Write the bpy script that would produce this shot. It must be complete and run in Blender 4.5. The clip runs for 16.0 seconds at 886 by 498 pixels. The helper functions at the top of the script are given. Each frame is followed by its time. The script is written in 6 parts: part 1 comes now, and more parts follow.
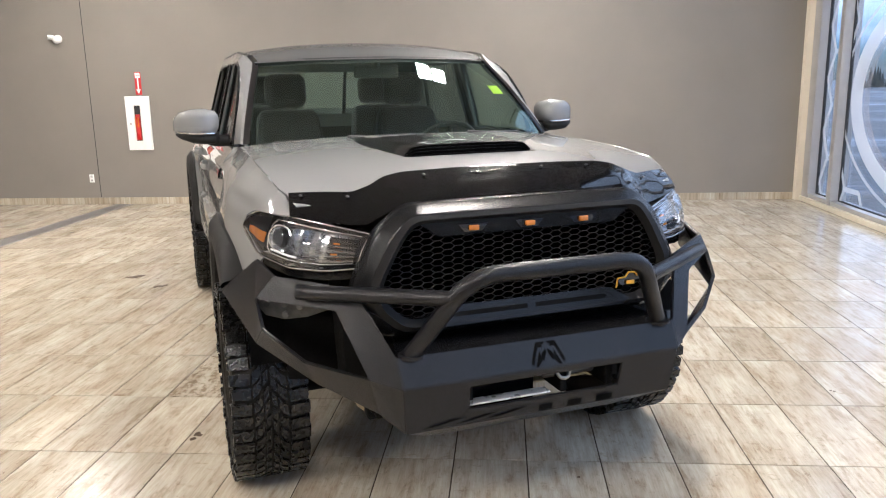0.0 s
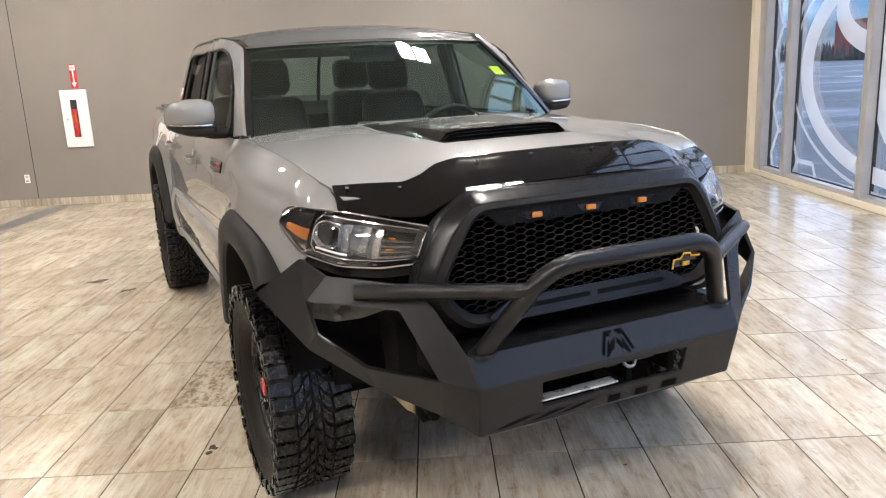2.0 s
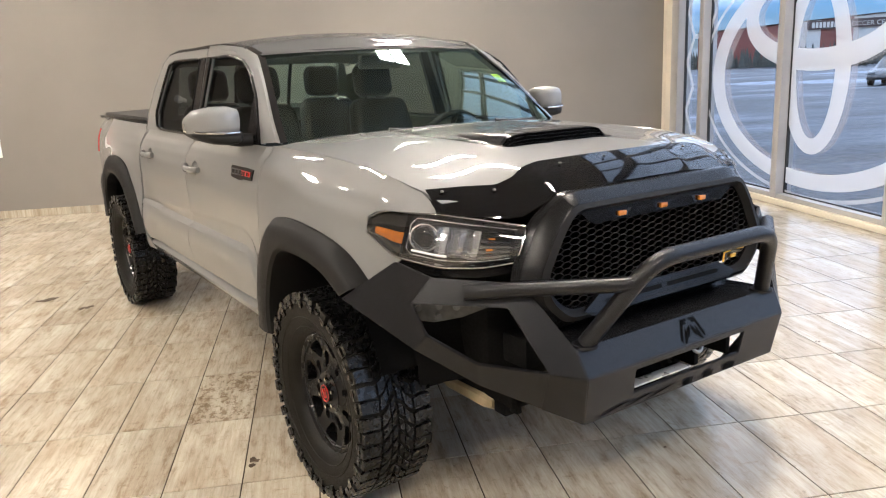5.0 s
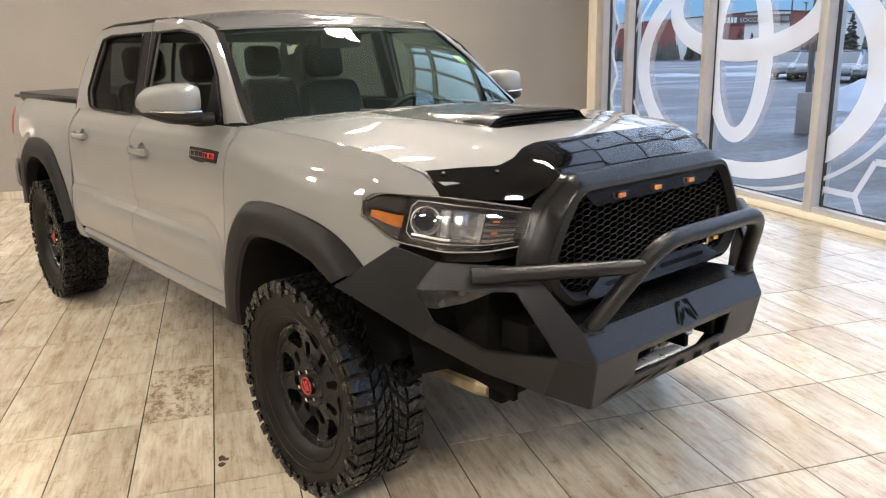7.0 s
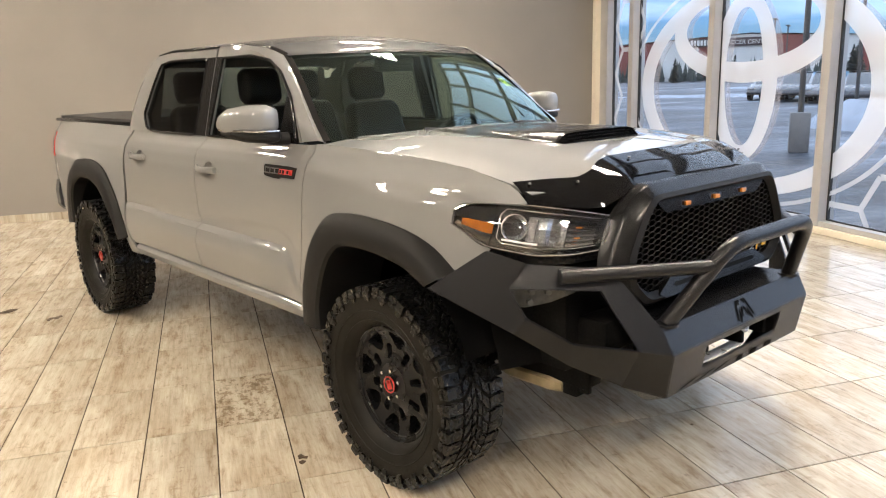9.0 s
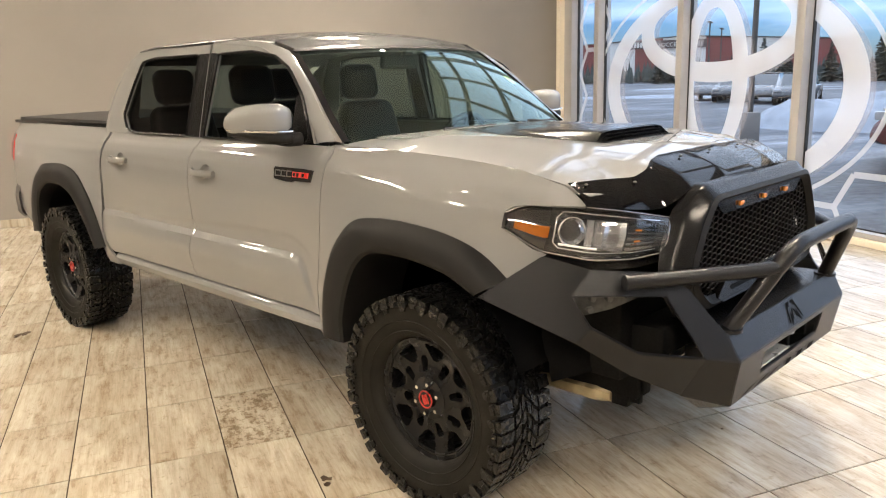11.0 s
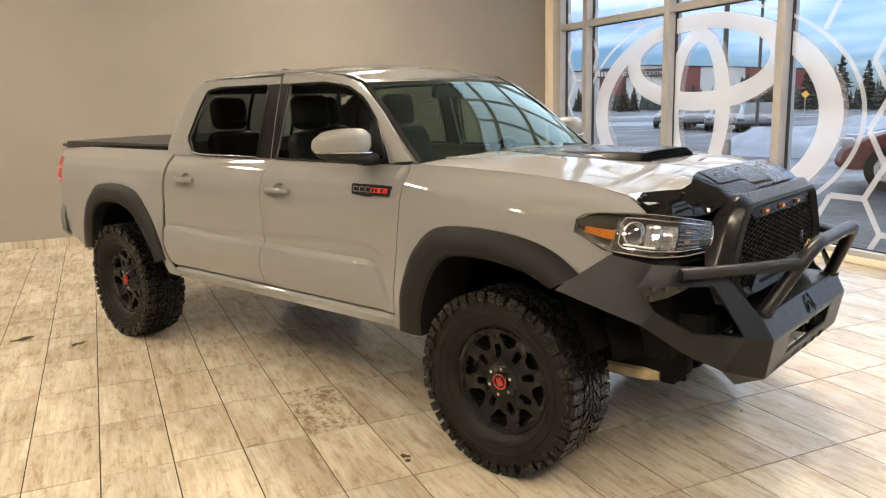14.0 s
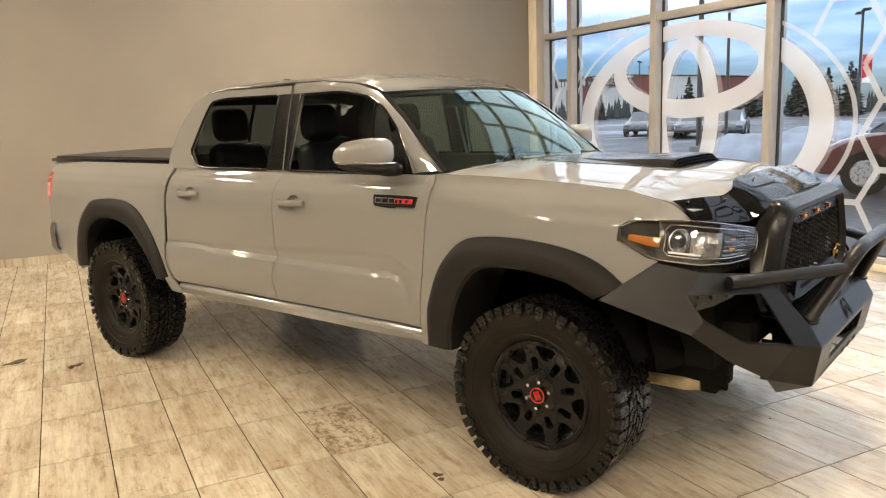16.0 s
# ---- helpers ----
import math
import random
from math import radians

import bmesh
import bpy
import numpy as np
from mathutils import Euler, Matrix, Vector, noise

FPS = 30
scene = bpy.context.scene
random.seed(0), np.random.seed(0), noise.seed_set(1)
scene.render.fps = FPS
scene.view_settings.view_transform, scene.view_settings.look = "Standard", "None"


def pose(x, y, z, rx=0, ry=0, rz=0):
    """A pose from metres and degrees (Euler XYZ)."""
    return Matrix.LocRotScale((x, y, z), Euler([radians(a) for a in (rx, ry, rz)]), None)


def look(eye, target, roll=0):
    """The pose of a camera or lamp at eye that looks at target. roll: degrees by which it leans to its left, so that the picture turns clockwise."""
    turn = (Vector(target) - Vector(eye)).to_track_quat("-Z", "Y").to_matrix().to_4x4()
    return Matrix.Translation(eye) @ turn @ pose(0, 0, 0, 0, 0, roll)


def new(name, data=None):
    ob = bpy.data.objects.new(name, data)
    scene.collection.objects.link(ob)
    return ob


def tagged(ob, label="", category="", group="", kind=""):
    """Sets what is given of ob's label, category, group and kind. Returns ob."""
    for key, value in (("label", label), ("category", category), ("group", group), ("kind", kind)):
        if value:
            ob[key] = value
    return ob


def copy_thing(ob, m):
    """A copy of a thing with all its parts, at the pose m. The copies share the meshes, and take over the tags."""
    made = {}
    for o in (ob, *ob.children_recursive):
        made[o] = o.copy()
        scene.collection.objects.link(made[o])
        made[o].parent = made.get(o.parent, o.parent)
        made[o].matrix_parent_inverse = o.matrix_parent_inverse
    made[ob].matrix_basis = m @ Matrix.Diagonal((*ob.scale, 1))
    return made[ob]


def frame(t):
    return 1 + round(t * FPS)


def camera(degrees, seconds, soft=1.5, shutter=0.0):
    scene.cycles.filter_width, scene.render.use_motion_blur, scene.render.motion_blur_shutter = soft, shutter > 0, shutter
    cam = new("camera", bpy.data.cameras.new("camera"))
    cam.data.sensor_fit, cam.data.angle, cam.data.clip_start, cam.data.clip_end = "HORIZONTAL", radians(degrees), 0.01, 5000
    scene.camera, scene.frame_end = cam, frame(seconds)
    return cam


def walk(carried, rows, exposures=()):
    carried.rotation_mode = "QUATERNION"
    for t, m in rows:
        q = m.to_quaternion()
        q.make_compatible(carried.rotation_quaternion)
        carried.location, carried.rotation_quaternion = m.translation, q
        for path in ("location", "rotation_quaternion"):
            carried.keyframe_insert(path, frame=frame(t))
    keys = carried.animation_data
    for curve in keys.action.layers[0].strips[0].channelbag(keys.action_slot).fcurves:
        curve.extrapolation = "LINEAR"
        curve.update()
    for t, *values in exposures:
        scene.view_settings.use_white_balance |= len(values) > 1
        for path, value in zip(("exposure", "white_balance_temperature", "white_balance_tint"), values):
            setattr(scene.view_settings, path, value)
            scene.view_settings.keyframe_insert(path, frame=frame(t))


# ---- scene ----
cam = camera(60.41, 16.0, 1.1)
PATH = [
    (0, (-1.0696, -2.9752, 1.5179), (-0.4130, -1.1331, 1.0987), -1.125),
    (0.5, (-1.0808, -2.8327, 1.5142), (-0.4198, -0.9975, 1.0723), -1.888),
    (1, (-1.1145, -2.7405, 1.5092), (-0.4165, -0.9227, 1.0527), -2.551),
    (1.5, (-1.2199, -2.6938, 1.5127), (-0.4807, -0.8936, 1.0512), -2.514),
    (2, (-1.3739, -2.6950, 1.5167), (-0.5588, -0.9281, 1.0544), -2.680),
    (2.5, (-1.5070, -2.7249, 1.5086), (-0.6469, -0.9799, 1.0447), -2.395),
    (3, (-1.5473, -2.6700, 1.4996), (-0.6591, -0.9377, 1.0411), -1.628),
    (3.5, (-1.6109, -2.5374, 1.4980), (-0.6701, -0.8387, 1.0193), -1.653),
    (3.7, (-1.6396, -2.4953, 1.5048), (-0.6830, -0.8041, 1.0307), -1.968),
    (5.8, (-2.0814, -2.4211, 1.5484), (-0.9450, -0.8424, 1.0835), -1.709),
    (6, (-2.0822, -2.3805, 1.5301), (-0.9330, -0.8150, 1.0519), -1.390),
    (6.5, (-2.0995, -2.2594, 1.5181), (-0.8872, -0.7519, 1.0106), -1.154),
    (7, (-2.1378, -2.2234, 1.5187), (-0.8798, -0.7491, 1.0249), -1.340),
    (7.5, (-2.2215, -2.1996, 1.5218), (-0.9392, -0.7460, 1.0292), -1.311),
    (8, (-2.3247, -2.1783, 1.5297), (-1.0406, -0.7184, 1.0609), -1.149),
    (8.5, (-2.4479, -2.1747, 1.5301), (-1.1570, -0.7153, 1.0788), -0.641),
    (9, (-2.5250, -2.1774, 1.5239), (-1.2324, -0.7155, 1.0856), -1.654),
    (9.2, (-2.5382, -2.1496, 1.5203), (-1.2466, -0.6860, 1.0847), -1.669),
    (11.3, (-2.7267, -1.7823, 1.5143), (-1.3093, -0.4448, 1.0649), -1.780),
    (11.5, (-2.7773, -1.7639, 1.5242), (-1.3524, -0.4365, 1.0684), -1.904),
    (12, (-2.8749, -1.7673, 1.5209), (-1.4327, -0.4525, 1.0837), -1.959),
    (12.5, (-2.9557, -1.8146, 1.5200), (-1.5089, -0.4954, 1.1118), -1.519),
    (13, (-3.0613, -1.8618, 1.5199), (-1.5981, -0.5557, 1.1285), -1.191),
    (13.5, (-3.1520, -1.8624, 1.5245), (-1.6873, -0.5543, 1.1456), -1.358),
    (14, (-3.2916, -1.8257, 1.5321), (-1.8198, -0.5240, 1.1585), -1.425),
    (14.5, (-3.4293, -1.8193, 1.5378), (-1.9499, -0.5241, 1.1721), -1.390),
    (15, (-3.4746, -1.7948, 1.5365), (-1.9794, -0.5087, 1.2043), -1.195),
    (15.5, (-3.4240, -1.6755, 1.5226), (-1.9272, -0.3949, 1.1767), -1.504),
    (16, (-3.3918, -1.5710, 1.5274), (-1.8647, -0.3273, 1.1790), -2.067),
]
walk(cam, [(t, look(eye, target, roll)) for t, eye, target, roll in PATH],
     [(0, 1.08, 5480, 13), (3.5, 1.11, 5720, 13), (7, 1.14, 5920, 12), (9, 1.17, 6170, 12), (12, 1.14, 6430, 12), (14.5, 1.04, 6780, 11), (16, 1.04, 7000, 11)])

# world, lights
world = bpy.data.worlds.new("world")
scene.world = world
world.use_nodes = True
wn, wl = world.node_tree.nodes, world.node_tree.links
bg = wn["Background"]
sky = wn.new("ShaderNodeTexSky")
sky.sky_type, sky.sun_disc = "NISHITA", False
sky.sun_elevation, sky.sun_rotation = radians(7), radians(300)
sky.ozone_density, sky.dust_density, sky.air_density = 5.0, 0.5, 1.0
bg.inputs[1].default_value = 0.14
# thin evening cloud: soft bands that whiten the blue
wco, wmap, wno = wn.new("ShaderNodeTexCoord"), wn.new("ShaderNodeMapping"), wn.new("ShaderNodeTexNoise")
wmap.inputs["Scale"].default_value = (2.2, 2.2, 13.0)
wno.inputs["Scale"].default_value, wno.inputs["Detail"].default_value = 1.3, 6
wl.new(wco.outputs["Generated"], wmap.inputs["Vector"])
wl.new(wmap.outputs[0], wno.inputs["Vector"])
wr = wn.new("ShaderNodeMapRange")
wr.inputs["From Min"].default_value, wr.inputs["From Max"].default_value = 0.52, 0.95
wr.inputs["To Min"].default_value, wr.inputs["To Max"].default_value = 0.0, 1.0
wsep, wadd = wn.new("ShaderNodeSeparateXYZ"), wn.new("ShaderNodeMath")
wadd.operation = "MULTIPLY_ADD"
wadd.inputs[1].default_value = 24.0
wsq = wn.new("ShaderNodeMath")
wsq.operation = "MULTIPLY"
wl.new(wco.outputs["Generated"], wsep.inputs[0])
wl.new(wsep.outputs["Z"], wsq.inputs[0])
wl.new(wsep.outputs["Z"], wsq.inputs[1])
wl.new(wsq.outputs[0], wadd.inputs[0])
wl.new(wno.outputs["Fac"], wadd.inputs[2])
wl.new(wadd.outputs[0], wr.inputs["Value"])
wm = wn.new("ShaderNodeMix")
wm.data_type = "RGBA"
wl.new(wr.outputs["Result"], wm.inputs["Factor"])
wt = wn.new("ShaderNodeVectorMath")
wt.operation = "MULTIPLY"
wt.inputs[1].default_value = (0.80, 0.86, 1.26)
wl.new(sky.outputs[0], wt.inputs[0])
wl.new(wt.outputs[0], wm.inputs["A"])
wm.inputs["B"].default_value = (6.2, 7.1, 8.6, 1)
wl.new(wm.outputs["Result"], bg.inputs[0])

ROOM_TURN = -24.316
ROOM = pose(-0.005, 0.014, 0, 0, 0, ROOM_TURN)   # room axes u (to the windows), v (to the back wall)
LAMP_WARM = (1.0, 0.85, 0.65)


# ---- materials ----
def nodes_of(name):
    m = bpy.data.materials.new(name)
    m.use_nodes = True
    return m, m.node_tree.nodes, m.node_tree.links, m.node_tree.nodes["Principled BSDF"]


def ramp(n, stops):
    r = n.new("ShaderNodeValToRGB")
    els = r.color_ramp.elements
    while len(els) < len(stops):
        els.new(0.5)
    for e, (p, c) in zip(els, stops):
        e.position, e.color = p, (*c, 1)
    return r


def pbr(name, base, rough=0.5, metal=0.0, coat=0.0, vary=0.12, scale=6.0, bump=0.0, bump_scale=200.0, rough_vary=0.08, spec=0.5):
    """Painted or moulded surface with variation at two scales."""
    m, n, l, b = nodes_of(name)
    co = n.new("ShaderNodeTexCoord")
    big, fine = n.new("ShaderNodeTexNoise"), n.new("ShaderNodeTexNoise")
    big.inputs["Scale"].default_value, fine.inputs["Scale"].default_value = scale, bump_scale
    big.inputs["Detail"].default_value = 5
    l.new(co.outputs["Object"], big.inputs["Vector"])
    l.new(co.outputs["Object"], fine.inputs["Vector"])
    r = ramp(n, [(0.3, [c * (1 - vary) for c in base]), (0.7, [min(1, c * (1 + vary)) for c in base])])
    l.new(big.outputs["Fac"], r.inputs["Fac"])
    l.new(r.outputs["Color"], b.inputs["Base Color"])
    mr = n.new("ShaderNodeMapRange")
    mr.inputs["From Min"].default_value, mr.inputs["From Max"].default_value = 0.3, 0.7
    mr.inputs["To Min"].default_value, mr.inputs["To Max"].default_value = max(0.01, rough - rough_vary), min(1, rough + rough_vary)
    l.new(fine.outputs["Fac"] if bump else big.outputs["Fac"], mr.inputs["Value"])
    l.new(mr.outputs["Result"], b.inputs["Roughness"])
    b.inputs["Metallic"].default_value = metal
    b.inputs["Coat Weight"].default_value = coat
    b.inputs["Coat Roughness"].default_value = 0.015
    b.inputs["Specular IOR Level"].default_value = spec
    if bump:
        bp = n.new("ShaderNodeBump")
        bp.inputs["Strength"].default_value, bp.inputs["Distance"].default_value = bump, 0.002
        l.new(fine.outputs["Fac"], bp.inputs["Height"])
        l.new(bp.outputs["Normal"], b.inputs["Normal"])
    return m


def glow(name, colour, strength):
    m, n, l, b = nodes_of(name)
    b.inputs["Base Color"].default_value = (*colour, 1)
    b.inputs["Emission Color"].default_value = (*colour, 1)
    b.inputs["Emission Strength"].default_value = strength
    return m


def pane(name, tint, base=0.04, rough=0.0, sheen=(1, 1, 1), edge=1.0):
    """Thin glass: tinted see-through with a Fresnel gloss."""
    m, n, l, b = nodes_of(name)
    n.remove(b)
    out = n["Material Output"]
    tr, gl, mx, lw = n.new("ShaderNodeBsdfTransparent"), n.new("ShaderNodeBsdfGlossy"), n.new("ShaderNodeMixShader"), n.new("ShaderNodeLayerWeight")
    pw, fr = n.new("ShaderNodeMath"), n.new("ShaderNodeMapRange")
    tr.inputs["Color"].default_value = (*tint, 1)
    gl.inputs["Roughness"].default_value = rough
    gl.inputs["Color"].default_value = (*sheen, 1)
    pw.operation = "POWER"
    pw.inputs[1].default_value = 5.0
    fr.inputs["To Min"].default_value, fr.inputs["To Max"].default_value = base, edge
    l.new(lw.outputs["Facing"], pw.inputs[0])
    l.new(pw.outputs[0], fr.inputs["Value"])
    l.new(fr.outputs["Result"], mx.inputs[0])
    l.new(tr.outputs[0], mx.inputs[1])
    l.new(gl.outputs[0], mx.inputs[2])
    l.new(mx.outputs[0], out.inputs["Surface"])
    return m


def vinyl(name, colour, cover):
    """Frosted window film: partly see-through, lit from both sides."""
    m, n, l, b = nodes_of(name)
    n.remove(b)
    out = n["Material Output"]
    tr, df, tl = n.new("ShaderNodeBsdfTransparent"), n.new("ShaderNodeBsdfDiffuse"), n.new("ShaderNodeBsdfTranslucent")
    a, c = n.new("ShaderNodeMixShader"), n.new("ShaderNodeMixShader")
    df.inputs["Color"].default_value = tl.inputs["Color"].default_value = (*colour, 1)
    a.inputs[0].default_value, c.inputs[0].default_value = 0.5, cover
    l.new(df.outputs[0], a.inputs[1])
    l.new(tl.outputs[0], a.inputs[2])
    l.new(tr.outputs[0], c.inputs[1])
    l.new(a.outputs[0], c.inputs[2])
    l.new(c.outputs[0], out.inputs["Surface"])
    return m


def tile_material(name, stained=False):
    """Beige stone-look porcelain, brushed along its length, each piece a little different."""
    m, n, l, b = nodes_of(name)
    co, info, add, geo = n.new("ShaderNodeTexCoord"), n.new("ShaderNodeObjectInfo"), n.new("ShaderNodeVectorMath"), n.new("ShaderNodeNewGeometry")

    def math_node(op, a, c):
        q = n.new("ShaderNodeMath")
        q.operation = op
        for k, v in enumerate((a, c)):
            if isinstance(v, (int, float)):
                q.inputs[k].default_value = v
            else:
                l.new(v, q.inputs[k])
        return q.outputs[0]

    def mixed(a, c, amount, blend="MULTIPLY"):
        q = n.new("ShaderNodeMix")
        q.data_type, q.blend_type = "RGBA", blend
        q.inputs["Factor"].default_value = amount
        l.new(a, q.inputs["A"])
        l.new(c, q.inputs["B"])
        return q.outputs["Result"]

    luck = math_node("ADD", info.outputs["Random"], geo.outputs["Random Per Island"])
    l.new(co.outputs["Object"], add.inputs[0])
    l.new(math_node("MULTIPLY", luck, 37.0), add.inputs[1])

    def speckle(stretch, detail, rough):
        mp, tex = n.new("ShaderNodeMapping"), n.new("ShaderNodeTexNoise")
        mp.inputs["Scale"].default_value = (*stretch, 1)
        l.new(add.outputs[0], mp.inputs["Vector"])
        l.new(mp.outputs[0], tex.inputs["Vector"])
        tex.inputs["Scale"].default_value, tex.inputs["Detail"].default_value, tex.inputs["Roughness"].default_value = 1.0, detail, rough
        return tex.outputs["Fac"]

    def speckle_warped(stretch, detail, rough, warp):
        out = speckle(stretch, detail, rough)
        out.node.inputs["Distortion"].default_value = warp
        return out

    cloud, brush, fleck, hair = speckle((4.5, 1.6), 3, 0.5), speckle((48, 3.2), 7, 0.72), speckle((40, 26), 4, 0.6), speckle((150, 8), 3, 0.6)
    smear, scuff = speckle_warped((20, 5.0), 7, 0.72, 0.25), speckle_warped((11, 30), 5, 0.70, 0.2)
    r1 = ramp(n, [(0.30, (0.425, 0.365, 0.280)), (0.50, (0.500, 0.448, 0.362)), (0.68, (0.57, 0.528, 0.440))])
    l.new(cloud, r1.inputs["Fac"])
    r2 = ramp(n, [(0.30, (0.66, 0.61, 0.54)), (0.56, (1.0, 1.0, 1.0))])
    l.new(brush, r2.inputs["Fac"])
    r3 = ramp(n, [(0.40 if stained else 0.28, (0.44, 0.37, 0.29) if stained else (0.38, 0.32, 0.25)), (0.52 if stained else 0.36, (1, 1, 1))])
    l.new(fleck, r3.inputs["Fac"])
    r4 = ramp(n, [(0.30, (0.80, 0.78, 0.74)), (0.60, (1, 1, 1))])
    l.new(hair, r4.inputs["Fac"])
    r5 = ramp(n, [(0.36, (0.62, 0.55, 0.46)), (0.47, (0.93, 0.91, 0.88)), (0.60, (1.06, 1.06, 1.05))])
    l.new(smear, r5.inputs["Fac"])
    r6 = ramp(n, [(0.30, (0.62, 0.55, 0.46)), (0.40, (1, 1, 1))])
    l.new(scuff, r6.inputs["Fac"])
    br = n.new("ShaderNodeMapRange")
    br.inputs["To Min"].default_value, br.inputs["To Max"].default_value = 0.88, 1.06
    l.new(math_node("FRACT", luck, 0), br.inputs["Value"])
    tone = r1.outputs["Color"]
    for layer, amount in ((r2, 0.7), (r5, 0.75), (r6, 0.6), (r4, 0.4), (r3, 0.75 if stained else 0.45)):
        tone = mixed(tone, layer.outputs["Color"], amount)
    tone = mixed(tone, br.outputs["Result"], 1.0)
    l.new(tone, b.inputs["Base Color"])
    mr = n.new("ShaderNodeMapRange")
    mr.inputs["To Min"].default_value, mr.inputs["To Max"].default_value = 0.07, 0.34
    l.new(brush, mr.inputs["Value"])
    l.new(mr.outputs["Result"], b.inputs["Roughness"])
    bp = n.new("ShaderNodeBump")
    bp.inputs["Strength"].default_value, bp.inputs["Distance"].default_value = 0.12, 0.001
    l.new(brush, bp.inputs["Height"])
    l.new(bp.outputs["Normal"], b.inputs["Normal"])
    return m


PAINT = pbr("cement_grey_paint", (0.192, 0.194, 0.192), 0.5, 0.0, 1.0, 0.015, 1.5, rough_vary=0.01, spec=0.15)
PAINT.node_tree.nodes["Principled BSDF"].inputs["Coat IOR"].default_value = 1.58
PAINT_DARK = pbr("satin_black_hood", (0.006, 0.006, 0.0065), 0.22, 0, 0.0, 0.1, 4, spec=0.45)
TRIM = pbr("textured_black_plastic", (0.012, 0.0115, 0.011), 0.55, 0, 0, 0.12, 8, 0.25, 900, spec=0.18)
POWDER = pbr("black_powder_coat", (0.007, 0.007, 0.008), 0.30, 0, 0, 0.12, 5, 0.2, 1200, spec=0.32)
SATIN = pbr("satin_black_plastic", (0.006, 0.006, 0.0065), 0.24, 0, 0, 0.12, 5, 0.06, 600, spec=0.2)
GLOSS = pbr("gloss_black_acrylic", (0.006, 0.006, 0.007), 0.05, 0, 0.6, 0.1, 4, rough_vary=0.02)
RUBBER = pbr("tyre_rubber", (0.0105, 0.0095, 0.0075), 0.55, 0, 0, 0.45, 9, 0.35, 250, 0.15, spec=0.16)
TREAD = pbr("wet_tread_rubber", (0.0042, 0.0042, 0.0042), 0.27, 0, 0, 0.4, 18, 0.5, 55, 0.17, spec=0.40)
RIM = pbr("satin_black_alloy", (0.006, 0.006, 0.0065), 0.28, 0.0, 0.0, 0.15, 12, spec=0.3)
DARK = pbr("underbody_black", (0.004, 0.004, 0.004), 0.8, 0, 0, 0.3, 10, 0.2, 120, spec=0.15)
STEEL = pbr("bare_steel", (0.45, 0.44, 0.42), 0.35, 1.0, 0, 0.2, 30)
CAST = pbr("grey_cast_metal", (0.10, 0.10, 0.095), 0.55, 0.5, 0, 0.3, 25, 0.3, 120)
MESHBAR = pbr("grille_mesh_plastic", (0.019, 0.0185, 0.018), 0.42, 0, 0, 0.12, 20, spec=0.5)
CHROME = pbr("chrome", (0.75, 0.75, 0.76), 0.08, 1.0, 0, 0.05, 8, rough_vary=0.03)
DARKCHROME = pbr("dark_chrome", (0.5, 0.5, 0.51), 0.12, 1.0, 0, 0.05, 8, rough_vary=0.03)
RED = pbr("red_enamel", (0.45, 0.025, 0.02), 0.3, 0, 0.4, 0.1, 20)
AMBER = pbr("amber_lens", (0.58, 0.19, 0.02), 0.12, 0, 0.8, 0.15, 40)
REDLENS = pbr("red_tail_lens", (0.45, 0.02, 0.02), 0.1, 0, 0.8, 0.15, 30)
SILVER = pbr("silver_plastic", (0.5, 0.5, 0.5), 0.3, 0.5, 0, 0.1, 20)
LEATHER = pbr("black_leather", (0.006, 0.006, 0.007), 0.45, 0, 0, 0.15, 6, 0.2, 900, spec=0.3)
CABIN = pbr("dark_grey_cabin_plastic", (0.05, 0.052, 0.05), 0.55, 0, 0, 0.15, 10, 0.2, 500)
HEADLINER = pbr("grey_headliner_cloth", (0.18, 0.18, 0.17), 0.9, 0, 0, 0.1, 40, 0.3, 900)
COVER = pbr("black_vinyl_cover", (0.03, 0.029, 0.028), 0.5, 0, 0, 0.15, 15, 0.4, 500)
REFLECT = pbr("lamp_reflector", (0.80, 0.81, 0.83), 0.14, 0.95, 0, 0.1, 25)
LAMPCASE = pbr("lamp_housing", (0.035, 0.035, 0.037), 0.22, 0.2, 0.3, 0.1, 20)
TAN = pbr("tan_coated_metal", (0.40, 0.33, 0.20), 0.5, 0.2, 0, 0.25, 14, 0.2, 120)
YELLOW = pbr("yellow_enamel", (0.75, 0.42, 0.04), 0.35, 0, 0.3, 0.1, 30)
STICKER = pbr("fluorescent_yellow_paper", (0.65, 0.85, 0.03), 0.6, 0, 0, 0.05, 30)
SHIELD = pane("windshield_glass", (0.58, 0.75, 0.67), 0.085, sheen=(0.80, 1.0, 0.95))
SIDEGLASS = pane("side_glass", (0.42, 0.48, 0.47), 0.02, edge=0.3)
PRIVACY = pane("privacy_glass", (0.22, 0.24, 0.24), 0.02, edge=0.3)
LENS = pane("clear_lamp_lens", (0.93, 0.94, 0.95), 0.085)
WINDOW = pane("window_glass", (0.94, 0.96, 0.97), 0.04)
WALLPAINT = pbr("taupe_wall_paint", (0.215, 0.195, 0.170), 0.62, 0, 0, 0.05, 1.2, 0.12, 350)
CREAM = pbr("cream_paint", (0.72, 0.66, 0.55), 0.5, 0, 0, 0.04, 3, 0.08, 300)
CEILPAINT = pbr("grey_ceiling_paint", (0.66, 0.64, 0.61), 0.7, 0, 0, 0.06, 2, 0.1, 300)
WHITEWALL = pbr("white_paint", (0.50, 0.48, 0.45), 0.6, 0, 0, 0.04, 2, 0.1, 300)
ALU = pbr("anodised_aluminium", (0.45, 0.45, 0.46), 0.38, 0.35, 0, 0.06, 5, 0.05, 400)
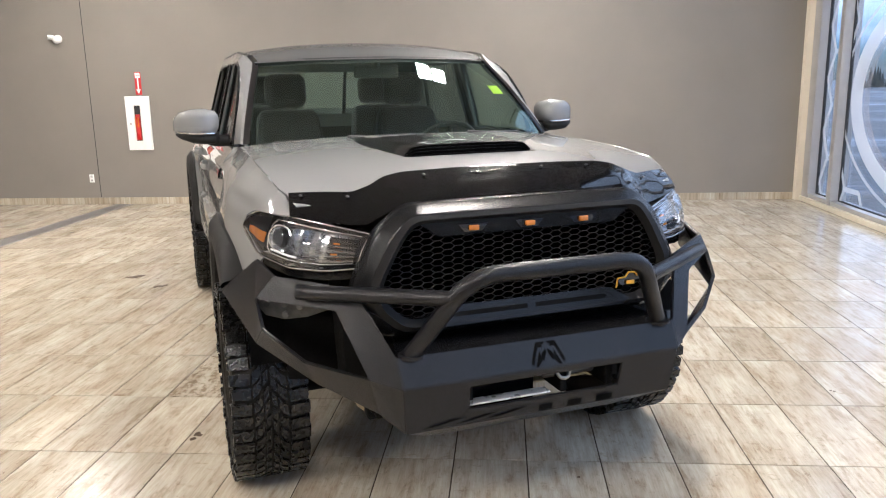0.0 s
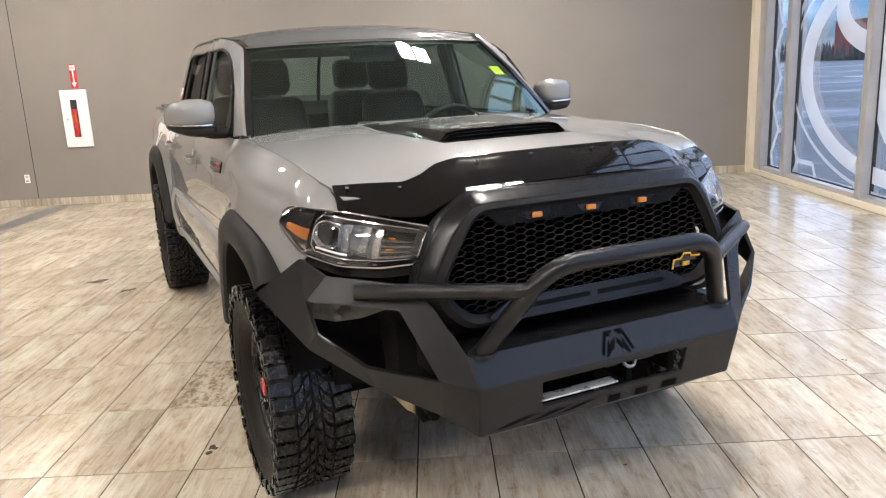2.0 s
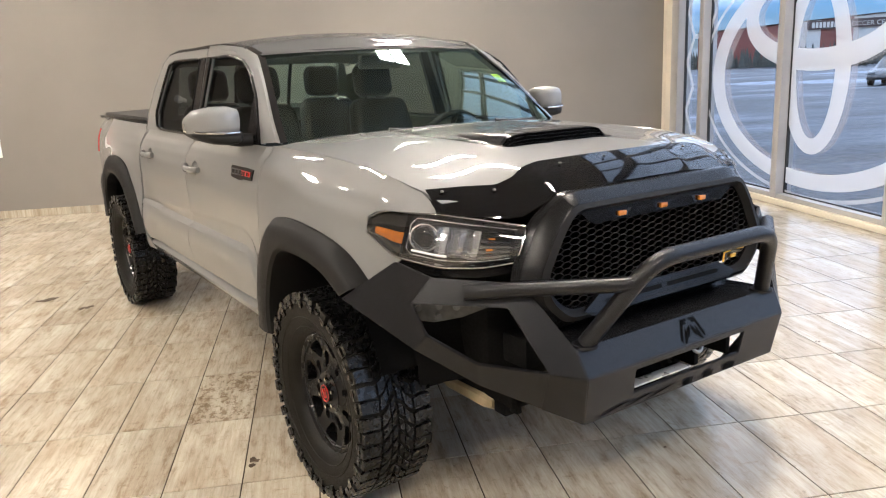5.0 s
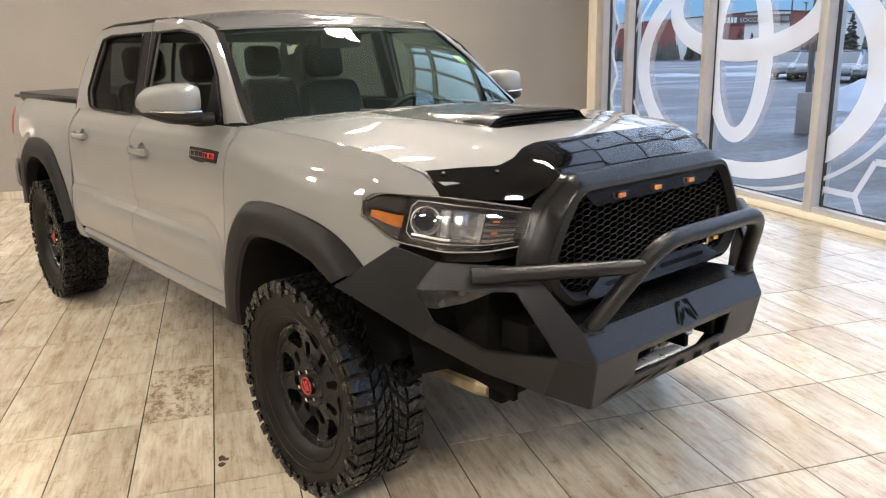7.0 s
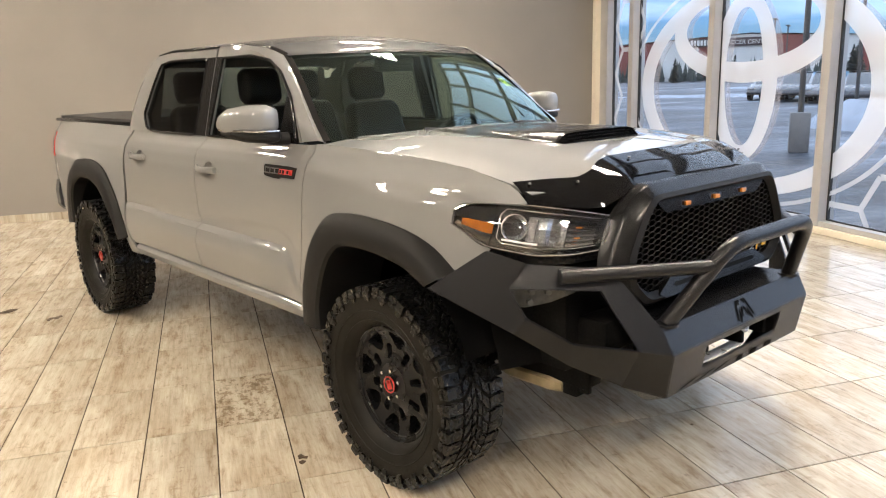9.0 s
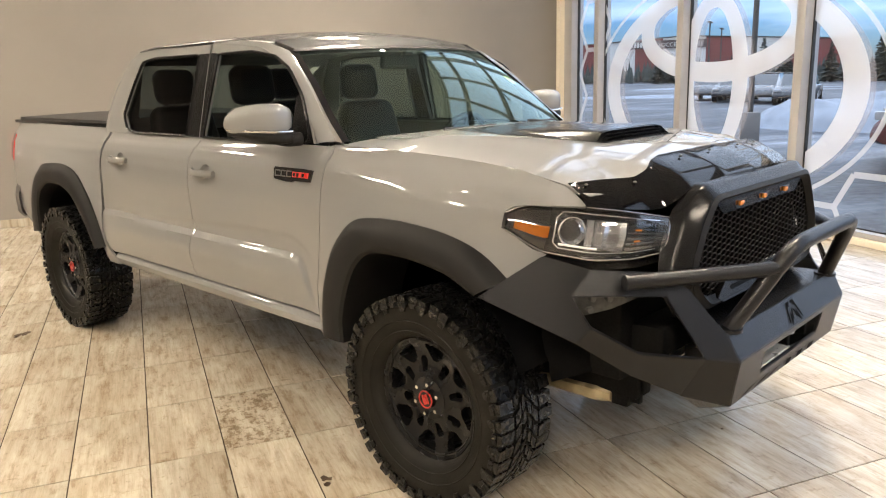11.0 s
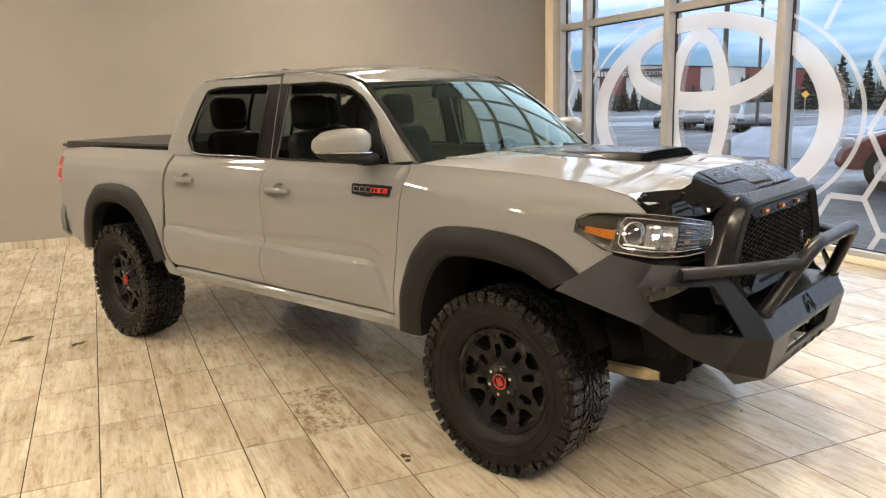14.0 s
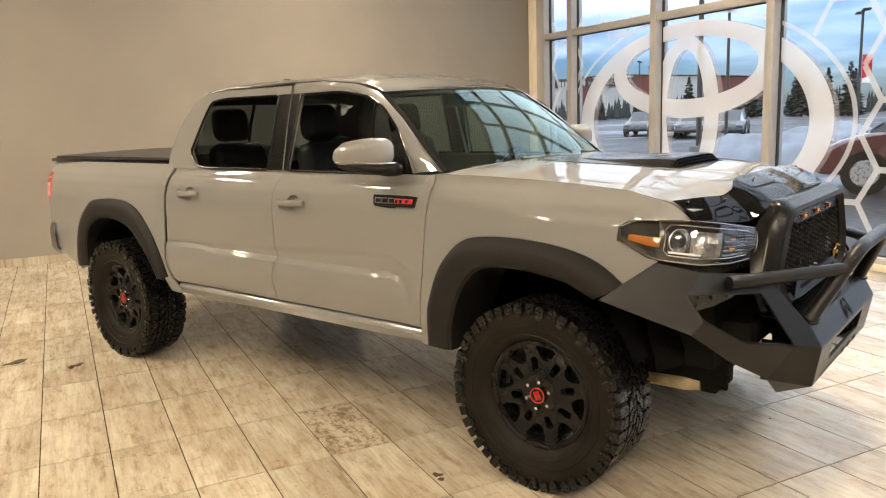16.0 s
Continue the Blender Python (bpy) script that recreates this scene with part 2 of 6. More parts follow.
GASKET = pbr("black_gasket", (0.02, 0.02, 0.02), 0.6)
WHITE = pbr("white_enamel", (0.82, 0.82, 0.80), 0.35, 0, 0.2, 0.03, 8)
SIGNRED = pbr("sign_red", (0.55, 0.02, 0.02), 0.4, 0, 0, 0.06, 20)
FILM = vinyl("white_window_film", (0.89, 0.91, 0.93), 0.58)
FILM_GHOST = vinyl("film_reflection_tint", (0.70, 0.58, 0.54), 0.34)
FILM_THIN = vinyl("thin_window_film", (0.92, 0.91, 0.90), 0.42)
GROUT = pbr("dark_grout", (0.035, 0.022, 0.012), 0.9, 0, 0, 0.3, 9, 0.3, 200, spec=0.2)
BAND = pbr("grey_stone_band", (0.16, 0.15, 0.14), 0.4, 0, 0, 0.15, 5, 0.1, 120)
TILE = tile_material("plank_look_tile")
TILE_STAINED = tile_material("plank_look_tile_soiled", True)
PANEL = glow("led_panel", LAMP_WARM, 128.0)


# ---- mesh helpers ----
def finish(name, bm, material, smooth=35):
    if any(len(e.link_faces) == 2 for e in bm.edges) and not any(e.is_boundary for e in bm.edges):
        bmesh.ops.recalc_face_normals(bm, faces=bm.faces)
    me = bpy.data.meshes.new(name)
    bm.to_mesh(me)
    bm.free()
    me.materials.append(material)
    if smooth:
        me.shade_smooth()
        me.set_sharp_from_angle(angle=radians(smooth))
    return me


def part(name, bm, material, parent, label="", smooth=35):
    ob = new(name, finish(name, bm, material, smooth))
    ob.parent = parent
    return tagged(ob, label)


def thing(name, label, category, m=None, group="", kind=""):
    ob = new(name)
    ob.empty_display_size = 0.1
    if m is not None:
        ob.matrix_basis = m
    return tagged(ob, label, category, group, kind)


def solid(name, bm, material, label, category, m=None, group="", kind="", smooth=35):
    ob = new(name, finish(name, bm, material, smooth))
    if m is not None:
        ob.matrix_basis = m
    return tagged(ob, label, category, group, kind)


def box(bm, lo, hi, bevel=0.0, segs=2, m=None):
    r = bmesh.ops.create_cube(bm, size=1)
    for v in r["verts"]:
        v.co = Vector([lo[i] + (v.co[i] + 0.5) * (hi[i] - lo[i]) for i in range(3)])
        if m is not None:
            v.co = m @ v.co
    if bevel:
        es = list({e for v in r["verts"] for e in v.link_edges})
        bmesh.ops.bevel(bm, geom=es, offset=bevel, segments=segs, profile=0.5, affect="EDGES")
    return bm


def cyl(bm, a, b, r1, r2=None, segs=20, caps=True):
    a, b = Vector(a), Vector(b)
    q = (b - a).to_track_quat("Z", "Y").to_matrix().to_4x4()
    m = Matrix.Translation((a + b) / 2) @ q
    bmesh.ops.create_cone(bm, cap_ends=caps, segments=segs, radius1=r1, radius2=r1 if r2 is None else r2, depth=(b - a).length, matrix=m)
    return bm


def resample(pts, count, closed=False):
    p = [Vector(q) for q in pts]
    if closed:
        p = p + [p[0]]
    d = [0.0]
    for a, b in zip(p, p[1:]):
        d.append(d[-1] + (b - a).length)
    out, k = [], 0
    n = count if closed else count - 1
    for i in range(count):
        s = d[-1] * i / n
        while k < len(d) - 2 and d[k + 1] < s:
            k += 1
        f = 0 if d[k + 1] == d[k] else (s - d[k]) / (d[k + 1] - d[k])
        out.append(p[k].lerp(p[k + 1], f))
    return out


def rounded(pts, radius, closed=False, segs=6):
    """A polyline with its corners rounded."""
    p = [Vector(q) for q in pts]
    out, n = [], len(p)
    for i, c in enumerate(p):
        if not closed and i in (0, n - 1):
            out.append(c)
            continue
        a, b = p[i - 1], p[(i + 1) % n]
        r = min(radius, (a - c).length * 0.45, (b - c).length * 0.45)
        s, e = c + (a - c).normalized() * r, c + (b - c).normalized() * r
        for k in range(segs + 1):
            f = k / segs
            out.append(s * (1 - f) ** 2 + c * 2 * f * (1 - f) + e * f * f)
    return out


def loft(bm, rings, closed=True, cap=False):
    rows = [[bm.verts.new(p) for p in ring] for ring in rings]
    for a, b in zip(rows, rows[1:]):
        n = len(a)
        for i in range(n if closed else n - 1):
            j = (i + 1) % n
            bm.faces.new((a[i], a[j], b[j], b[i]))
    if cap:
        bm.faces.new(rows[0])
        bm.faces.new(rows[-1])
    return rows


def tube(bm, pts, radius, segs=14, cap=True):
    p = [Vector(q) for q in pts]
    rings, up = [], Vector((0, 0, 1))
    for i, c in enumerate(p):
        t = (p[min(i + 1, len(p) - 1)] - p[max(i - 1, 0)]).normalized()
        if i == 0:
            up = (up - t * up.dot(t)).normalized() if abs(t.z) < 0.95 else Vector((1, 0, 0))
        up = (up - t * up.dot(t)).normalized()
        side = t.cross(up)
        rings.append([c + (up * math.cos(a) + side * math.sin(a)) * radius for a in (2 * math.pi * k / segs for k in range(segs))])
    loft(bm, rings, True, cap)
    return bm


def sheet(bm, outline, mapping, step=0.06, thick=0.0):
    """A flat outline cut into a grid, bent by mapping(a, b) and given thickness."""
    tmp = bmesh.new()
    tmp.faces.new([tmp.verts.new((a, b, 0)) for a, b in outline])
    for axis in (0, 1):
        lo, hi = min(p[axis] for p in outline), max(p[axis] for p in outline)
        k = math.floor(lo / step) + 1
        while k * step < hi:
            co, no = [0, 0, 0], [0, 0, 0]
            co[axis], no[axis] = k * step, 1
            bmesh.ops.bisect_plane(tmp, geom=tmp.verts[:] + tmp.edges[:] + tmp.faces[:], dist=1e-5, plane_co=co, plane_no=no)
            k += 1
    for v in tmp.verts:
        v.co = Vector(mapping(v.co.x, v.co.y))
    bmesh.ops.recalc_face_normals(tmp, faces=tmp.faces)
    tmp.normal_update()
    mean = sum((v.co for v in tmp.verts), Vector()) / len(tmp.verts)
    out = Vector((math.copysign(1, mean.x), 0, 0)) if abs(mean.x) > 0.6 else Vector((0, -1, 1))
    if sum(f.normal.dot(out) * f.calc_area() for f in tmp.faces) < 0:
        bmesh.ops.reverse_faces(tmp, faces=tmp.faces[:])
        tmp.normal_update()
    if thick:
        rim = [(e.verts[0], e.verts[1], e.link_faces[0]) for e in tmp.edges if len(e.link_faces) == 1]
        skin = tmp.faces[:]
        inner = {v: tmp.verts.new(v.co - v.normal * thick) for v in tmp.verts[:]}
        for f in skin:
            tmp.faces.new([inner[v] for v in reversed(f.verts)])
        for a, b, f in rim:
            tmp.faces.new((a, b, inner[b], inner[a]))
    me = bpy.data.meshes.new("tmp")
    tmp.to_mesh(me)
    tmp.free()
    bm.from_mesh(me)
    bpy.data.meshes.remove(me)
    return bm


def interp(x, table):
    if x <= table[0][0]:
        return table[0][1]
    for (a, p), (b, q) in zip(table, table[1:]):
        if x <= b:
            f = (x - a) / (b - a)
            f = f * f * (3 - 2 * f) * 0.35 + f * 0.65
            return p + (q - p) * f
    return table[-1][1]


def revolve(bm, profile, centre, axis_x, segs=48):
    """Turns (radius, offset along x) round a line along x."""
    rings = []
    for r, o in profile:
        rings.append([Vector((centre[0] + axis_x * o, centre[1] + r * math.cos(a), centre[2] + r * math.sin(a))) for a in (2 * math.pi * k / segs for k in range(segs))])
    loft(bm, rings, True)
    return bm


# ---- room ----
BACK, SIDE, LEFT, FRONT, HEIGHT = 6.92, 4.05, -9.3, -8.2, 7.2


def room_solid(name, lo, hi, material, label, category, bevel=0.0):
    bm = bmesh.new()
    box(bm, lo, hi, bevel)
    return solid(name, bm, material, label, category, ROOM, kind="structure")


room_solid("wall_back", (LEFT, BACK, -0.05), (3.975, BACK + 0.2, HEIGHT), WALLPAINT, "smooth taupe painted wall behind the truck", "wall")
room_solid("wall_left", (LEFT - 0.2, FRONT, -0.05), (LEFT, BACK + 0.2, HEIGHT), WALLPAINT, "taupe painted side wall of the showroom", "wall")
room_solid("wall_front", (LEFT, FRONT - 0.2, -0.05), (SIDE + 0.2, FRONT, HEIGHT), WHITEWALL, "plain off-white wall closing the showroom", "wall")
room_solid("ceiling", (LEFT - 0.2, FRONT - 0.2, HEIGHT), (SIDE + 0.3, BACK + 0.2, HEIGHT + 0.15), CEILPAINT, "plain grey showroom ceiling", "ceiling")
room_solid("wall_seam", (-5.315, BACK - 0.0015, 0.1), (-5.306, BACK + 0.01, HEIGHT), GASKET, "narrow shadow joint in the taupe wall", "joint")
room_solid("corner_post", (3.975, 6.83, 0), (4.3, 7.12, HEIGHT), CREAM, "cream painted corner post beside the windows", "post", 0.004)


# window wall
window = thing("window_1", "tall aluminium-framed showroom window with white film graphics", "window", ROOM, kind="structure")
GLASS_U = 4.16
bm = bmesh.new()
box(bm, (SIDE - 0.03, FRONT, 0.0), (4.26, 6.83, 0.06), 0.003)
part("window_sill", bm, CREAM, window, "low cream sill along the floor")
MULLIONS = [6.03, 4.365, 2.685, 1.01, -0.665, -2.34, -4.015, -5.69, -7.365]
bm = bmesh.new()
box(bm, (SIDE, 6.64, 0.06), (4.24, 6.83, HEIGHT), 0.003)
part("window_frame", bm, ALU, window)
for v in MULLIONS:
    bm = bmesh.new()
    box(bm, (SIDE, v - 0.05, 0.06), (4.24, v + 0.05, HEIGHT), 0.003)
    part("mullion", bm, ALU, window)
edges = [6.64] + [e for v in MULLIONS for e in (v + 0.05, v - 0.05)] + [FRONT]
for a, b in zip(edges[0::2], edges[1::2]):
    for z0, z1 in ((0.06, 0.11), (2.53, 2.615), (4.22, 4.305), (5.91, 5.995), (7.12, HEIGHT)):
        bm = bmesh.new()
        box(bm, (SIDE + 0.012, b, z0), (4.235, a, z1), 0.003)
        part("rail", bm, ALU, window)
    for z0, z1 in ((0.11, 2.53), (2.615, 4.22), (4.305, 5.91), (5.995, 7.12)):
        bm = bmesh.new()
        for lo, hi in (((GLASS_U - 0.012, b, z0), (GLASS_U + 0.022, b + 0.012, z1)), ((GLASS_U - 0.012, a - 0.012, z0), (GLASS_U + 0.022, a, z1)),
                       ((GLASS_U - 0.012, b + 0.012, z0), (GLASS_U + 0.022, a - 0.012, z0 + 0.012)), ((GLASS_U - 0.012, b + 0.012, z1 - 0.012), (GLASS_U + 0.022, a - 0.012, z1))):
            box(bm, lo, hi)
        part("gasket", bm, GASKET, window)
        bm = bmesh.new()
        box(bm, (GLASS_U, b + 0.012, z0 + 0.012), (GLASS_U + 0.008, a - 0.012, z1 - 0.012))
        part("pane", bm, WINDOW, window, smooth=0).visible_shadow = False


# window film: overlapping rings and a honeycomb, cut at the mullions
def ring_film(name, centre, outer, inner, shift, material, label, back=0.0):
    bm = bmesh.new()
    n = 120
    o = [Vector((0, centre[0] + outer[0] * math.cos(2 * math.pi * k / n), centre[1] + outer[1] * math.sin(2 * math.pi * k / n))) for k in range(n)]
    i = [Vector((0, centre[0] + inner[0] * math.cos(2 * math.pi * k / n), centre[1] + shift + inner[1] * math.sin(2 * math.pi * k / n))) for k in range(n)]
    loft(bm, [o, i], True)
    clip_to_panes(bm)
    for v in bm.verts:
        v.co.x += back
    return part(name, bm, material, window, label, smooth=0)


def clip_to_panes(bm):
    """Cuts the film at the frame, so that it lies on the glass alone."""
    for a, b in zip(edges[1::2], edges[2::2]):
        for v in (a - 0.012 + 0.024, b - 0.012):
            bmesh.ops.bisect_plane(bm, geom=bm.verts[:] + bm.edges[:] + bm.faces[:], dist=1e-5, plane_co=(0, v, 0), plane_no=(0, 1, 0))
    for z in (0.122, 2.518, 2.627, 4.208, 4.317, 5.898):
        bmesh.ops.bisect_plane(bm, geom=bm.verts[:] + bm.edges[:] + bm.faces[:], dist=1e-5, plane_co=(0, 0, z), plane_no=(0, 0, 1))
    gone = []
    for f in bm.faces:
        c = f.calc_center_median()
        ok = any(b + 0.011 < c.y < a - 0.011 for a, b in zip(edges[0::2], edges[1::2])) and (0.12 < c.z < 2.52 or 2.625 < c.z < 4.21 or 4.315 < c.z < 5.9)
        if not ok:
            gone.append(f)
    bmesh.ops.delete(bm, geom=gone, context="FACES")
    for v in bm.verts:
        v.co.x += GLASS_U - 0.003


OVALS = [((3.945, 1.335), (1.95, 1.13), (1.68, 0.965), 0.0, "white film, wide oval ring"), ((3.93, 1.93), (1.27, 0.545), (1.03, 0.36), 0.03, "white film, flat upper oval"),
         ((3.93, 1.44), (0.515, 0.88), (0.30, 0.72), 0.0, "white film, narrow upright oval")]
for centre, outer, inner, shift, label in OVALS:
    ring_film("film_ring", centre, outer, inner, shift, FILM, label)
    # the rings' reflection in the glazing, put in as a tinted copy set back
    ring_film("film_backing", centre, outer, inner, shift, FILM_GHOST, "faint offset copy standing in for the window film reflection", 0.075)
ring_film("film_line", (3.945, 1.335), (2.19, 1.245), (2.14, 1.205), 0.0, FILM_THIN, "thin white film line round the ovals")
# honeycomb lines outside the thin ring
bm = bmesh.new()
S = 0.36
for row in range(-5, 3):
    for col in range(-16, 10):
        cv, cz = 1.90 + col * S * 1.5, 2.14 + row * S * math.sqrt(3) + (S * math.sqrt(3) / 2 if col % 2 else 0)
        ring = [Vector((0, cv + S * math.cos(math.pi / 3 * k), cz + S * math.sin(math.pi / 3 * k))) for k in range(6)]
        for k in range(3):
            a, b = ring[k], ring[k + 1]
            inside = lambda p: ((p.y - 3.945) / 2.19) ** 2 + ((p.z - 1.335) / 1.245) ** 2 < 1.0
            if inside(a) or inside(b) or min(a.z, b.z) > 2.55:
                continue
            d = (b - a).normalized()
            nrm = Vector((0, -d.z, d.y)) * 0.028
            bm.faces.new([bm.verts.new(q) for q in (a - nrm, b - nrm, b + nrm, a + nrm)])
clip_to_panes(bm)
for v in bm.verts:
    v.co.x += 0.001
part("film_honeycomb", bm, FILM_THIN, window, "thin white honeycomb film lines", smooth=0)

# fire extinguisher cabinet, sign, wall lamp, outlet
cab = thing("extinguisher_cabinet", "white wall cabinet with a red extinguisher behind its slot", "cabinet", ROOM)
bm = bmesh.new()
y = BACK
box(bm, (-4.82, y - 0.03, 0.742), (-4.707, y - 0.0, 1.462), 0.003)
box(bm, (-4.62, y - 0.03, 0.742), (-4.487, y - 0.0, 1.462), 0.003)
box(bm, (-4.707, y - 0.03, 1.338), (-4.62, y, 1.462), 0.0)
box(bm, (-4.707, y - 0.03, 0.742), (-4.62, y, 0.868), 0.0)
part("door", bm, WHITE, cab)
bm = bmesh.new()
box(bm, (-4.72, y - 0.012, 0.86), (-4.61, y - 0.002, 1.345))
part("recess", bm, GASKET, cab)
bm = bmesh.new()
cyl(bm, (-4.665, y - 0.02, 0.88), (-4.665, y - 0.02, 1.22), 0.034, segs=24)
part("extinguisher", bm, RED, cab, "red extinguisher cylinder")
bm = bmesh.new()
box(bm, (-4.69, y - 0.052, 1.05), (-4.64, y - 0.05, 1.18))
part("label_plate", bm, AMBER, cab, "orange label")
bm = bmesh.new()
box(bm, (-4.775, y - 0.036, 1.08), (-4.75, y - 0.03, 1.11), 0.002)
part("latch", bm, STEEL, cab)
sign = thing("extinguisher_sign", "red sign with a white arrow pointing down", "sign", ROOM)
bm = bmesh.new()
box(bm, (-4.664, y - 0.004, 1.479), (-4.578, y, 1.775))
part("plate", bm, SIGNRED, sign, smooth=0)
bm = bmesh.new()
box(bm, (-4.655, y - 0.006, 1.70), (-4.587, y - 0.004, 1.765))
box(bm, (-4.630, y - 0.006, 1.545), (-4.612, y - 0.004, 1.70))
bm.faces.new([bm.verts.new(q) for q in ((-4.652, y - 0.006, 1.55), (-4.59, y - 0.006, 1.55), (-4.621, y - 0.006, 1.49))])
part("arrow", bm, WHITE, sign, smooth=0)
txt = bpy.data.curves.new("word", "FONT")
txt.body, txt.size, txt.extrude, txt.align_x = "FIRE", 0.03, 0.0005, "CENTER"
wob = new("word", txt)
wob.matrix_basis = pose(-4.621, y - 0.0068, 1.722, 90, 0, 0)
wob.parent = sign
txt.materials.append(SIGNRED)
lamp = thing("wall_camera", "small white dome camera on the taupe wall", "camera", ROOM)
bm = bmesh.new()
cyl(bm, (-5.66, y, 2.225), (-5.66, y - 0.03, 2.225), 0.055, 0.05, 24)
part("base", bm, WHITE, lamp)
bm = bmesh.new()
bmesh.ops.create_uvsphere(bm, u_segments=24, v_segments=14, radius=0.052, matrix=Matrix.Translation((-5.66, y - 0.05, 2.215)))
part("dome", bm, WHITE, lamp)
bm = bmesh.new()
cyl(bm, (-5.70, y - 0.03, 2.245), (-5.765, y - 0.07, 2.25), 0.026, 0.03, 18)
part("head", bm, WHITE, lamp)
plate = thing("wall_outlet", "small white outlet plate low on the wall", "outlet", ROOM)
bm = bmesh.new()
box(bm, (-5.45, y - 0.006, 0.305), (-5.382, y, 0.415), 0.003)
part("plate", bm, WHITE, plate)
bm = bmesh.new()
for z in (0.335, 0.385):
    bm = bmesh.new()
    box(bm, (-5.432, y - 0.0075, z - 0.014), (-5.40, y - 0.006, z + 0.014), 0.002)
    part("socket", bm, SILVER, plate)


# ceiling lights: square pairs and long strips
def square_pair():
    ob = thing("ceiling_light", "pair of flat warm-white ceiling lights on a stem", "light", group="twin ceiling lights")
    bm = bmesh.new()
    cyl(bm, (0, 0, -0.02), (0, 0, HEIGHT - 4.0), 0.012, segs=10)
    part("stem", bm, WHITE, ob)
    for dx in (-0.13, 0.13):
        bm = bmesh.new()
        box(bm, (dx - 0.115, -0.215, -0.05), (dx + 0.115, 0.215, 0.0), 0.004)
        part("frame", bm, WHITE, ob)
        bm = bmesh.new()
        box(bm, (dx - 0.1, -0.2, -0.066), (dx + 0.1, 0.2, -0.05))
        part("diffuser", bm, PANEL, ob, "glowing flat diffuser", smooth=0)
    return ob


first = square_pair()
first.matrix_basis = ROOM @ pose(0.48, 2.55, 4.0, 0, 0, 20)
# further unseen pairs, added where they balance the light on floor and truck
for u, v in ((-4.7, -5.6), (-4.7, -3.0), (-4.9, 0.2), (-4.6, 2.5), (-4.7, 4.8), (0.5, 4.8), (0.5, -4.0), (-2.6, -4.4), (0.9, -0.4)):
    copy_thing(first, ROOM @ pose(u, v, 4.0, 0, 0, 20))


# ---- pickup truck: front axle at the origin, front towards -y, its right side towards -x ----
WHEELBASE, HUB_X, HUB_Z = 3.236, 0.881, 0.392
truck = thing("pickup_truck", "cement-grey crew-cab pickup truck with black off-road bumper on tiles", "truck")

PROFILE = [(0.48, 0.836), (0.54, 0.846), (0.62, 0.854), (0.72, 0.858), (0.80, 0.857), (0.87, 0.857), (0.94, 0.861), (1.03, 0.866), (1.10, 0.864), (1.16, 0.853), (1.205, 0.833), (1.24, 0.803), (1.265, 0.788), (1.30, 0.772)]
# two pressed lines low on the doors: they meet at the rear and sweep down at the front
LINE_A = [(0.60, 0.795), (0.68, 0.828), (0.735, 0.862), (0.80, 0.888), (0.86, 0.897), (1.18, 0.888), (1.63, 0.868), (2.05, 0.851), (2.60, 0.836)]
LINE_B = [(0.60, 0.53), (0.62, 0.562), (0.68, 0.665), (0.735, 0.768), (0.765, 0.797), (0.82, 0.811), (0.92, 0.814), (1.19, 0.815), (1.64, 0.811), (2.10, 0.815), (2.60, 0.828)]


def ease(f):
    f = min(1.0, max(0.0, f))
    return f * f * (3 - 2 * f)


def pressed(y, z):
    """Depth of the scallop between the lines and of the kick-out below them."""
    a, b = interp(y, LINE_A), interp(y, LINE_B)
    fade = ease((2.72 - y) / 0.12) * ease((y - 0.58) / 0.03)
    out = -0.007 * ease((a - z) / 0.022) * ease((y - 0.62) / 0.12)
    kick = (0.019 * ease((b - z) / 0.024) + 0.010 * ease((b - z) / 0.085)) * min(1.0, max(0.0, (z - 0.46) / 0.25))
    kick *= 0.40 + 0.60 * ease((y - 0.68) / 0.25)
    return (out + kick + 0.007 * ease((b - z) / 0.024) * ease((y - 0.62) / 0.12)) * fade


FENDER_TOP = [(-0.556, 1.121), (-0.515, 1.154), (-0.48, 1.176), (-0.44, 1.192), (-0.33, 1.224), (-0.1, 1.245), (0.2, 1.258), (0.556, 1.270)]
HOOD_EDGE = [(-0.556, 0.720), (-0.515, 0.718), (-0.48, 0.722), (-0.44, 0.740), (-0.33, 0.757), (-0.1, 0.766), (0.2, 0.768), (0.556, 0.774)]


def side_x(y, z):
    """Half width of the body at a place on its side."""
    x = interp(z, PROFILE)
    if y < 0.75:
        f = min(1, (0.75 - y) / 0.25)
        x += f * (interp(z, [(0.48, 0.845), (0.7, 0.868), (0.9, 0.872), (1.03, 0.868), (1.10, 0.864)]) - x if z < 1.1 else 0)
    x += pressed(y, z)
    if y < 0.05:
        x -= 0.27 * (0.05 - y) ** 2
    if y < 0.56:
        # rounded crest over the front wheel arch
        crest = 1.122 + 0.085 * y
        x += (0.007 * math.exp(-((z - crest) / 0.03) ** 2) - 0.005 * ease((z - crest) / 0.05)) * ease((0.56 - y) / 0.3) * ease((y + 0.40) / 0.1)
    if y > 2.66:
        x += 0.6 * min(1, (y - 2.66) / 0.2) * (interp(z, [(0.48, 0.85), (0.8, 0.868), (1.05, 0.868), (1.15, 0.85), (1.22, 0.82), (1.30, 0.775)]) - x)
    if y > 3.5:
        x -= 0.055 * ((y - 3.5) / 0.85) ** 2
    if y < 0.62:
        top = interp(y, FENDER_TOP)
        f = min(1, max(0, (z - top + 0.085) / 0.085)) ** 2
        x += f * (interp(y, HOOD_EDGE) - x)
    for hub in (0.0, WHEELBASE):
        r = math.hypot(y - hub, (z - 0.42) * 0.95)
        x += 0.032 * math.exp(-((r - 0.56) / 0.13) ** 2) * min(1, max(0, (1.2 - z) / 0.12))
    return x


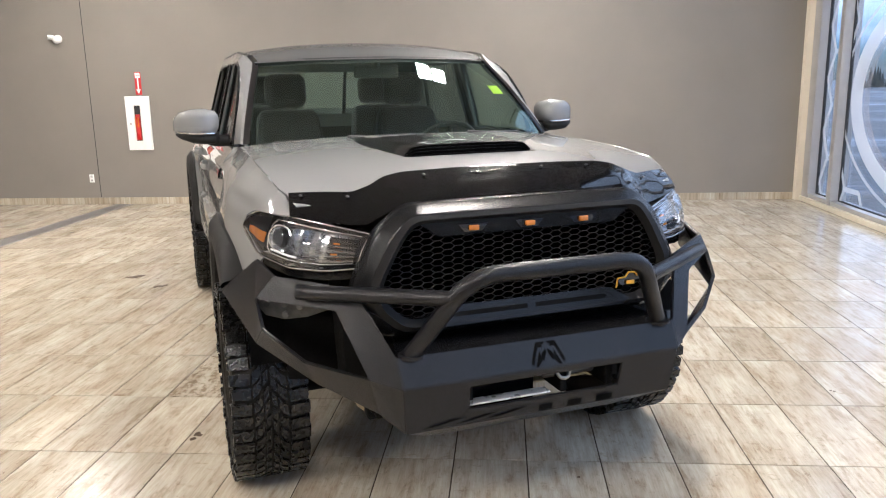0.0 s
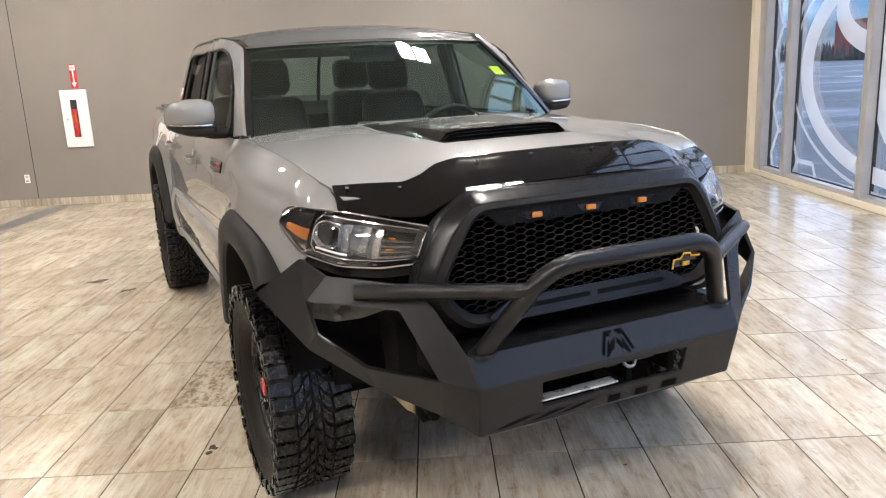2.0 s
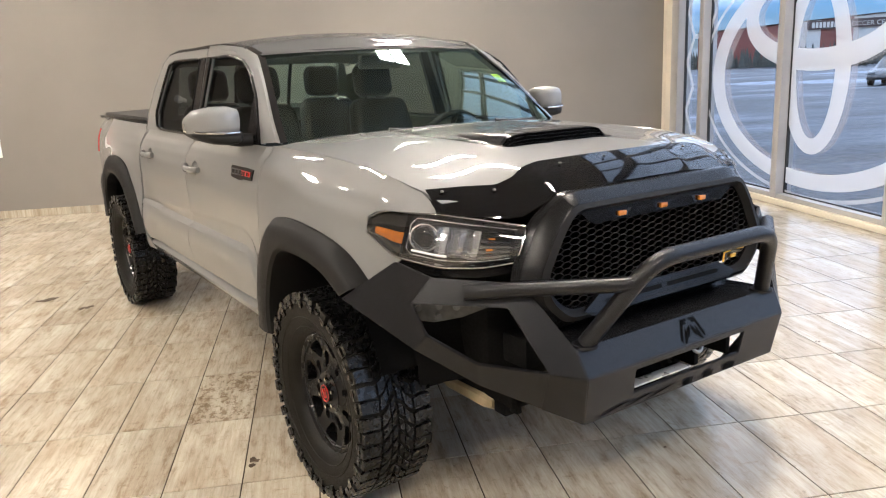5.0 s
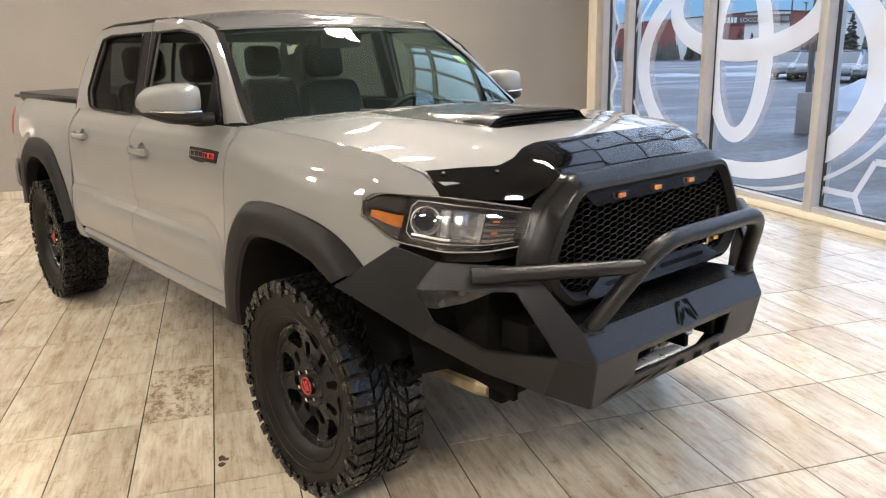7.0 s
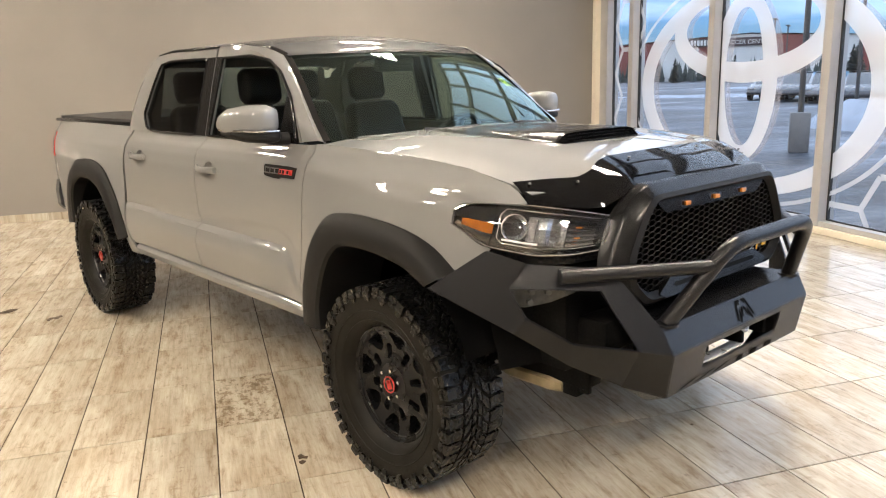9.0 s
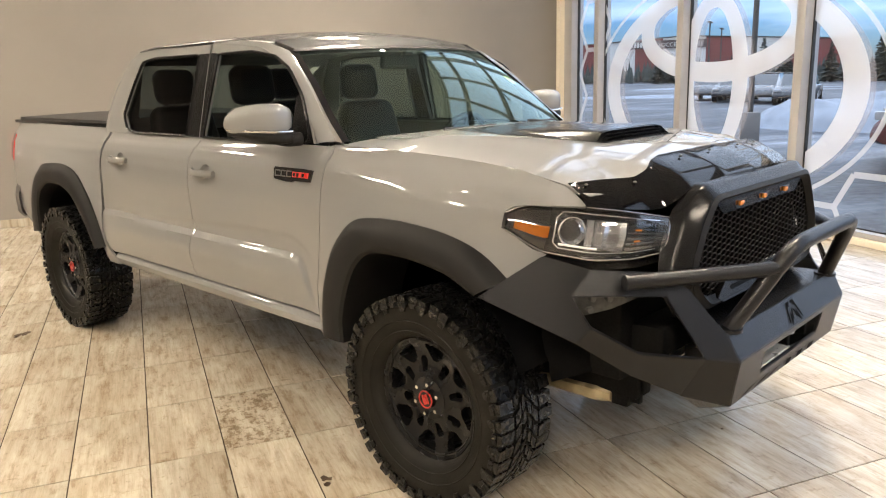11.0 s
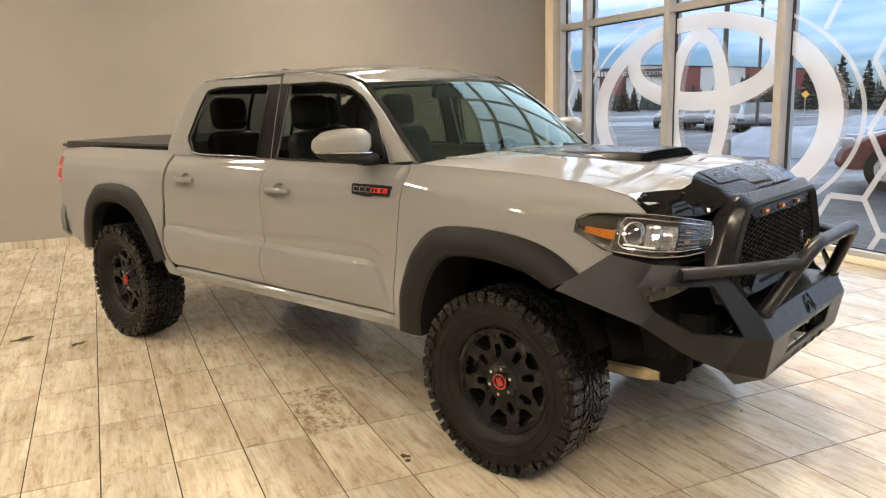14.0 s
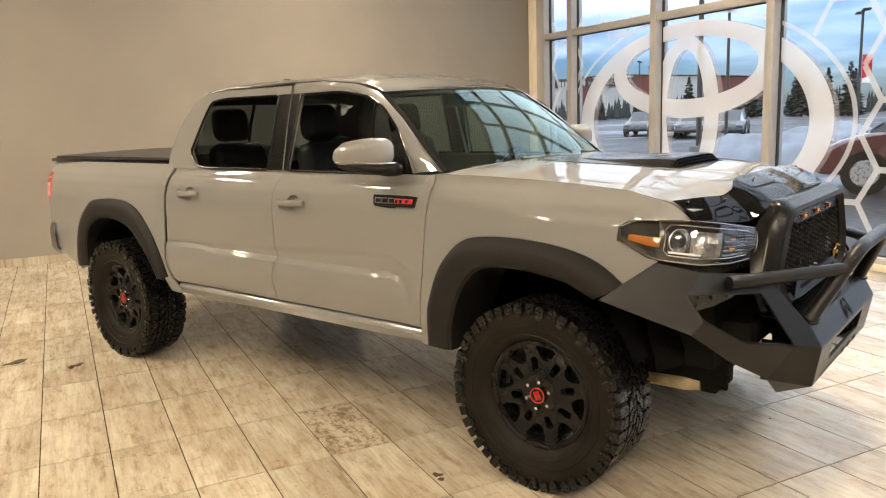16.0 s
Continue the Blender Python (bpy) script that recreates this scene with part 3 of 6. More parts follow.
def green_x(y, z):
    """Half width of the cab above the belt."""
    x = 0.797 - 0.272 * (z - 1.262)
    return x - 0.02 * max(0, (1.15 - y) / 0.5) ** 2


SIDES = (-1, 1)
BELT = 1.263
FRONT_INNER = [(-0.282, 0.841), (-0.23, 0.862), (-0.164, 0.894), (-0.026, 0.918), (0.09, 0.926), (0.212, 0.921), (0.276, 0.896), (0.343, 0.825), (0.397, 0.714), (0.425, 0.604), (0.417, 0.526)]
FRONT_MID = [(-0.333, 0.869), (-0.288, 0.906), (-0.223, 0.934), (-0.13, 0.963), (0.009, 0.988), (0.157, 0.993), (0.314, 0.978), (0.375, 0.935), (0.455, 0.845), (0.51, 0.68), (0.52, 0.526)]
FRONT_OUTER = [(-0.358, 0.887), (-0.32, 0.922), (-0.269, 0.961), (-0.204, 0.99), (-0.11, 1.016), (0.031, 1.032), (0.18, 1.034), (0.335, 1.015), (0.407, 0.971), (0.496, 0.865), (0.564, 0.682), (0.574, 0.515)]
REAR_INNER = [(2.715, 0.586), (2.771, 0.674), (2.86, 0.779), (2.985, 0.895), (3.168, 0.946), (3.368, 0.945), (3.53, 0.88), (3.60, 0.755), (3.605, 0.589)]
REAR_MID = [(2.685, 0.592), (2.745, 0.705), (2.83, 0.83), (2.965, 0.965), (3.13, 1.012), (3.42, 1.006), (3.62, 0.91), (3.705, 0.75), (3.725, 0.575)]
REAR_OUTER = [(2.663, 0.600), (2.726, 0.729), (2.808, 0.872), (2.949, 1.013), (3.106, 1.058), (3.302, 1.062), (3.54, 1.036), (3.686, 0.93), (3.784, 0.734), (3.80, 0.56)]

FENDER = [(0.625, 0.505), (0.616, 0.72), (0.586, 1.0), (0.567, 1.16), (0.568, 1.22), (0.585, 1.268), (0.2, 1.258), (-0.1, 1.245), (-0.33, 1.224), (-0.44, 1.192), (-0.48, 1.176), (-0.515, 1.154), (-0.556, 1.121),
          (-0.48, 1.124), (-0.40, 1.123), (-0.352, 1.117), (-0.326, 1.098), (-0.324, 1.046), (-0.39, 1.012), (-0.468, 0.975), (-0.36, 0.89)] + FRONT_INNER + [(0.43, 0.505)]
FDOOR = [(0.630, 0.579), (0.621, 0.72), (0.591, 1.0), (0.572, 1.16), (0.573, 1.22), (0.590, BELT), (1.594, BELT), (1.632, 1.162), (1.640, 0.972), (1.642, 0.863), (1.632, 0.806), (1.645, 0.74), (1.657, 0.68), (1.650, 0.62), (1.636, 0.579)]
RDOOR = [(1.641, 0.579), (1.655, 0.62), (1.662, 0.68), (1.650, 0.74), (1.637, 0.806), (1.647, 0.863), (1.645, 0.972), (1.637, 1.162), (1.599, BELT), (2.615, BELT), (2.645, 1.081), (2.668, 0.896), (2.662, 0.711), (2.60, 0.60), (2.57, 0.579)]
BED = [(2.640, 1.285), (2.668, 1.081), (2.692, 0.896), (2.686, 0.72), (2.632, 0.61), (2.575, 0.53), (2.56, 0.50), (2.66, 0.51)] + REAR_INNER + [
    (3.80, 0.535), (4.05, 0.575), (4.27, 0.66), (4.345, 0.85), (4.335, 1.0), (4.33, 1.20), (4.30, 1.292)]


def both(name, build, material, parent=None, label=""):
    out = []
    for s in SIDES:
        bm = bmesh.new()
        build(bm, s)
        out.append(part(name, bm, material, parent or truck, label))
    return out


def side_panel(outline):
    return lambda bm, s: sheet(bm, outline, lambda y, z: (s * side_x(y, z), y, z), 0.0125, 0.012)


both("fender", side_panel(FENDER), PAINT)
front_doors = both("front_door", side_panel(FDOOR), PAINT)
rear_doors = both("rear_door", side_panel(RDOOR), PAINT)
both("bed_side", side_panel(BED), PAINT)


def rocker(bm, s):
    rings = []
    for y in (0.60, 0.62, 1.2, 1.8, 2.54, 2.58):
        rings.append([Vector((s * x, y, z)) for x, z in ((0.78, 0.572), (0.854, 0.569), (0.866, 0.560), (0.872, 0.543), (0.864, 0.522), (0.856, 0.506), (0.835, 0.498), (0.76, 0.495))])
    loft(bm, rings, True, True)


both("rocker_panel", rocker, PAINT)


def eased(pts):
    """Rounds the corners of an open line without shrinking it; its ends stay."""
    pts = [Vector(p) for p in pts]
    for k in range(36):
        w = (0.5, -0.52)[k % 2]
        pts = [pts[0]] + [b + ((a + c) / 2 - b) * w for a, b, c in zip(pts, pts[1:], pts[2:])] + [pts[-1]]
    return pts


def flare(outer, mid, inner):
    def build(bm, s):
        n = 44
        o, m, i = [eased(resample([(0, a, b) for a, b in path], n)) for path in (outer, mid, inner)]
        r0 = [Vector((s * (side_x(p.y, p.z) - 0.006), p.y, p.z)) for p in o]
        r1 = [Vector((s * (side_x(p.y, p.z) + 0.010), p.y, p.z)) for p in o]
        r2 = [Vector((s * 0.922, p.y * 0.5 + q.y * 0.5, p.z * 0.5 + q.z * 0.5)) for p, q in zip(o, m)]
        r3 = [Vector((s * 0.936, p.y, p.z)) for p in m]
        r4 = [Vector((s * 0.942, p.y * 0.3 + q.y * 0.7, p.z * 0.3 + q.z * 0.7)) for p, q in zip(m, i)]
        r5 = [Vector((s * 0.938, p.y, p.z)) for p in i]
        hub = Vector((0, (i[0].y + i[-1].y) / 2, 0.45))
        turned = [p + (hub - p).normalized() * 0.012 for p in i]
        r6 = [Vector((s * 0.926, p.y, p.z)) for p in turned]
        r7 = [Vector((s * 0.62, p.y, p.z)) for p in turned]
        loft(bm, [r0, r1, r2, r3, r4, r5, r6, r7], False)
    return build


both("fender_flare", flare(FRONT_OUTER, FRONT_MID, FRONT_INNER), TRIM, None, "textured black fender flare")
both("fender_flare", flare(REAR_OUTER, REAR_MID, REAR_INNER), TRIM, None, "textured black fender flare")


def well(hub):
    def build(bm, s):
        rings = []
        for x in (0.60, 0.865):
            rings.append([Vector((s * x, hub + 0.50 * math.cos(a), 0.43 + 0.50 * math.sin(a))) for a in (radians(14 + 148 * k / 20) for k in range(21))])
        loft(bm, rings, False)
        bm.faces.new([bm.verts.new(p) for p in rings[0]])
        bmesh.ops.solidify(bm, geom=bm.faces[:], thickness=0.006)
    return build


both("wheel_well", well(0.07), DARK)


def splash_shield(bm, s):
    """Dark panel with three pressed ribs, added to keep the tyre-to-bumper gap black."""
    rows = []
    for k in range(13):
        z = 0.53 + 0.37 * k / 12
        y = -0.435 + 0.26 * (z - 0.5) + 0.25 * max(0, z - 0.78)
        rows.append([Vector((s * x, y - 0.30 * max(0, 0.80 - x) - 0.008 * (k % 4 == 2), z)) for x in (0.48, 0.56, 0.64, 0.70, 0.745)])
    loft(bm, rows, False)
    bmesh.ops.solidify(bm, geom=bm.faces[:], thickness=0.004)


both("splash_shield", splash_shield, DARK)
both("wheel_well", well(WHEELBASE - 0.04), DARK)

# engine bay, cab tub and bed box, all dark and hidden below the skin
for name, lo, hi in (("engine_block", (-0.58, -0.60, 0.52), (0.58, 0.52, 1.12)), ("cab_floor", (-0.815, 0.64, 0.50), (0.815, 2.62, 0.70)),
                     ("bed_box", (-0.60, 2.72, 0.62), (0.60, 4.28, 1.24)), ("frame_rail", (-0.50, -0.62, 0.43), (-0.40, 4.25, 0.56)), ("frame_rail", (0.40, -0.62, 0.43), (0.50, 4.25, 0.56))):
    bm = bmesh.new()
    box(bm, lo, hi, 0.01)
    part(name, bm, DARK, truck)
bm = bmesh.new()
tube(bm, [(-0.66, WHEELBASE, HUB_Z), (0.66, WHEELBASE, HUB_Z)], 0.05)
bmesh.ops.create_uvsphere(bm, u_segments=20, v_segments=12, radius=0.13, matrix=Matrix.Translation((0.0, WHEELBASE, HUB_Z)))
part("rear_axle", bm, DARK, truck)
for s in SIDES:
    bm = bmesh.new()
    tube(bm, [(s * 0.40, -0.05, 0.36), (s * 0.66, 0.0, 0.34)], 0.04)
    tube(bm, [(s * 0.40, 0.22, 0.38), (s * 0.66, 0.02, 0.34)], 0.035)
    tube(bm, [(s * 0.52, 0.02, 0.36), (s * 0.56, 0.03, 0.78)], 0.05)
    part("suspension", bm, DARK, truck)
bm = bmesh.new()
sheet(bm, [(-0.46, -0.50), (-0.34, -0.22), (0.34, -0.22), (0.46, -0.50)], lambda x, y: (x, y, 0.384 + 0.02 * (-y - 0.22) / 0.28), 0.12, 0.006)
for s in SIDES:
    rings = []
    for y, w, z0, z1 in ((-0.20, 0.050, 0.392, 0.425), (-0.24, 0.058, 0.385, 0.438), (-0.46, 0.062, 0.388, 0.444), (-0.518, 0.056, 0.398, 0.442)):
        rings.append([Vector((s * 0.45 + a * w, y, z)) for a, z in ((-1, z0 + 0.012), (-0.8, z0), (0.8, z0), (1, z0 + 0.012), (1, z1 - 0.012), (0.8, z1), (-0.8, z1), (-1, z1 - 0.012))])
    loft(bm, rings, True, True)
part("skid_plate", bm, TAN, truck, "tan coated crossmember under the nose")
for s in SIDES:
    bm = bmesh.new()
    box(bm, (s * 0.47 - 0.032, -0.585, 0.395), (s * 0.47 + 0.032, -0.521, 0.438), 0.006)
    box(bm, (s * 0.47 - 0.012, -0.62, 0.41), (s * 0.47 + 0.012, -0.56, 0.50), 0.004)
    part("recovery_mount", bm, DARK, truck)


# hood
HOOD_Y = [-0.74, -0.66, -0.56, -0.42, -0.2, 0.2, 0.6]
HOOD_X = [0.0, 0.24, 0.40, 0.52, 0.66, 0.78]
HOOD_Z = [[1.165, 1.163, 1.148, 1.085, 1.06, 1.04], [1.208, 1.206, 1.192, 1.135, 1.10, 1.07], [1.236, 1.234, 1.221, 1.182, 1.158, 1.118],
          [1.259, 1.257, 1.247, 1.226, 1.212, 1.190], [1.279, 1.277, 1.270, 1.258, 1.247, 1.232], [1.298, 1.297, 1.293, 1.284, 1.272, 1.256], [1.303, 1.303, 1.300, 1.293, 1.282, 1.268]]


def smooth_pick(x, xs, values):
    x = min(max(x, xs[0]), xs[-1])
    k = max(i for i in range(len(xs) - 1) if xs[i] <= x + 1e-9)
    p = [values[max(0, min(len(xs) - 1, k + d))] for d in (-1, 0, 1, 2)]
    q = [xs[max(0, min(len(xs) - 1, k + d))] for d in (-1, 0, 1, 2)]
    t = (x - q[1]) / (q[2] - q[1])
    h = q[2] - q[1]
    m1 = (p[2] - p[0]) / (q[2] - q[0]) if q[2] != q[0] else 0
    m2 = (p[3] - p[1]) / (q[3] - q[1]) if q[3] != q[1] else 0
    return (2 * t ** 3 - 3 * t ** 2 + 1) * p[1] + (t ** 3 - 2 * t ** 2 + t) * m1 * h + (-2 * t ** 3 + 3 * t ** 2) * p[2] + (t ** 3 - t ** 2) * m2 * h


def hood_z(x, y):
    return smooth_pick(y, HOOD_Y, [smooth_pick(abs(x), HOOD_X, row) for row in HOOD_Z])


HALF_HOOD = [(0.0, -0.715), (0.30, -0.705), (0.40, -0.685), (0.455, -0.645), (0.52, -0.635), (0.62, -0.59), (0.70, -0.553), (0.712, -0.515), (0.717, -0.48), (0.736, -0.43), (0.752, -0.32), (0.760, -0.1), (0.762, 0.2), (0.768, 0.54), (0.715, 0.535), (0.5, 0.475), (0.25, 0.44), (0.0, 0.43)]
HOOD = HALF_HOOD + [(-x, y) for x, y in reversed(HALF_HOOD[1:-1])]
bm = bmesh.new()
sheet(bm, HOOD, lambda x, y: (x, y, hood_z(x, y)), 0.025, 0.012)
hood = part("hood", bm, PAINT, truck)
bm = bmesh.new()
TOP = [(0.31, 0.36), (0.33, 0.1), (0.30, -0.17), (0.26, -0.33), (-0.26, -0.33), (-0.30, -0.17), (-0.33, 0.1), (-0.31, 0.36)]
sheet(bm, TOP, lambda x, y: (x, y, hood_z(x, y) + 0.002), 0.04, 0.001)
part("hood_decal", bm, PAINT_DARK, hood, "satin black hood decal")
# scoop: rounded hump with a slatted mouth
bm = bmesh.new()
rings = []
for y, w, h in ((0.20, 0.20, 0.004), (0.06, 0.245, 0.012), (-0.08, 0.262, 0.022), (-0.20, 0.268, 0.032), (-0.275, 0.262, 0.036)):
    base = hood_z(0, y)
    row = []
    for k in range(17):
        f = -1 + 2 * k / 16
        row.append(Vector((w * f, y - (0.008 if y < -0.25 else 0) * (1 - f * f), max(hood_z(w * f, y) - 0.002, base + h * (1 - abs(f) ** 12) - 0.004 * f * f))))
    rings.append(row)
loft(bm, rings, False)
part("scoop", bm, PAINT_DARK, hood, "black hood scoop shell")
bm = bmesh.new()
top = rings[-1]
low = [Vector((p.x * 0.93, p.y - 0.045, hood_z(p.x, p.y - 0.045) - 0.004)) for p in top]
back = [Vector((p.x * 0.96, p.y + 0.02, p.z - 0.002)) for p in top]
loft(bm, [[v + Vector((0, 0.012, 0)) for v in low], back], False)
part("scoop_mouth", bm, DARK, hood)
for k in range(4):
    f0 = 0.1 + 0.25 * k
    bm = bmesh.new()
    a = [lo.lerp(t, f0) + Vector((0, -0.004, 0)) for lo, t in zip(low, top)]
    b = [lo.lerp(t, f0 + 0.1) + Vector((0, -0.012, 0)) for lo, t in zip(low, top)]
    c = [lo.lerp(t, f0 + 0.13) + Vector((0, 0.008, 0)) for lo, t in zip(low, top)]
    loft(bm, [a, b, c], False)
    part("scoop_slat", bm, SATIN, hood)

# bug deflector
bm = bmesh.new()
UP = [(-0.712, -0.478, 1.186), (-0.62, -0.545, 1.192), (-0.53, -0.603, 1.193), (-0.475, -0.615, 1.212), (-0.425, -0.60, 1.236), (-0.36, -0.592, 1.247), (-0.2, -0.61, 1.253), (0, -0.618, 1.255)]
LOW = [(-0.724, -0.555, 1.121), (-0.64, -0.62, 1.108), (-0.55, -0.672, 1.097), (-0.505, -0.70, 1.10), (-0.468, -0.728, 1.128), (-0.41, -0.742, 1.158), (-0.2, -0.764, 1.176), (0, -0.771, 1.179)]
full = lambda ps: ps + [(-x, y, z) for x, y, z in reversed(ps[:-1])]
a, b = resample(rounded(full(UP), 0.014), 220), resample(rounded(full(LOW), 0.014), 220)
mid1 = [p.lerp(q, 0.35) + Vector((0, -0.002, 0.007)) for p, q in zip(a, b)]
mid2 = [p.lerp(q, 0.7) + Vector((0, -0.005, 0.007)) for p, q in zip(a, b)]
loft(bm, [a, mid1, mid2, b], False)
bmesh.ops.solidify(bm, geom=bm.faces[:], thickness=0.004)
deflector = part("bug_deflector", bm, GLOSS, truck, "glossy black bug deflector")
for x in (-0.68, -0.55, -0.30, -0.12, 0.12, 0.30, 0.55, 0.68):
    bm = bmesh.new()
    k = min(range(220), key=lambda i: abs(mid1[i].x - x))
    c = mid1[k].lerp(a[k], 0.3)
    bmesh.ops.create_uvsphere(bm, u_segments=10, v_segments=6, radius=0.006, matrix=Matrix.Translation(c + Vector((0, -0.003, 0.006))) @ Matrix.Diagonal((1, 1, 0.6, 1)))
    part("screw", bm, CAST, deflector)

# grille surround, mesh and marker lights
def ring6(points):
    pts = [Vector(p) for p in points]
    pts = pts + [Vector((-p.x, p.y, p.z)) for p in reversed(pts)]
    return resample(rounded(pts, 0.035, True, 5), 120, True)


R0 = ring6([(-0.405, -0.735, 1.168), (-0.503, -0.715, 1.085), (-0.560, -0.712, 0.965), (-0.60, -0.735, 0.87), (-0.50, -0.745, 0.745)])
R1 = ring6([(-0.408, -0.775, 1.168), (-0.500, -0.765, 1.09), (-0.565, -0.765, 0.955), (-0.595, -0.770, 0.86), (-0.49, -0.79, 0.755)])
R2 = ring6([(-0.405, -0.815, 1.136), (-0.470, -0.812, 1.055), (-0.535, -0.812, 0.935), (-0.525, -0.815, 0.85), (-0.445, -0.82, 0.775)])
R3 = ring6([(-0.395, -0.818, 1.122), (-0.447, -0.815, 1.05), (-0.512, -0.815, 0.93), (-0.505, -0.818, 0.86), (-0.43, -0.825, 0.79)])
R4 = ring6([(-0.383, -0.80, 1.106), (-0.432, -0.80, 1.04), (-0.492, -0.80, 0.925), (-0.484, -0.80, 0.87), (-0.418, -0.805, 0.808)])
R5 = ring6([(-0.383, -0.76, 1.106), (-0.432, -0.76, 1.04), (-0.492, -0.76, 0.925), (-0.484, -0.76, 0.87), (-0.418, -0.76, 0.808)])
bm = bmesh.new()


def eased_rings(rings, f):
    """Turns each inner ring of a lofted frame into a narrow rounded edge between flat faces."""
    out = [rings[0]]
    for a, b, c in zip(rings, rings[1:], rings[2:]):
        before, after = [q.lerp(p, f) for p, q in zip(a, b)], [q.lerp(p, f) for p, q in zip(c, b)]
        out += [before, [(p + q) * 0.25 + r * 0.5 for p, q, r in zip(before, after, b)], after]
    return out + [rings[-1]]


loft(bm, eased_rings([R0, R1, R2, R3, R4, R5], 0.17), True)
grille = part("grille_surround", bm, SATIN, truck, "satin black grille surround", 40)
bm = bmesh.new()
loft(bm, [R2, [p + Vector((0, -0.006, 0)) for p in R3], R4], True)
part("grille_lip", bm, TRIM, grille)
bm = bmesh.new()
cw, ch = 0.0465, 0.0195
poly = [(p.x, p.z) for p in R5]


def inside(x, z):
    hit, n = False, len(poly)
    for i in range(n):
        (xa, za), (xb, zb) = poly[i], poly[i - 1]
        if (za > z) != (zb > z) and x < (xb - xa) * (z - za) / (zb - za) + xa:
            hit = not hit
    return hit


hexa = [(cw * 0.5, 0.0), (cw * 0.22, ch * 0.5), (-cw * 0.22, ch * 0.5), (-cw * 0.5, 0.0), (-cw * 0.22, -ch * 0.5), (cw * 0.22, -ch * 0.5)]
for col in range(-16, 17):
    for row in range(-2, 18):
        cx, cz = col * cw * 0.74, 0.81 + row * ch * 1.02 + (ch * 0.51 if col % 2 else 0)
        if not inside(cx, cz):
            continue
        rings = []
        for f, y in ((1.03, -0.793), (0.92, -0.796), (0.90, -0.791)):
            rings.append([Vector((cx + x * f, y, cz + z * f)) for x, z in hexa])
        loft(bm, rings, True)
part("grille_mesh", bm, MESHBAR, grille, "black honeycomb grille mesh", 0)
bm = bmesh.new()
bm.faces.new([bm.verts.new((p.x, -0.745, p.z)) for p in R5])
bmesh.ops.solidify(bm, geom=bm.faces[:], thickness=0.01)
part("radiator", bm, DARK, grille)
bm = bmesh.new()
sheet(bm, [(-0.375, 1.112), (-0.31, 1.064), (0.31, 1.064), (0.375, 1.112)], lambda x, z: (x, -0.803, z), 0.2, 0.02)
bar = part("light_bar", bm, SATIN, grille, "black bar carrying amber lights")
for x in (-0.194, 0.0, 0.194):
    bm = bmesh.new()
    sheet(bm, [(x - 0.05, 1.096), (x - 0.03, 1.072), (x + 0.03, 1.072), (x + 0.05, 1.096)], lambda a, z: (a, -0.806, z), 0.2, 0.006)
    part("marker_body", bm, GLOSS, bar)
    bm = bmesh.new()
    box(bm, (x - 0.017, -0.816, 1.076), (x + 0.017, -0.806, 1.093), 0.004)
    part("marker_light", bm, AMBER, bar, "amber marker light")
# lower grille bar and small badge
bm = bmesh.new()
LB = [(-0.37, 0.80), (-0.29, 0.842), (0.29, 0.842), (0.37, 0.80), (0.34, 0.782), (-0.34, 0.782)]
sheet(bm, LB, lambda x, z: (x, -0.813 - 0.3 * (0.845 - z), z), 0.1, 0.02)
lower = part("lower_bar", bm, POWDER, grille)
for s in SIDES:
    bm = bmesh.new()
    sheet(bm, [(s * 0.015, 0.808), (s * 0.27, 0.808), (s * 0.282, 0.815), (s * 0.27, 0.822), (s * 0.015, 0.822)], lambda x, z: (x, -0.8155 - 0.3 * (0.845 - z), z), 0.2, 0.001)
    part("slot", bm, DARK, lower)
bm = bmesh.new()
sheet(bm, [(0.325, 0.838), (0.33, 0.866), (0.36, 0.868), (0.372, 0.884), (0.436, 0.880), (0.43, 0.856), (0.405, 0.855), (0.39, 0.84)], lambda x, z: (x, -0.806, z), 0.05, 0.006)
badge = part("grille_badge", bm, GLOSS, grille, "small black and yellow badge")
bm = bmesh.new()
tube(bm, [(0.325, -0.812, 0.834), (0.33, -0.812, 0.866), (0.36, -0.812, 0.868), (0.372, -0.812, 0.884), (0.40, -0.812, 0.882), (0.404, -0.812, 0.872), (0.440, -0.812, 0.870)], 0.003, 8)
box(bm, (0.366, -0.815, 0.842), (0.396, -0.809, 0.856), 0.002)
part("badge_outline", bm, YELLOW, badge)


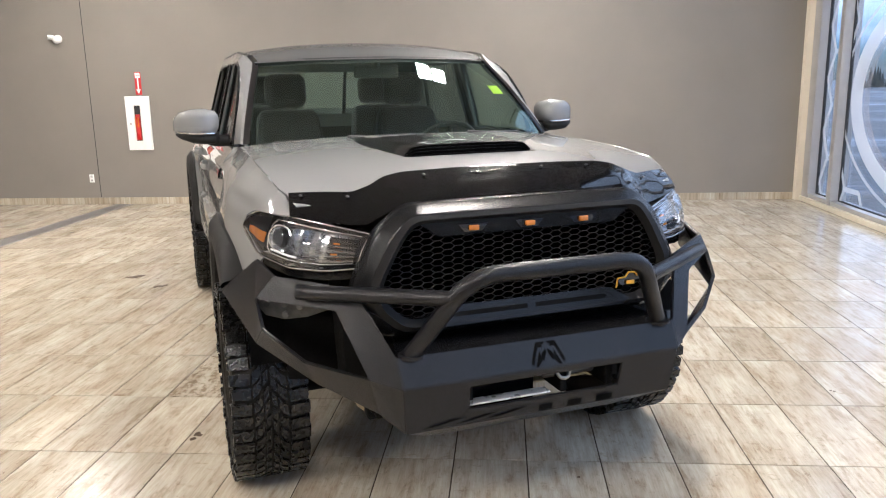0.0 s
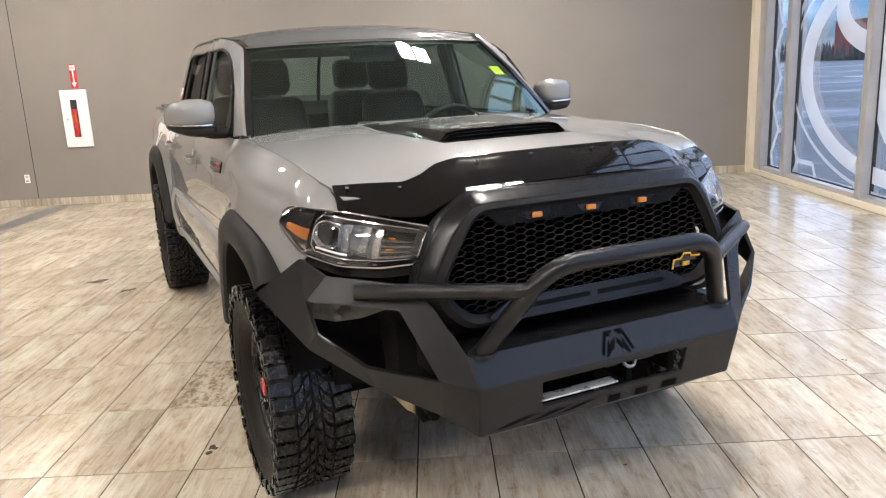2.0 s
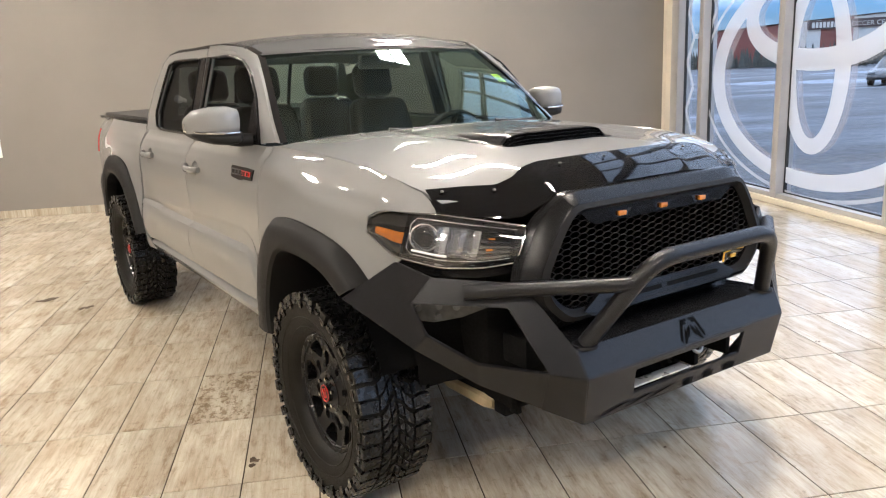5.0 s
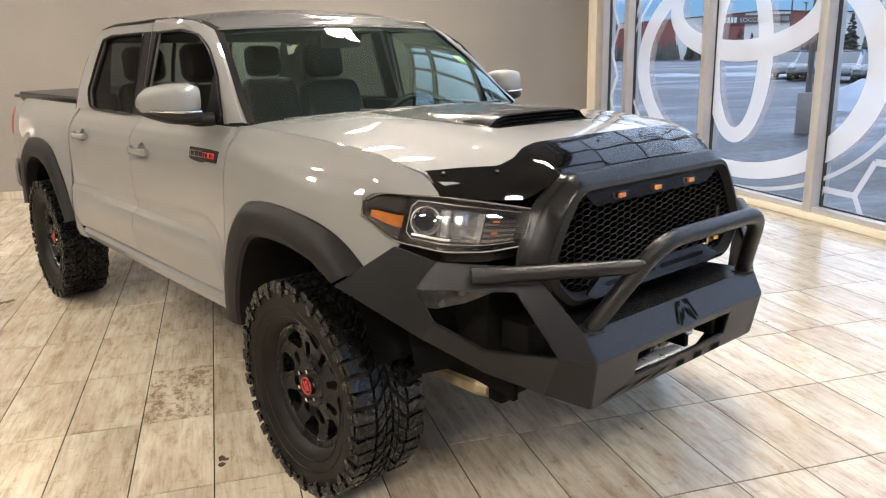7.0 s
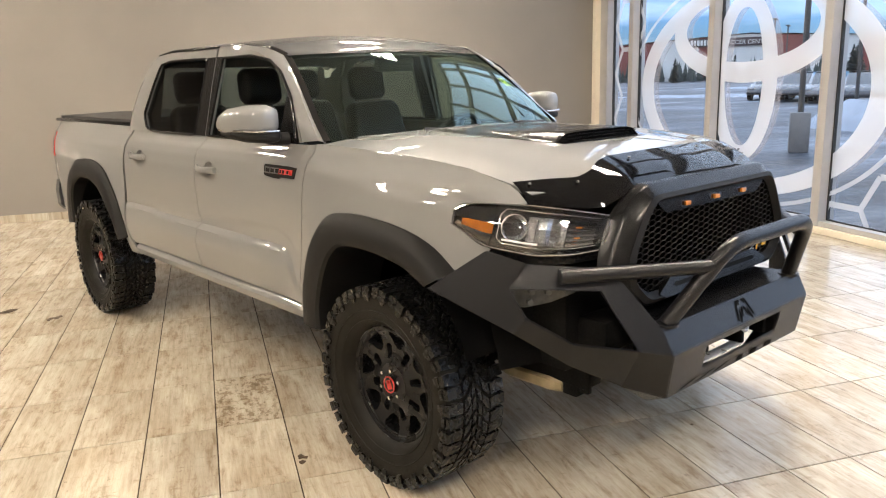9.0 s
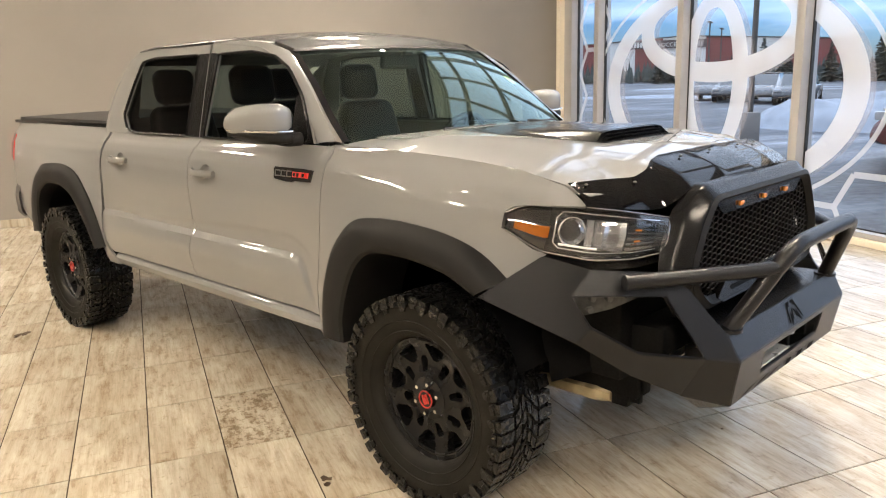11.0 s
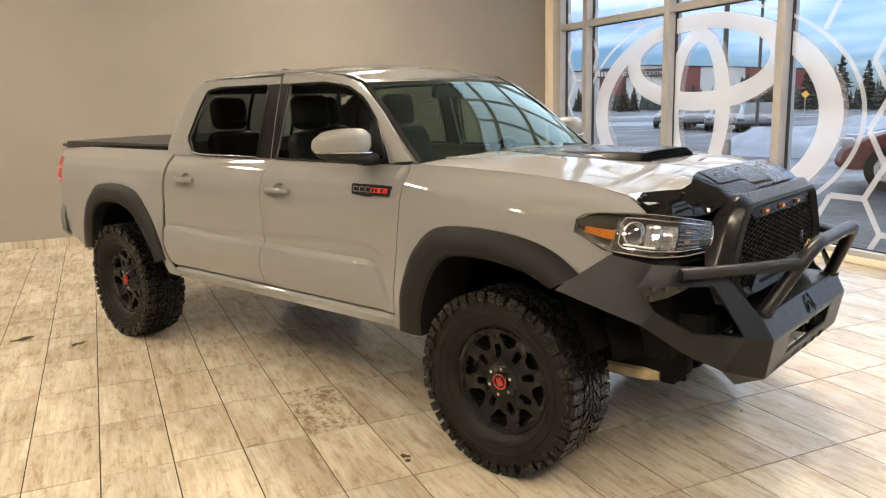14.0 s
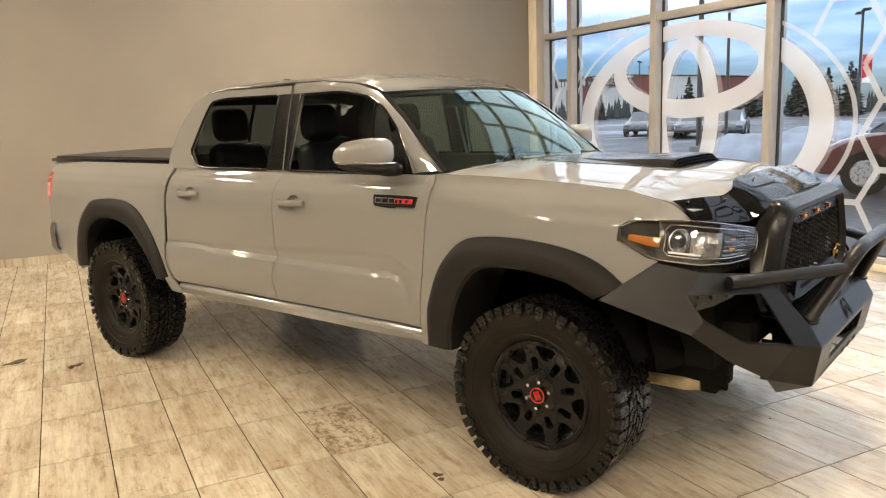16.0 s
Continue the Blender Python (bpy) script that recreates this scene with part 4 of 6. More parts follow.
# headlights
def headlight(s):
    P = lambda x, y, z: Vector((s * x, y, z))
    top = [P(0.832, -0.330, 1.098), P(0.800, -0.375, 1.120), P(0.73, -0.54, 1.121), P(0.62, -0.640, 1.098), P(0.502, -0.716, 1.072)]
    bot = [P(0.846, -0.330, 1.048), P(0.820, -0.452, 0.985), P(0.745, -0.595, 0.962), P(0.64, -0.668, 0.957), P(0.548, -0.718, 0.968)]
    n = 28
    tp, bt = resample(rounded(top, 0.03), n), resample(rounded(bot, 0.03), n)
    push = lambda p, d: Vector((p.x * (1 - d * 0.55), p.y + d, p.z))
    rows = []
    for k in range(9):
        f = k / 8
        rows.append([a.lerp(b, f) + Vector((s * 0.012, -0.014, 0)) * math.sin(math.pi * f) for a, b in zip(tp, bt)])
    bm = bmesh.new()
    loft(bm, rows, False)
    unit = part("headlight", bm, LENS, truck, "clear headlight with chrome reflectors and amber marker")
    unit.visible_shadow = False
    bm = bmesh.new()
    back = [[push(p, 0.075) for p in row] for row in rows]
    loft(bm, back, False)
    loft(bm, [rows[0], back[0]], False)
    loft(bm, [rows[-1], back[-1]], False)
    loft(bm, [[r[0] for r in rows], [r[0] for r in back]], False)
    loft(bm, [[r[-1] for r in rows], [r[-1] for r in back]], False)
    part("housing", bm, LAMPCASE, unit)
    # chrome rim along the lens edge
    bm = bmesh.new()
    loop = [p.copy() for p in rows[0]] + [r[-1] for r in rows[1:]] + list(reversed(rows[-1][:-1]))
    tube(bm, loop, 0.0028, 8)
    part("bezel", bm, DARKCHROME, unit)
    at = lambda f, g, d: push(rows[int(round(g * 8))][int(round(f * (n - 1)))], d)
    # amber marker at the rear corner
    bm = bmesh.new()
    quad = [[push(rows[r][c].lerp(rows[r - 1][c], 0.5 * (c - 2) / 6), 0.012) for c in range(2, 9)] for r in (4, 5, 6)]
    loft(bm, quad, False)
    bmesh.ops.solidify(bm, geom=bm.faces[:], thickness=0.006)
    part("amber_marker", bm, AMBER, unit, "amber side marker")
    bm = bmesh.new()
    loft(bm, [[push(rows[r][c], 0.018) for c in range(0, 9)] for r in range(0, 9)], False)
    part("corner_liner", bm, GLOSS, unit)
    # projector with rings
    c = at(0.44, 0.50, 0.028)
    face = Vector((s * 0.55, -0.83, 0)).normalized()
    bm = bmesh.new()
    tube(bm, [c + (Vector((-face.y, face.x, 0)) * math.cos(a) + Vector((0, 0, 1)) * math.sin(a)) * 0.043 for a in (2 * math.pi * k / 32 for k in range(33))], 0.0032, 8, False)
    part("projector_ring", bm, CHROME, unit, "chrome projector ring")
    bm = bmesh.new()
    cyl(bm, c - face * 0.035, c + face * 0.002, 0.026, 0.042, 28, False)
    part("projector_bowl", bm, REFLECT, unit)
    bm = bmesh.new()
    bmesh.ops.create_uvsphere(bm, u_segments=24, v_segments=14, radius=0.033, matrix=Matrix.Translation(c - face * 0.016))
    part("projector_lens", bm, LENSBALL, unit, "glass projector lens")
    # chrome bowl and slatted turn signal inboard
    bm = bmesh.new()
    bowl = [[push(rows[r][cc], 0.024 + 0.03 * math.sin(math.pi * (cc - 14) / 7) + 0.012 * (cc % 2)) for cc in range(14, 22)] for r in range(2, 8)]
    loft(bm, bowl, False)
    bmesh.ops.solidify(bm, geom=bm.faces[:], thickness=0.003)
    part("reflector_bowl", bm, REFLECT, unit, "faceted chrome reflector", 5)
    bm = bmesh.new()
    for r in range(2, 7):
        rowa = [push(rows[r][cc], 0.035) for cc in range(21, 27)]
        rowb = [push(rows[r + 1][cc], 0.022) for cc in range(21, 27)]
        loft(bm, [rowa, [p.lerp(q, 0.75) for p, q in zip(rowa, rowb)]], False)
    bmesh.ops.solidify(bm, geom=bm.faces[:], thickness=0.002)
    part("signal_slats", bm, DARKCHROME, unit, "stepped chrome turn-signal reflector", 5)
    for r in (3, 5):
        bm = bmesh.new()
        tube(bm, [push(rows[r][cc], 0.02) for cc in (22, 23)], 0.003, 8)
        part("signal_bulb", bm, AMBER, unit, "amber turn-signal bulb")
    bm = bmesh.new()
    tube(bm, [push(rows[6][cc], 0.02) + Vector((0, 0, -0.006)) for cc in range(10, 17)], 0.0035, 8)
    part("light_strip", bm, WHITE, unit, "white running-light strip")
    bm = bmesh.new()
    frame_line = [push(rows[1][cc], 0.016) for cc in range(26, 9, -1)] + [push(rows[r][9], 0.016) for r in range(2, 7)] + [push(rows[7][cc], 0.016) for cc in range(10, 27)]
    tube(bm, frame_line, 0.0028, 8)
    part("chrome_trim", bm, CHROME, unit)
    # black grille piece between lamp and bumper
    bm = bmesh.new()
    low = [p + Vector((-s * 0.012, 0.015, -0.035)) for p in rows[-1]]
    loft(bm, [[p + Vector((0, 0.01, 0.004)) for p in rows[-1]], low, [p + Vector((-s * 0.03, 0.06, 0)) for p in low]], False)
    part("lower_trim", bm, SATIN, unit)


LENSBALL = pbr("projector_glass", (0.80, 0.84, 0.88), 0.02, 0.0, 0.0, 0.02, 20, rough_vary=0.01)
LENSBALL.node_tree.nodes["Principled BSDF"].inputs["Transmission Weight"].default_value = 1.0
for s in SIDES:
    headlight(s)


# off-road bumper of folded plate
BP = {"tip": (0.942, -0.297, 0.839), "top": (0.830, -0.468, 0.975), "e1": (0.795, -0.622, 0.948), "e2": (0.590, -0.758, 0.920), "up": (0.555, -0.81, 0.872),
      "htl": (0.852, -0.593, 0.872), "hl": (0.845, -0.655, 0.787), "hb": (0.735, -0.755, 0.697), "hbr": (0.568, -0.882, 0.664), "htr": (0.637, -0.782, 0.858),
      "lw": (0.864, -0.617, 0.733), "lw2": (0.69, -0.70, 0.60), "n": (0.51, -0.775, 0.497), "c1": (0.487, -0.910, 0.729), "c2": (0.480, -0.955, 0.645),
      "f3": (0.470, -0.926, 0.488), "chin": (0.335, -0.765, 0.388), "tip2": (0.925, -0.315, 0.80)}
FACETS = [("tip", "top", "lw"), ("top", "e1", "htl", "hl", "lw"), ("e1", "e2", "up", "htr", "htl"), ("up", "c1", "hbr", "htr"), ("c1", "c2", "hbr"),
          ("hl", "hb", "lw2", "lw"), ("hb", "hbr", "n", "lw2"), ("hbr", "c2", "f3", "n"), ("n", "f3", "chin")]
bm = bmesh.new()
made = {}
for s in SIDES:
    for k, (x, y, z) in BP.items():
        made[s, k] = bm.verts.new((s * x, y, z))
    for f in FACETS:
        bm.faces.new([made[s, k] for k in (f if s < 0 else reversed(f))])
bm.faces.new([made[k] for k in ((-1, "c1"), (-1, "c2"), (1, "c2"), (1, "c1"))])
SL = [bm.verts.new(p) for p in ((-0.268, -0.948, 0.618), (0.268, -0.948, 0.618), (0.262, -0.933, 0.540), (-0.262, -0.933, 0.540))]
bm.faces.new((made[-1, "c2"], SL[0], SL[1], made[1, "c2"]))
bm.faces.new((made[-1, "c2"], made[-1, "f3"], SL[3], SL[0]))
bm.faces.new((made[1, "c2"], SL[1], SL[2], made[1, "f3"]))
bm.faces.new((SL[3], made[-1, "f3"], made[1, "f3"], SL[2]))
bm.faces.new((made[-1, "f3"], made[-1, "chin"], made[1, "chin"], made[1, "f3"]))
bmesh.ops.remove_doubles(bm, verts=bm.verts[:], dist=1e-4)
loose = [v for v in bm.verts if not v.link_faces]
bmesh.ops.delete(bm, geom=loose, context="VERTS")
bmesh.ops.recalc_face_normals(bm, faces=bm.faces[:])
bmesh.ops.solidify(bm, geom=bm.faces[:], thickness=0.012)
bmesh.ops.bevel(bm, geom=[e for e in bm.edges if e.calc_face_angle(0) > 0.15], offset=0.003, segments=2, affect="EDGES")
bumper = part("front_bumper", bm, POWDER, truck, "black folded-plate off-road bumper", 20)
bm = bmesh.new()
sheet(bm, [(-0.487, -0.908), (-0.44, -0.70), (0.44, -0.70), (0.487, -0.908)], lambda x, y: (x, y, 0.727 + 0.02 * (y + 0.908)), 0.12, 0.006)
part("shelf", bm, SATIN, bumper)
# dark filler boxes, added to block the view through the bumper openings
bm = bmesh.new()
box(bm, (-0.52, -0.72, 0.61), (0.52, -0.60, 0.71), 0.01)
box(bm, (-0.262, -0.80, 0.565), (0.262, -0.77, 0.66), 0.004)
part("bumper_beam", bm, DARK, bumper)
for x in (-0.25, 0.08, 0.25):
    bm = bmesh.new()
    box(bm, (x - 0.012, -0.90, 0.53), (x + 0.012, -0.72, 0.66), 0.004)
    part("winch_bracket", bm, DARK, bumper)
bm = bmesh.new()
tube(bm, rounded([(0.05, -0.90, 0.61), (0.06, -0.91, 0.585), (0.09, -0.91, 0.58), (0.10, -0.905, 0.61)], 0.015), 0.006, 8)
part("hook", bm, STEEL, bumper, "bare steel winch hook")
face_y = lambda z: -0.955 + 0.185 * (0.645 - z)
VENTS = [[(a, 0.514), (b, 0.514), (b - 0.003, 0.492), (a - 0.003, 0.492)] for a, b in ((-0.023, 0.023), (0.080, 0.129), (0.187, 0.246))]
VENTS += [[(a, 0.497), (a + 0.055, 0.500), (a + 0.145, 0.517), (a + 0.100, 0.516)] for a in (-0.425, -0.313, -0.212)]
for pts in VENTS:
    bm = bmesh.new()
    bm.faces.new([bm.verts.new((x, face_y(z) - 0.002, z)) for x, z in pts])
    bmesh.ops.solidify(bm, geom=bm.faces[:], thickness=0.002)
    part("vent_slot", bm, DARK, bumper)
bm = bmesh.new()
box(bm, (-0.262, -0.926, 0.547), (0.018, -0.884, 0.553), 0.001)
part("fairlead_plate", bm, SILVER, bumper, "pale metal ledge inside the winch slot")
bm = bmesh.new()
box(bm, (0.02, -0.86, 0.565), (0.22, -0.80, 0.625), 0.012)
cyl(bm, (0.05, -0.83, 0.60), (0.20, -0.83, 0.60), 0.033, segs=18)
part("winch_drum", bm, CAST, bumper, "grey winch drum")
# emblem: plain angular mark
bm = bmesh.new()
for s in SIDES:
    for pts in ([(0.060, -0.024), (0.034, 0.033), (0.006, 0.033), (0.006, 0.026), (0.016, 0.026), (0.012, 0.018), (0.030, 0.018), (0.052, -0.030)],
                [(0.045, -0.034), (0.026, 0.008), (0.022, -0.008), (0.017, 0.002), (0.003, 0.013), (0.003, 0.002), (0.015, -0.022), (0.020, -0.018), (0.038, -0.036)]):
        bm.faces.new([bm.verts.new((s * a, -0.9345 + 0.536 * b, 0.687 + b)) for a, b in pts])
bmesh.ops.solidify(bm, geom=bm.faces[:], thickness=0.0012)
part("emblem", bm, DARK, bumper, "plain black angular mark")
# bull bar tubes
bm = bmesh.new()
main = [(-0.437, -0.895, 0.728), (-0.285, -1.020, 0.985), (0.285, -1.020, 0.985), (0.437, -0.895, 0.728)]
tube(bm, rounded(main, 0.09, False, 8), 0.027, 18)
part("bull_bar", bm, POWDER, bumper, "black bent-tube bull bar")
# folded dark plate, added behind the opening to hide the lit floor
bm = bmesh.new()
box(bm, (-0.33, -0.80, 0.43), (0.02, -0.792, 0.60), 0.003)
for x in (-0.33, 0.012):
    box(bm, (x, -0.792, 0.43), (x + 0.008, -0.70, 0.60), 0.003)
part("winch_cradle", bm, SATIN, bumper)
for s in SIDES:
    bm = bmesh.new()
    tube(bm, [(s * 0.335, -0.985, 0.915), (s * 0.735, -0.700, 0.908)], 0.0235, 16)
    part("side_tube", bm, POWDER, bumper)
    bm = bmesh.new()
    cyl(bm, (s * 0.437, -0.895, 0.722), (s * 0.437, -0.895, 0.732), 0.04, segs=20)
    part("foot", bm, POWDER, bumper)
    bm = bmesh.new()
    along = lambda t, z: (s * (0.842 - 0.20 * t), -0.548 - 0.150 * t + 0.03 * (0.87 - z) / 0.08, z)
    sheet(bm, [(0.0, 0.868), (1.0, 0.862), (1.0, 0.836), (0.72, 0.805), (0.40, 0.790), (0.12, 0.800), (0.0, 0.835)], along, 0.25, 0.006)
    for t, z in ((0.15, 0.846), (0.40, 0.850), (0.62, 0.846), (0.42, 0.812), (0.86, 0.850)):
        c = Vector(along(t, z))
        cyl(bm, c, c + Vector((s * 0.006, -0.014, 0)), 0.011, segs=8)
    part("bracket", bm, CAST, bumper, "grey metal mounting bracket")


# cab: roof, pillars, frames, glass
def edge_pt(s, y):
    z = interp(y, [(1.02, 1.655), (1.2, 1.690), (1.5, 1.708), (2.2, 1.712), (2.45, 1.69), (2.62, 1.60)])
    x = green_x(y, z)
    if y < 1.75:
        f = ease((1.75 - y) / 0.15)
        x += f * (interp(y, [(1.02, 0.622), (1.15, 0.640), (1.40, 0.664), (1.75, 0.666)]) - x)
        z += f * (interp(y, [(1.02, 1.646), (1.04, 1.650), (1.15, 1.687), (1.40, 1.711), (1.75, 1.714)]) - z)
    return Vector((s * x, y, z))


bm = bmesh.new()
rows = []
for i in range(25):
    f = i / 24
    y_edge = 1.02 + f * (2.62 - 1.02)
    row = []
    e = edge_pt(1, y_edge)
    crown = interp(y_edge, [(1.02, 0.012), (1.12, 0.033), (1.3, 0.050), (1.8, 0.058), (2.2, 0.062), (2.5, 0.064), (2.62, 0.09)])
    for k in range(25):
        g = -1 + 2 * k / 24
        bow = 1 - abs(g) ** 2.4
        ybow = -0.118 * (1 - g * g) * max(0, 1 - f * 3)
        row.append(Vector((g * (e.x - 0.07 * max(0, (y_edge - 2.40) / 0.22)), y_edge + ybow + 0.03 * (1 - g * g) * max(0, f * 4 - 3), e.z + crown * bow)))
    rows.append(row)
loft(bm, rows, False)
bmesh.ops.solidify(bm, geom=bm.faces[:], thickness=0.01)
roof = part("roof", bm, PAINT, truck)
bm = bmesh.new()
loft(bm, [[p + Vector((0, 0, -0.025)) for p in r] for r in rows[1:-1]], False)
part("headliner", bm, HEADLINER, roof)
bm = bmesh.new()
rings = []
for y, w, h in ((2.38, 0.002, 0.0), (2.395, 0.018, 0.012), (2.43, 0.024, 0.022), (2.47, 0.02, 0.026), (2.49, 0.01, 0.012)):
    rings.append([Vector((-0.02 + w * math.cos(a), y, 1.770 + h * math.sin(a))) for a in (math.pi * k / 10 for k in range(11))])
loft(bm, rings, False)
part("antenna_fin", bm, SATIN, roof, "small black roof antenna")

SEAM_F = [(0.700, 1.268), (0.735, 1.325), (0.87, 1.503), (1.025, 1.618), (1.19, 1.672), (1.46, 1.697), (1.610, 1.703)]
WIN_F = [(0.748, 1.285), (0.765, 1.345), (0.835, 1.463), (0.945, 1.572), (1.06, 1.628), (1.25, 1.656), (1.545, 1.655), (1.560, 1.45), (1.575, 1.268), (0.80, 1.262)]
WIN_R = [(1.735, 1.268), (1.728, 1.45), (1.722, 1.658), (2.20, 1.660), (2.335, 1.642), (2.405, 1.52), (2.475, 1.362), (2.405, 1.283), (2.30, 1.270)]
SEAM_R = [(1.630, 1.703), (2.2, 1.706), (2.36, 1.697), (2.46, 1.665), (2.60, 1.505), (2.66, 1.36), (2.655, 1.263)]


def ring_panel(bm, s, outer, hole, lift=0.0):
    cy, cz = sum(p[0] for p in hole) / len(hole), sum(p[1] for p in hole) / len(hole)

    def reach(poly, ang):
        c, d, far = math.cos(ang), math.sin(ang), 0.0
        for (ya, za), (yb, zb) in zip(poly, poly[1:] + poly[:1]):
            ya, za, yb, zb = ya - cy, za - cz, yb - cy, zb - cz
            den = c * (zb - za) - d * (yb - ya)
            if abs(den) > 1e-9:
                r, f = (ya * (zb - za) - za * (yb - ya)) / den, (ya * d - za * c) / den
                if r > far and -1e-6 <= f <= 1 + 1e-6:
                    far = r
        return Vector((0, cy + c * far, cz + d * far))

    angles = sorted([2 * math.pi * k / 60 - math.pi for k in range(60)] + [math.atan2(b - cz, a - cy) for a, b in outer + hole])
    angles = [a for k, a in enumerate(angles) if a - angles[k - 1] > 0.004 or k == 0]
    o, h = [reach(outer, a) for a in angles], [reach(hole, a) for a in angles]
    put = lambda p, d=0.0: Vector((s * (green_x(p.y, p.z) + lift - d), p.y, p.z))
    rings = [[put(p, 0.014) for p in o], [put(p) for p in o], [put(p.lerp(q, 0.5)) for p, q in zip(o, h)], [put(q) for q in h], [put(q, 0.02) for q in h]]
    loft(bm, rings, True)


for s in SIDES:
    fd, rd = front_doors[SIDES.index(s)], rear_doors[SIDES.index(s)]
    bm = bmesh.new()
    ring_panel(bm, s, SEAM_F + [(1.612, 1.5), (1.600, BELT), (1.1, BELT - 0.002)], WIN_F)
    part("window_frame", bm, PAINT, fd)
    bm = bmesh.new()
    ring_panel(bm, s, [(1.612, BELT), (1.622, 1.5)] + SEAM_R + [(2.2, BELT - 0.002)], WIN_R)
    part("window_frame", bm, PAINT, rd)
    g = lambda y, z, d=0.0: (s * (green_x(y, z) + d), y, z)
    bm = bmesh.new()
    sheet(bm, WIN_F, lambda y, z: g(y, z, -0.016), 0.12, 0.0)
    part("side_window", bm, SIDEGLASS, fd, smooth=60).visible_shadow = False
    bm = bmesh.new()
    sheet(bm, WIN_R, lambda y, z: g(y, z, -0.016), 0.12, 0.0)
    part("side_window", bm, PRIVACY, rd, "dark tinted side window", 60).visible_shadow = False
    # black pillar covers, mouldings and mirror sail
    bm = bmesh.new()
    sheet(bm, [(1.578, BELT + 0.004), (1.602, BELT + 0.004), (1.614, 1.5), (1.612, 1.662), (1.548, 1.662), (1.563, 1.45)], lambda y, z: g(y, z, 0.003), 0.1, 0.004)
    part("pillar_cover", bm, SATIN, fd)
    bm = bmesh.new()
    sheet(bm, [(1.616, BELT + 0.004), (1.735, BELT + 0.004), (1.729, 1.45), (1.722, 1.662), (1.630, 1.662), (1.628, 1.5)], lambda y, z: g(y, z, 0.003), 0.1, 0.004)
    part("pillar_cover", bm, SATIN, rd)
    bm = bmesh.new()
    sheet(bm, [(0.712, 1.262), (0.752, 1.335), (0.84, 1.46), (0.865, 1.46), (0.868, 1.262)], lambda y, z: g(y, z, 0.003), 0.1, 0.006)
    part("mirror_sail", bm, SATIN, fd)
    bm = bmesh.new()
    loop = [Vector(g(a, b, 0.002)) for a, b in WIN_F]
    tube(bm, resample(loop + [loop[0]], 60), 0.007, 8, False)
    part("window_moulding", bm, SATIN, fd)
    bm = bmesh.new()
    loop = [Vector(g(a, b, 0.002)) for a, b in WIN_R]
    tube(bm, resample(loop + [loop[0]], 60), 0.007, 8, False)
    part("window_moulding", bm, SATIN, rd)
    # cab corner behind the rear door
    bm = bmesh.new()
    inner = resample([(0, a, b) for a, b in SEAM_R[2:] + [(2.665, 1.1)]], 20)
    outer = resample([(0, 2.45, 1.692), (0, 2.54, 1.645), (0, 2.655, 1.52), (0, 2.725, 1.37), (0, 2.735, 1.28), (0, 2.70, 1.1)], 20)
    put = lambda p, d=0.0: Vector((s * (green_x(p.y, p.z) - d if p.z > BELT else side_x(p.y, p.z) - d), p.y, p.z))
    loft(bm, [[put(p, 0.012) for p in inner], [put(p, 0.001) for p in inner], [put(p.lerp(q, 0.6), 0.004) for p, q in zip(inner, outer)], [put(q, 0.025) for q in outer], [put(q, 0.07 if q.z < 1.55 else 0.035) + Vector((0, 0.012 if q.z < 1.6 else -0.01, 0)) for q in outer], [put(q, 0.16 if q.z < 1.55 else 0.05) + Vector((0, 0.015 if q.z < 1.6 else -0.03, 0)) for q in outer]], False)
    part("cab_corner", bm, PAINT, truck)
    # A pillar from the door seam to the glass
    bm = bmesh.new()
    n = 24
    seam = resample([Vector(g(a, b)) for a, b in SEAM_F], n)
    glass = resample([(s * 0.742, 0.566, 1.272), (s * 0.722, 0.665, 1.352), (s * 0.672, 0.85, 1.512), (s * 0.622, 1.04, 1.645), (s * 0.640, 1.15, 1.685), (s * 0.664, 1.40, 1.709), (s * 0.664, 1.61, 1.713)], n)
    rim = [p + (q - p).normalized() * 0.02 + Vector((s * 0.004, -0.002, 0.004)) for p, q in zip(seam, glass)]
    rim2 = [p.lerp(q, 0.75) + Vector((s * 0.008, -0.004, 0.008)) for p, q in zip(seam, glass)]
    loft(bm, [[p + Vector((-s * 0.016, 0.004, -0.004)) for p in seam], [p + (q - p) * 0.03 for p, q in zip(seam, glass)], rim, rim2, glass, [q + Vector((-s * 0.012, 0.02, -0.025)) for q in glass]], False)
    part("pillar", bm, PAINT, truck)
    bm = bmesh.new()
    lift = [Vector((s * 0.003, -0.003, 0.006)) for q in glass]
    strip = [[q + d + Vector((s * 0.006, 0.002, -0.004)), q + d, q + d + Vector((-s * 0.022, -0.006, 0.001)), q + d + Vector((-s * 0.026, 0.0, -0.010))] for q, d in zip(glass[:15], lift)]
    loft(bm, strip, False)
    part("glass_moulding", bm, GLOSS, truck)
    bm = bmesh.new()
    tube(bm, [q + Vector((-s * 0.004, 0, 0.003)) for q in glass[14:]] + [Vector((s * 0.666, y, edge_pt(1, y).z + 0.003)) for y in (1.9, 2.2, 2.4)], 0.0085, 8)
    part("roof_moulding", bm, SATIN, roof)

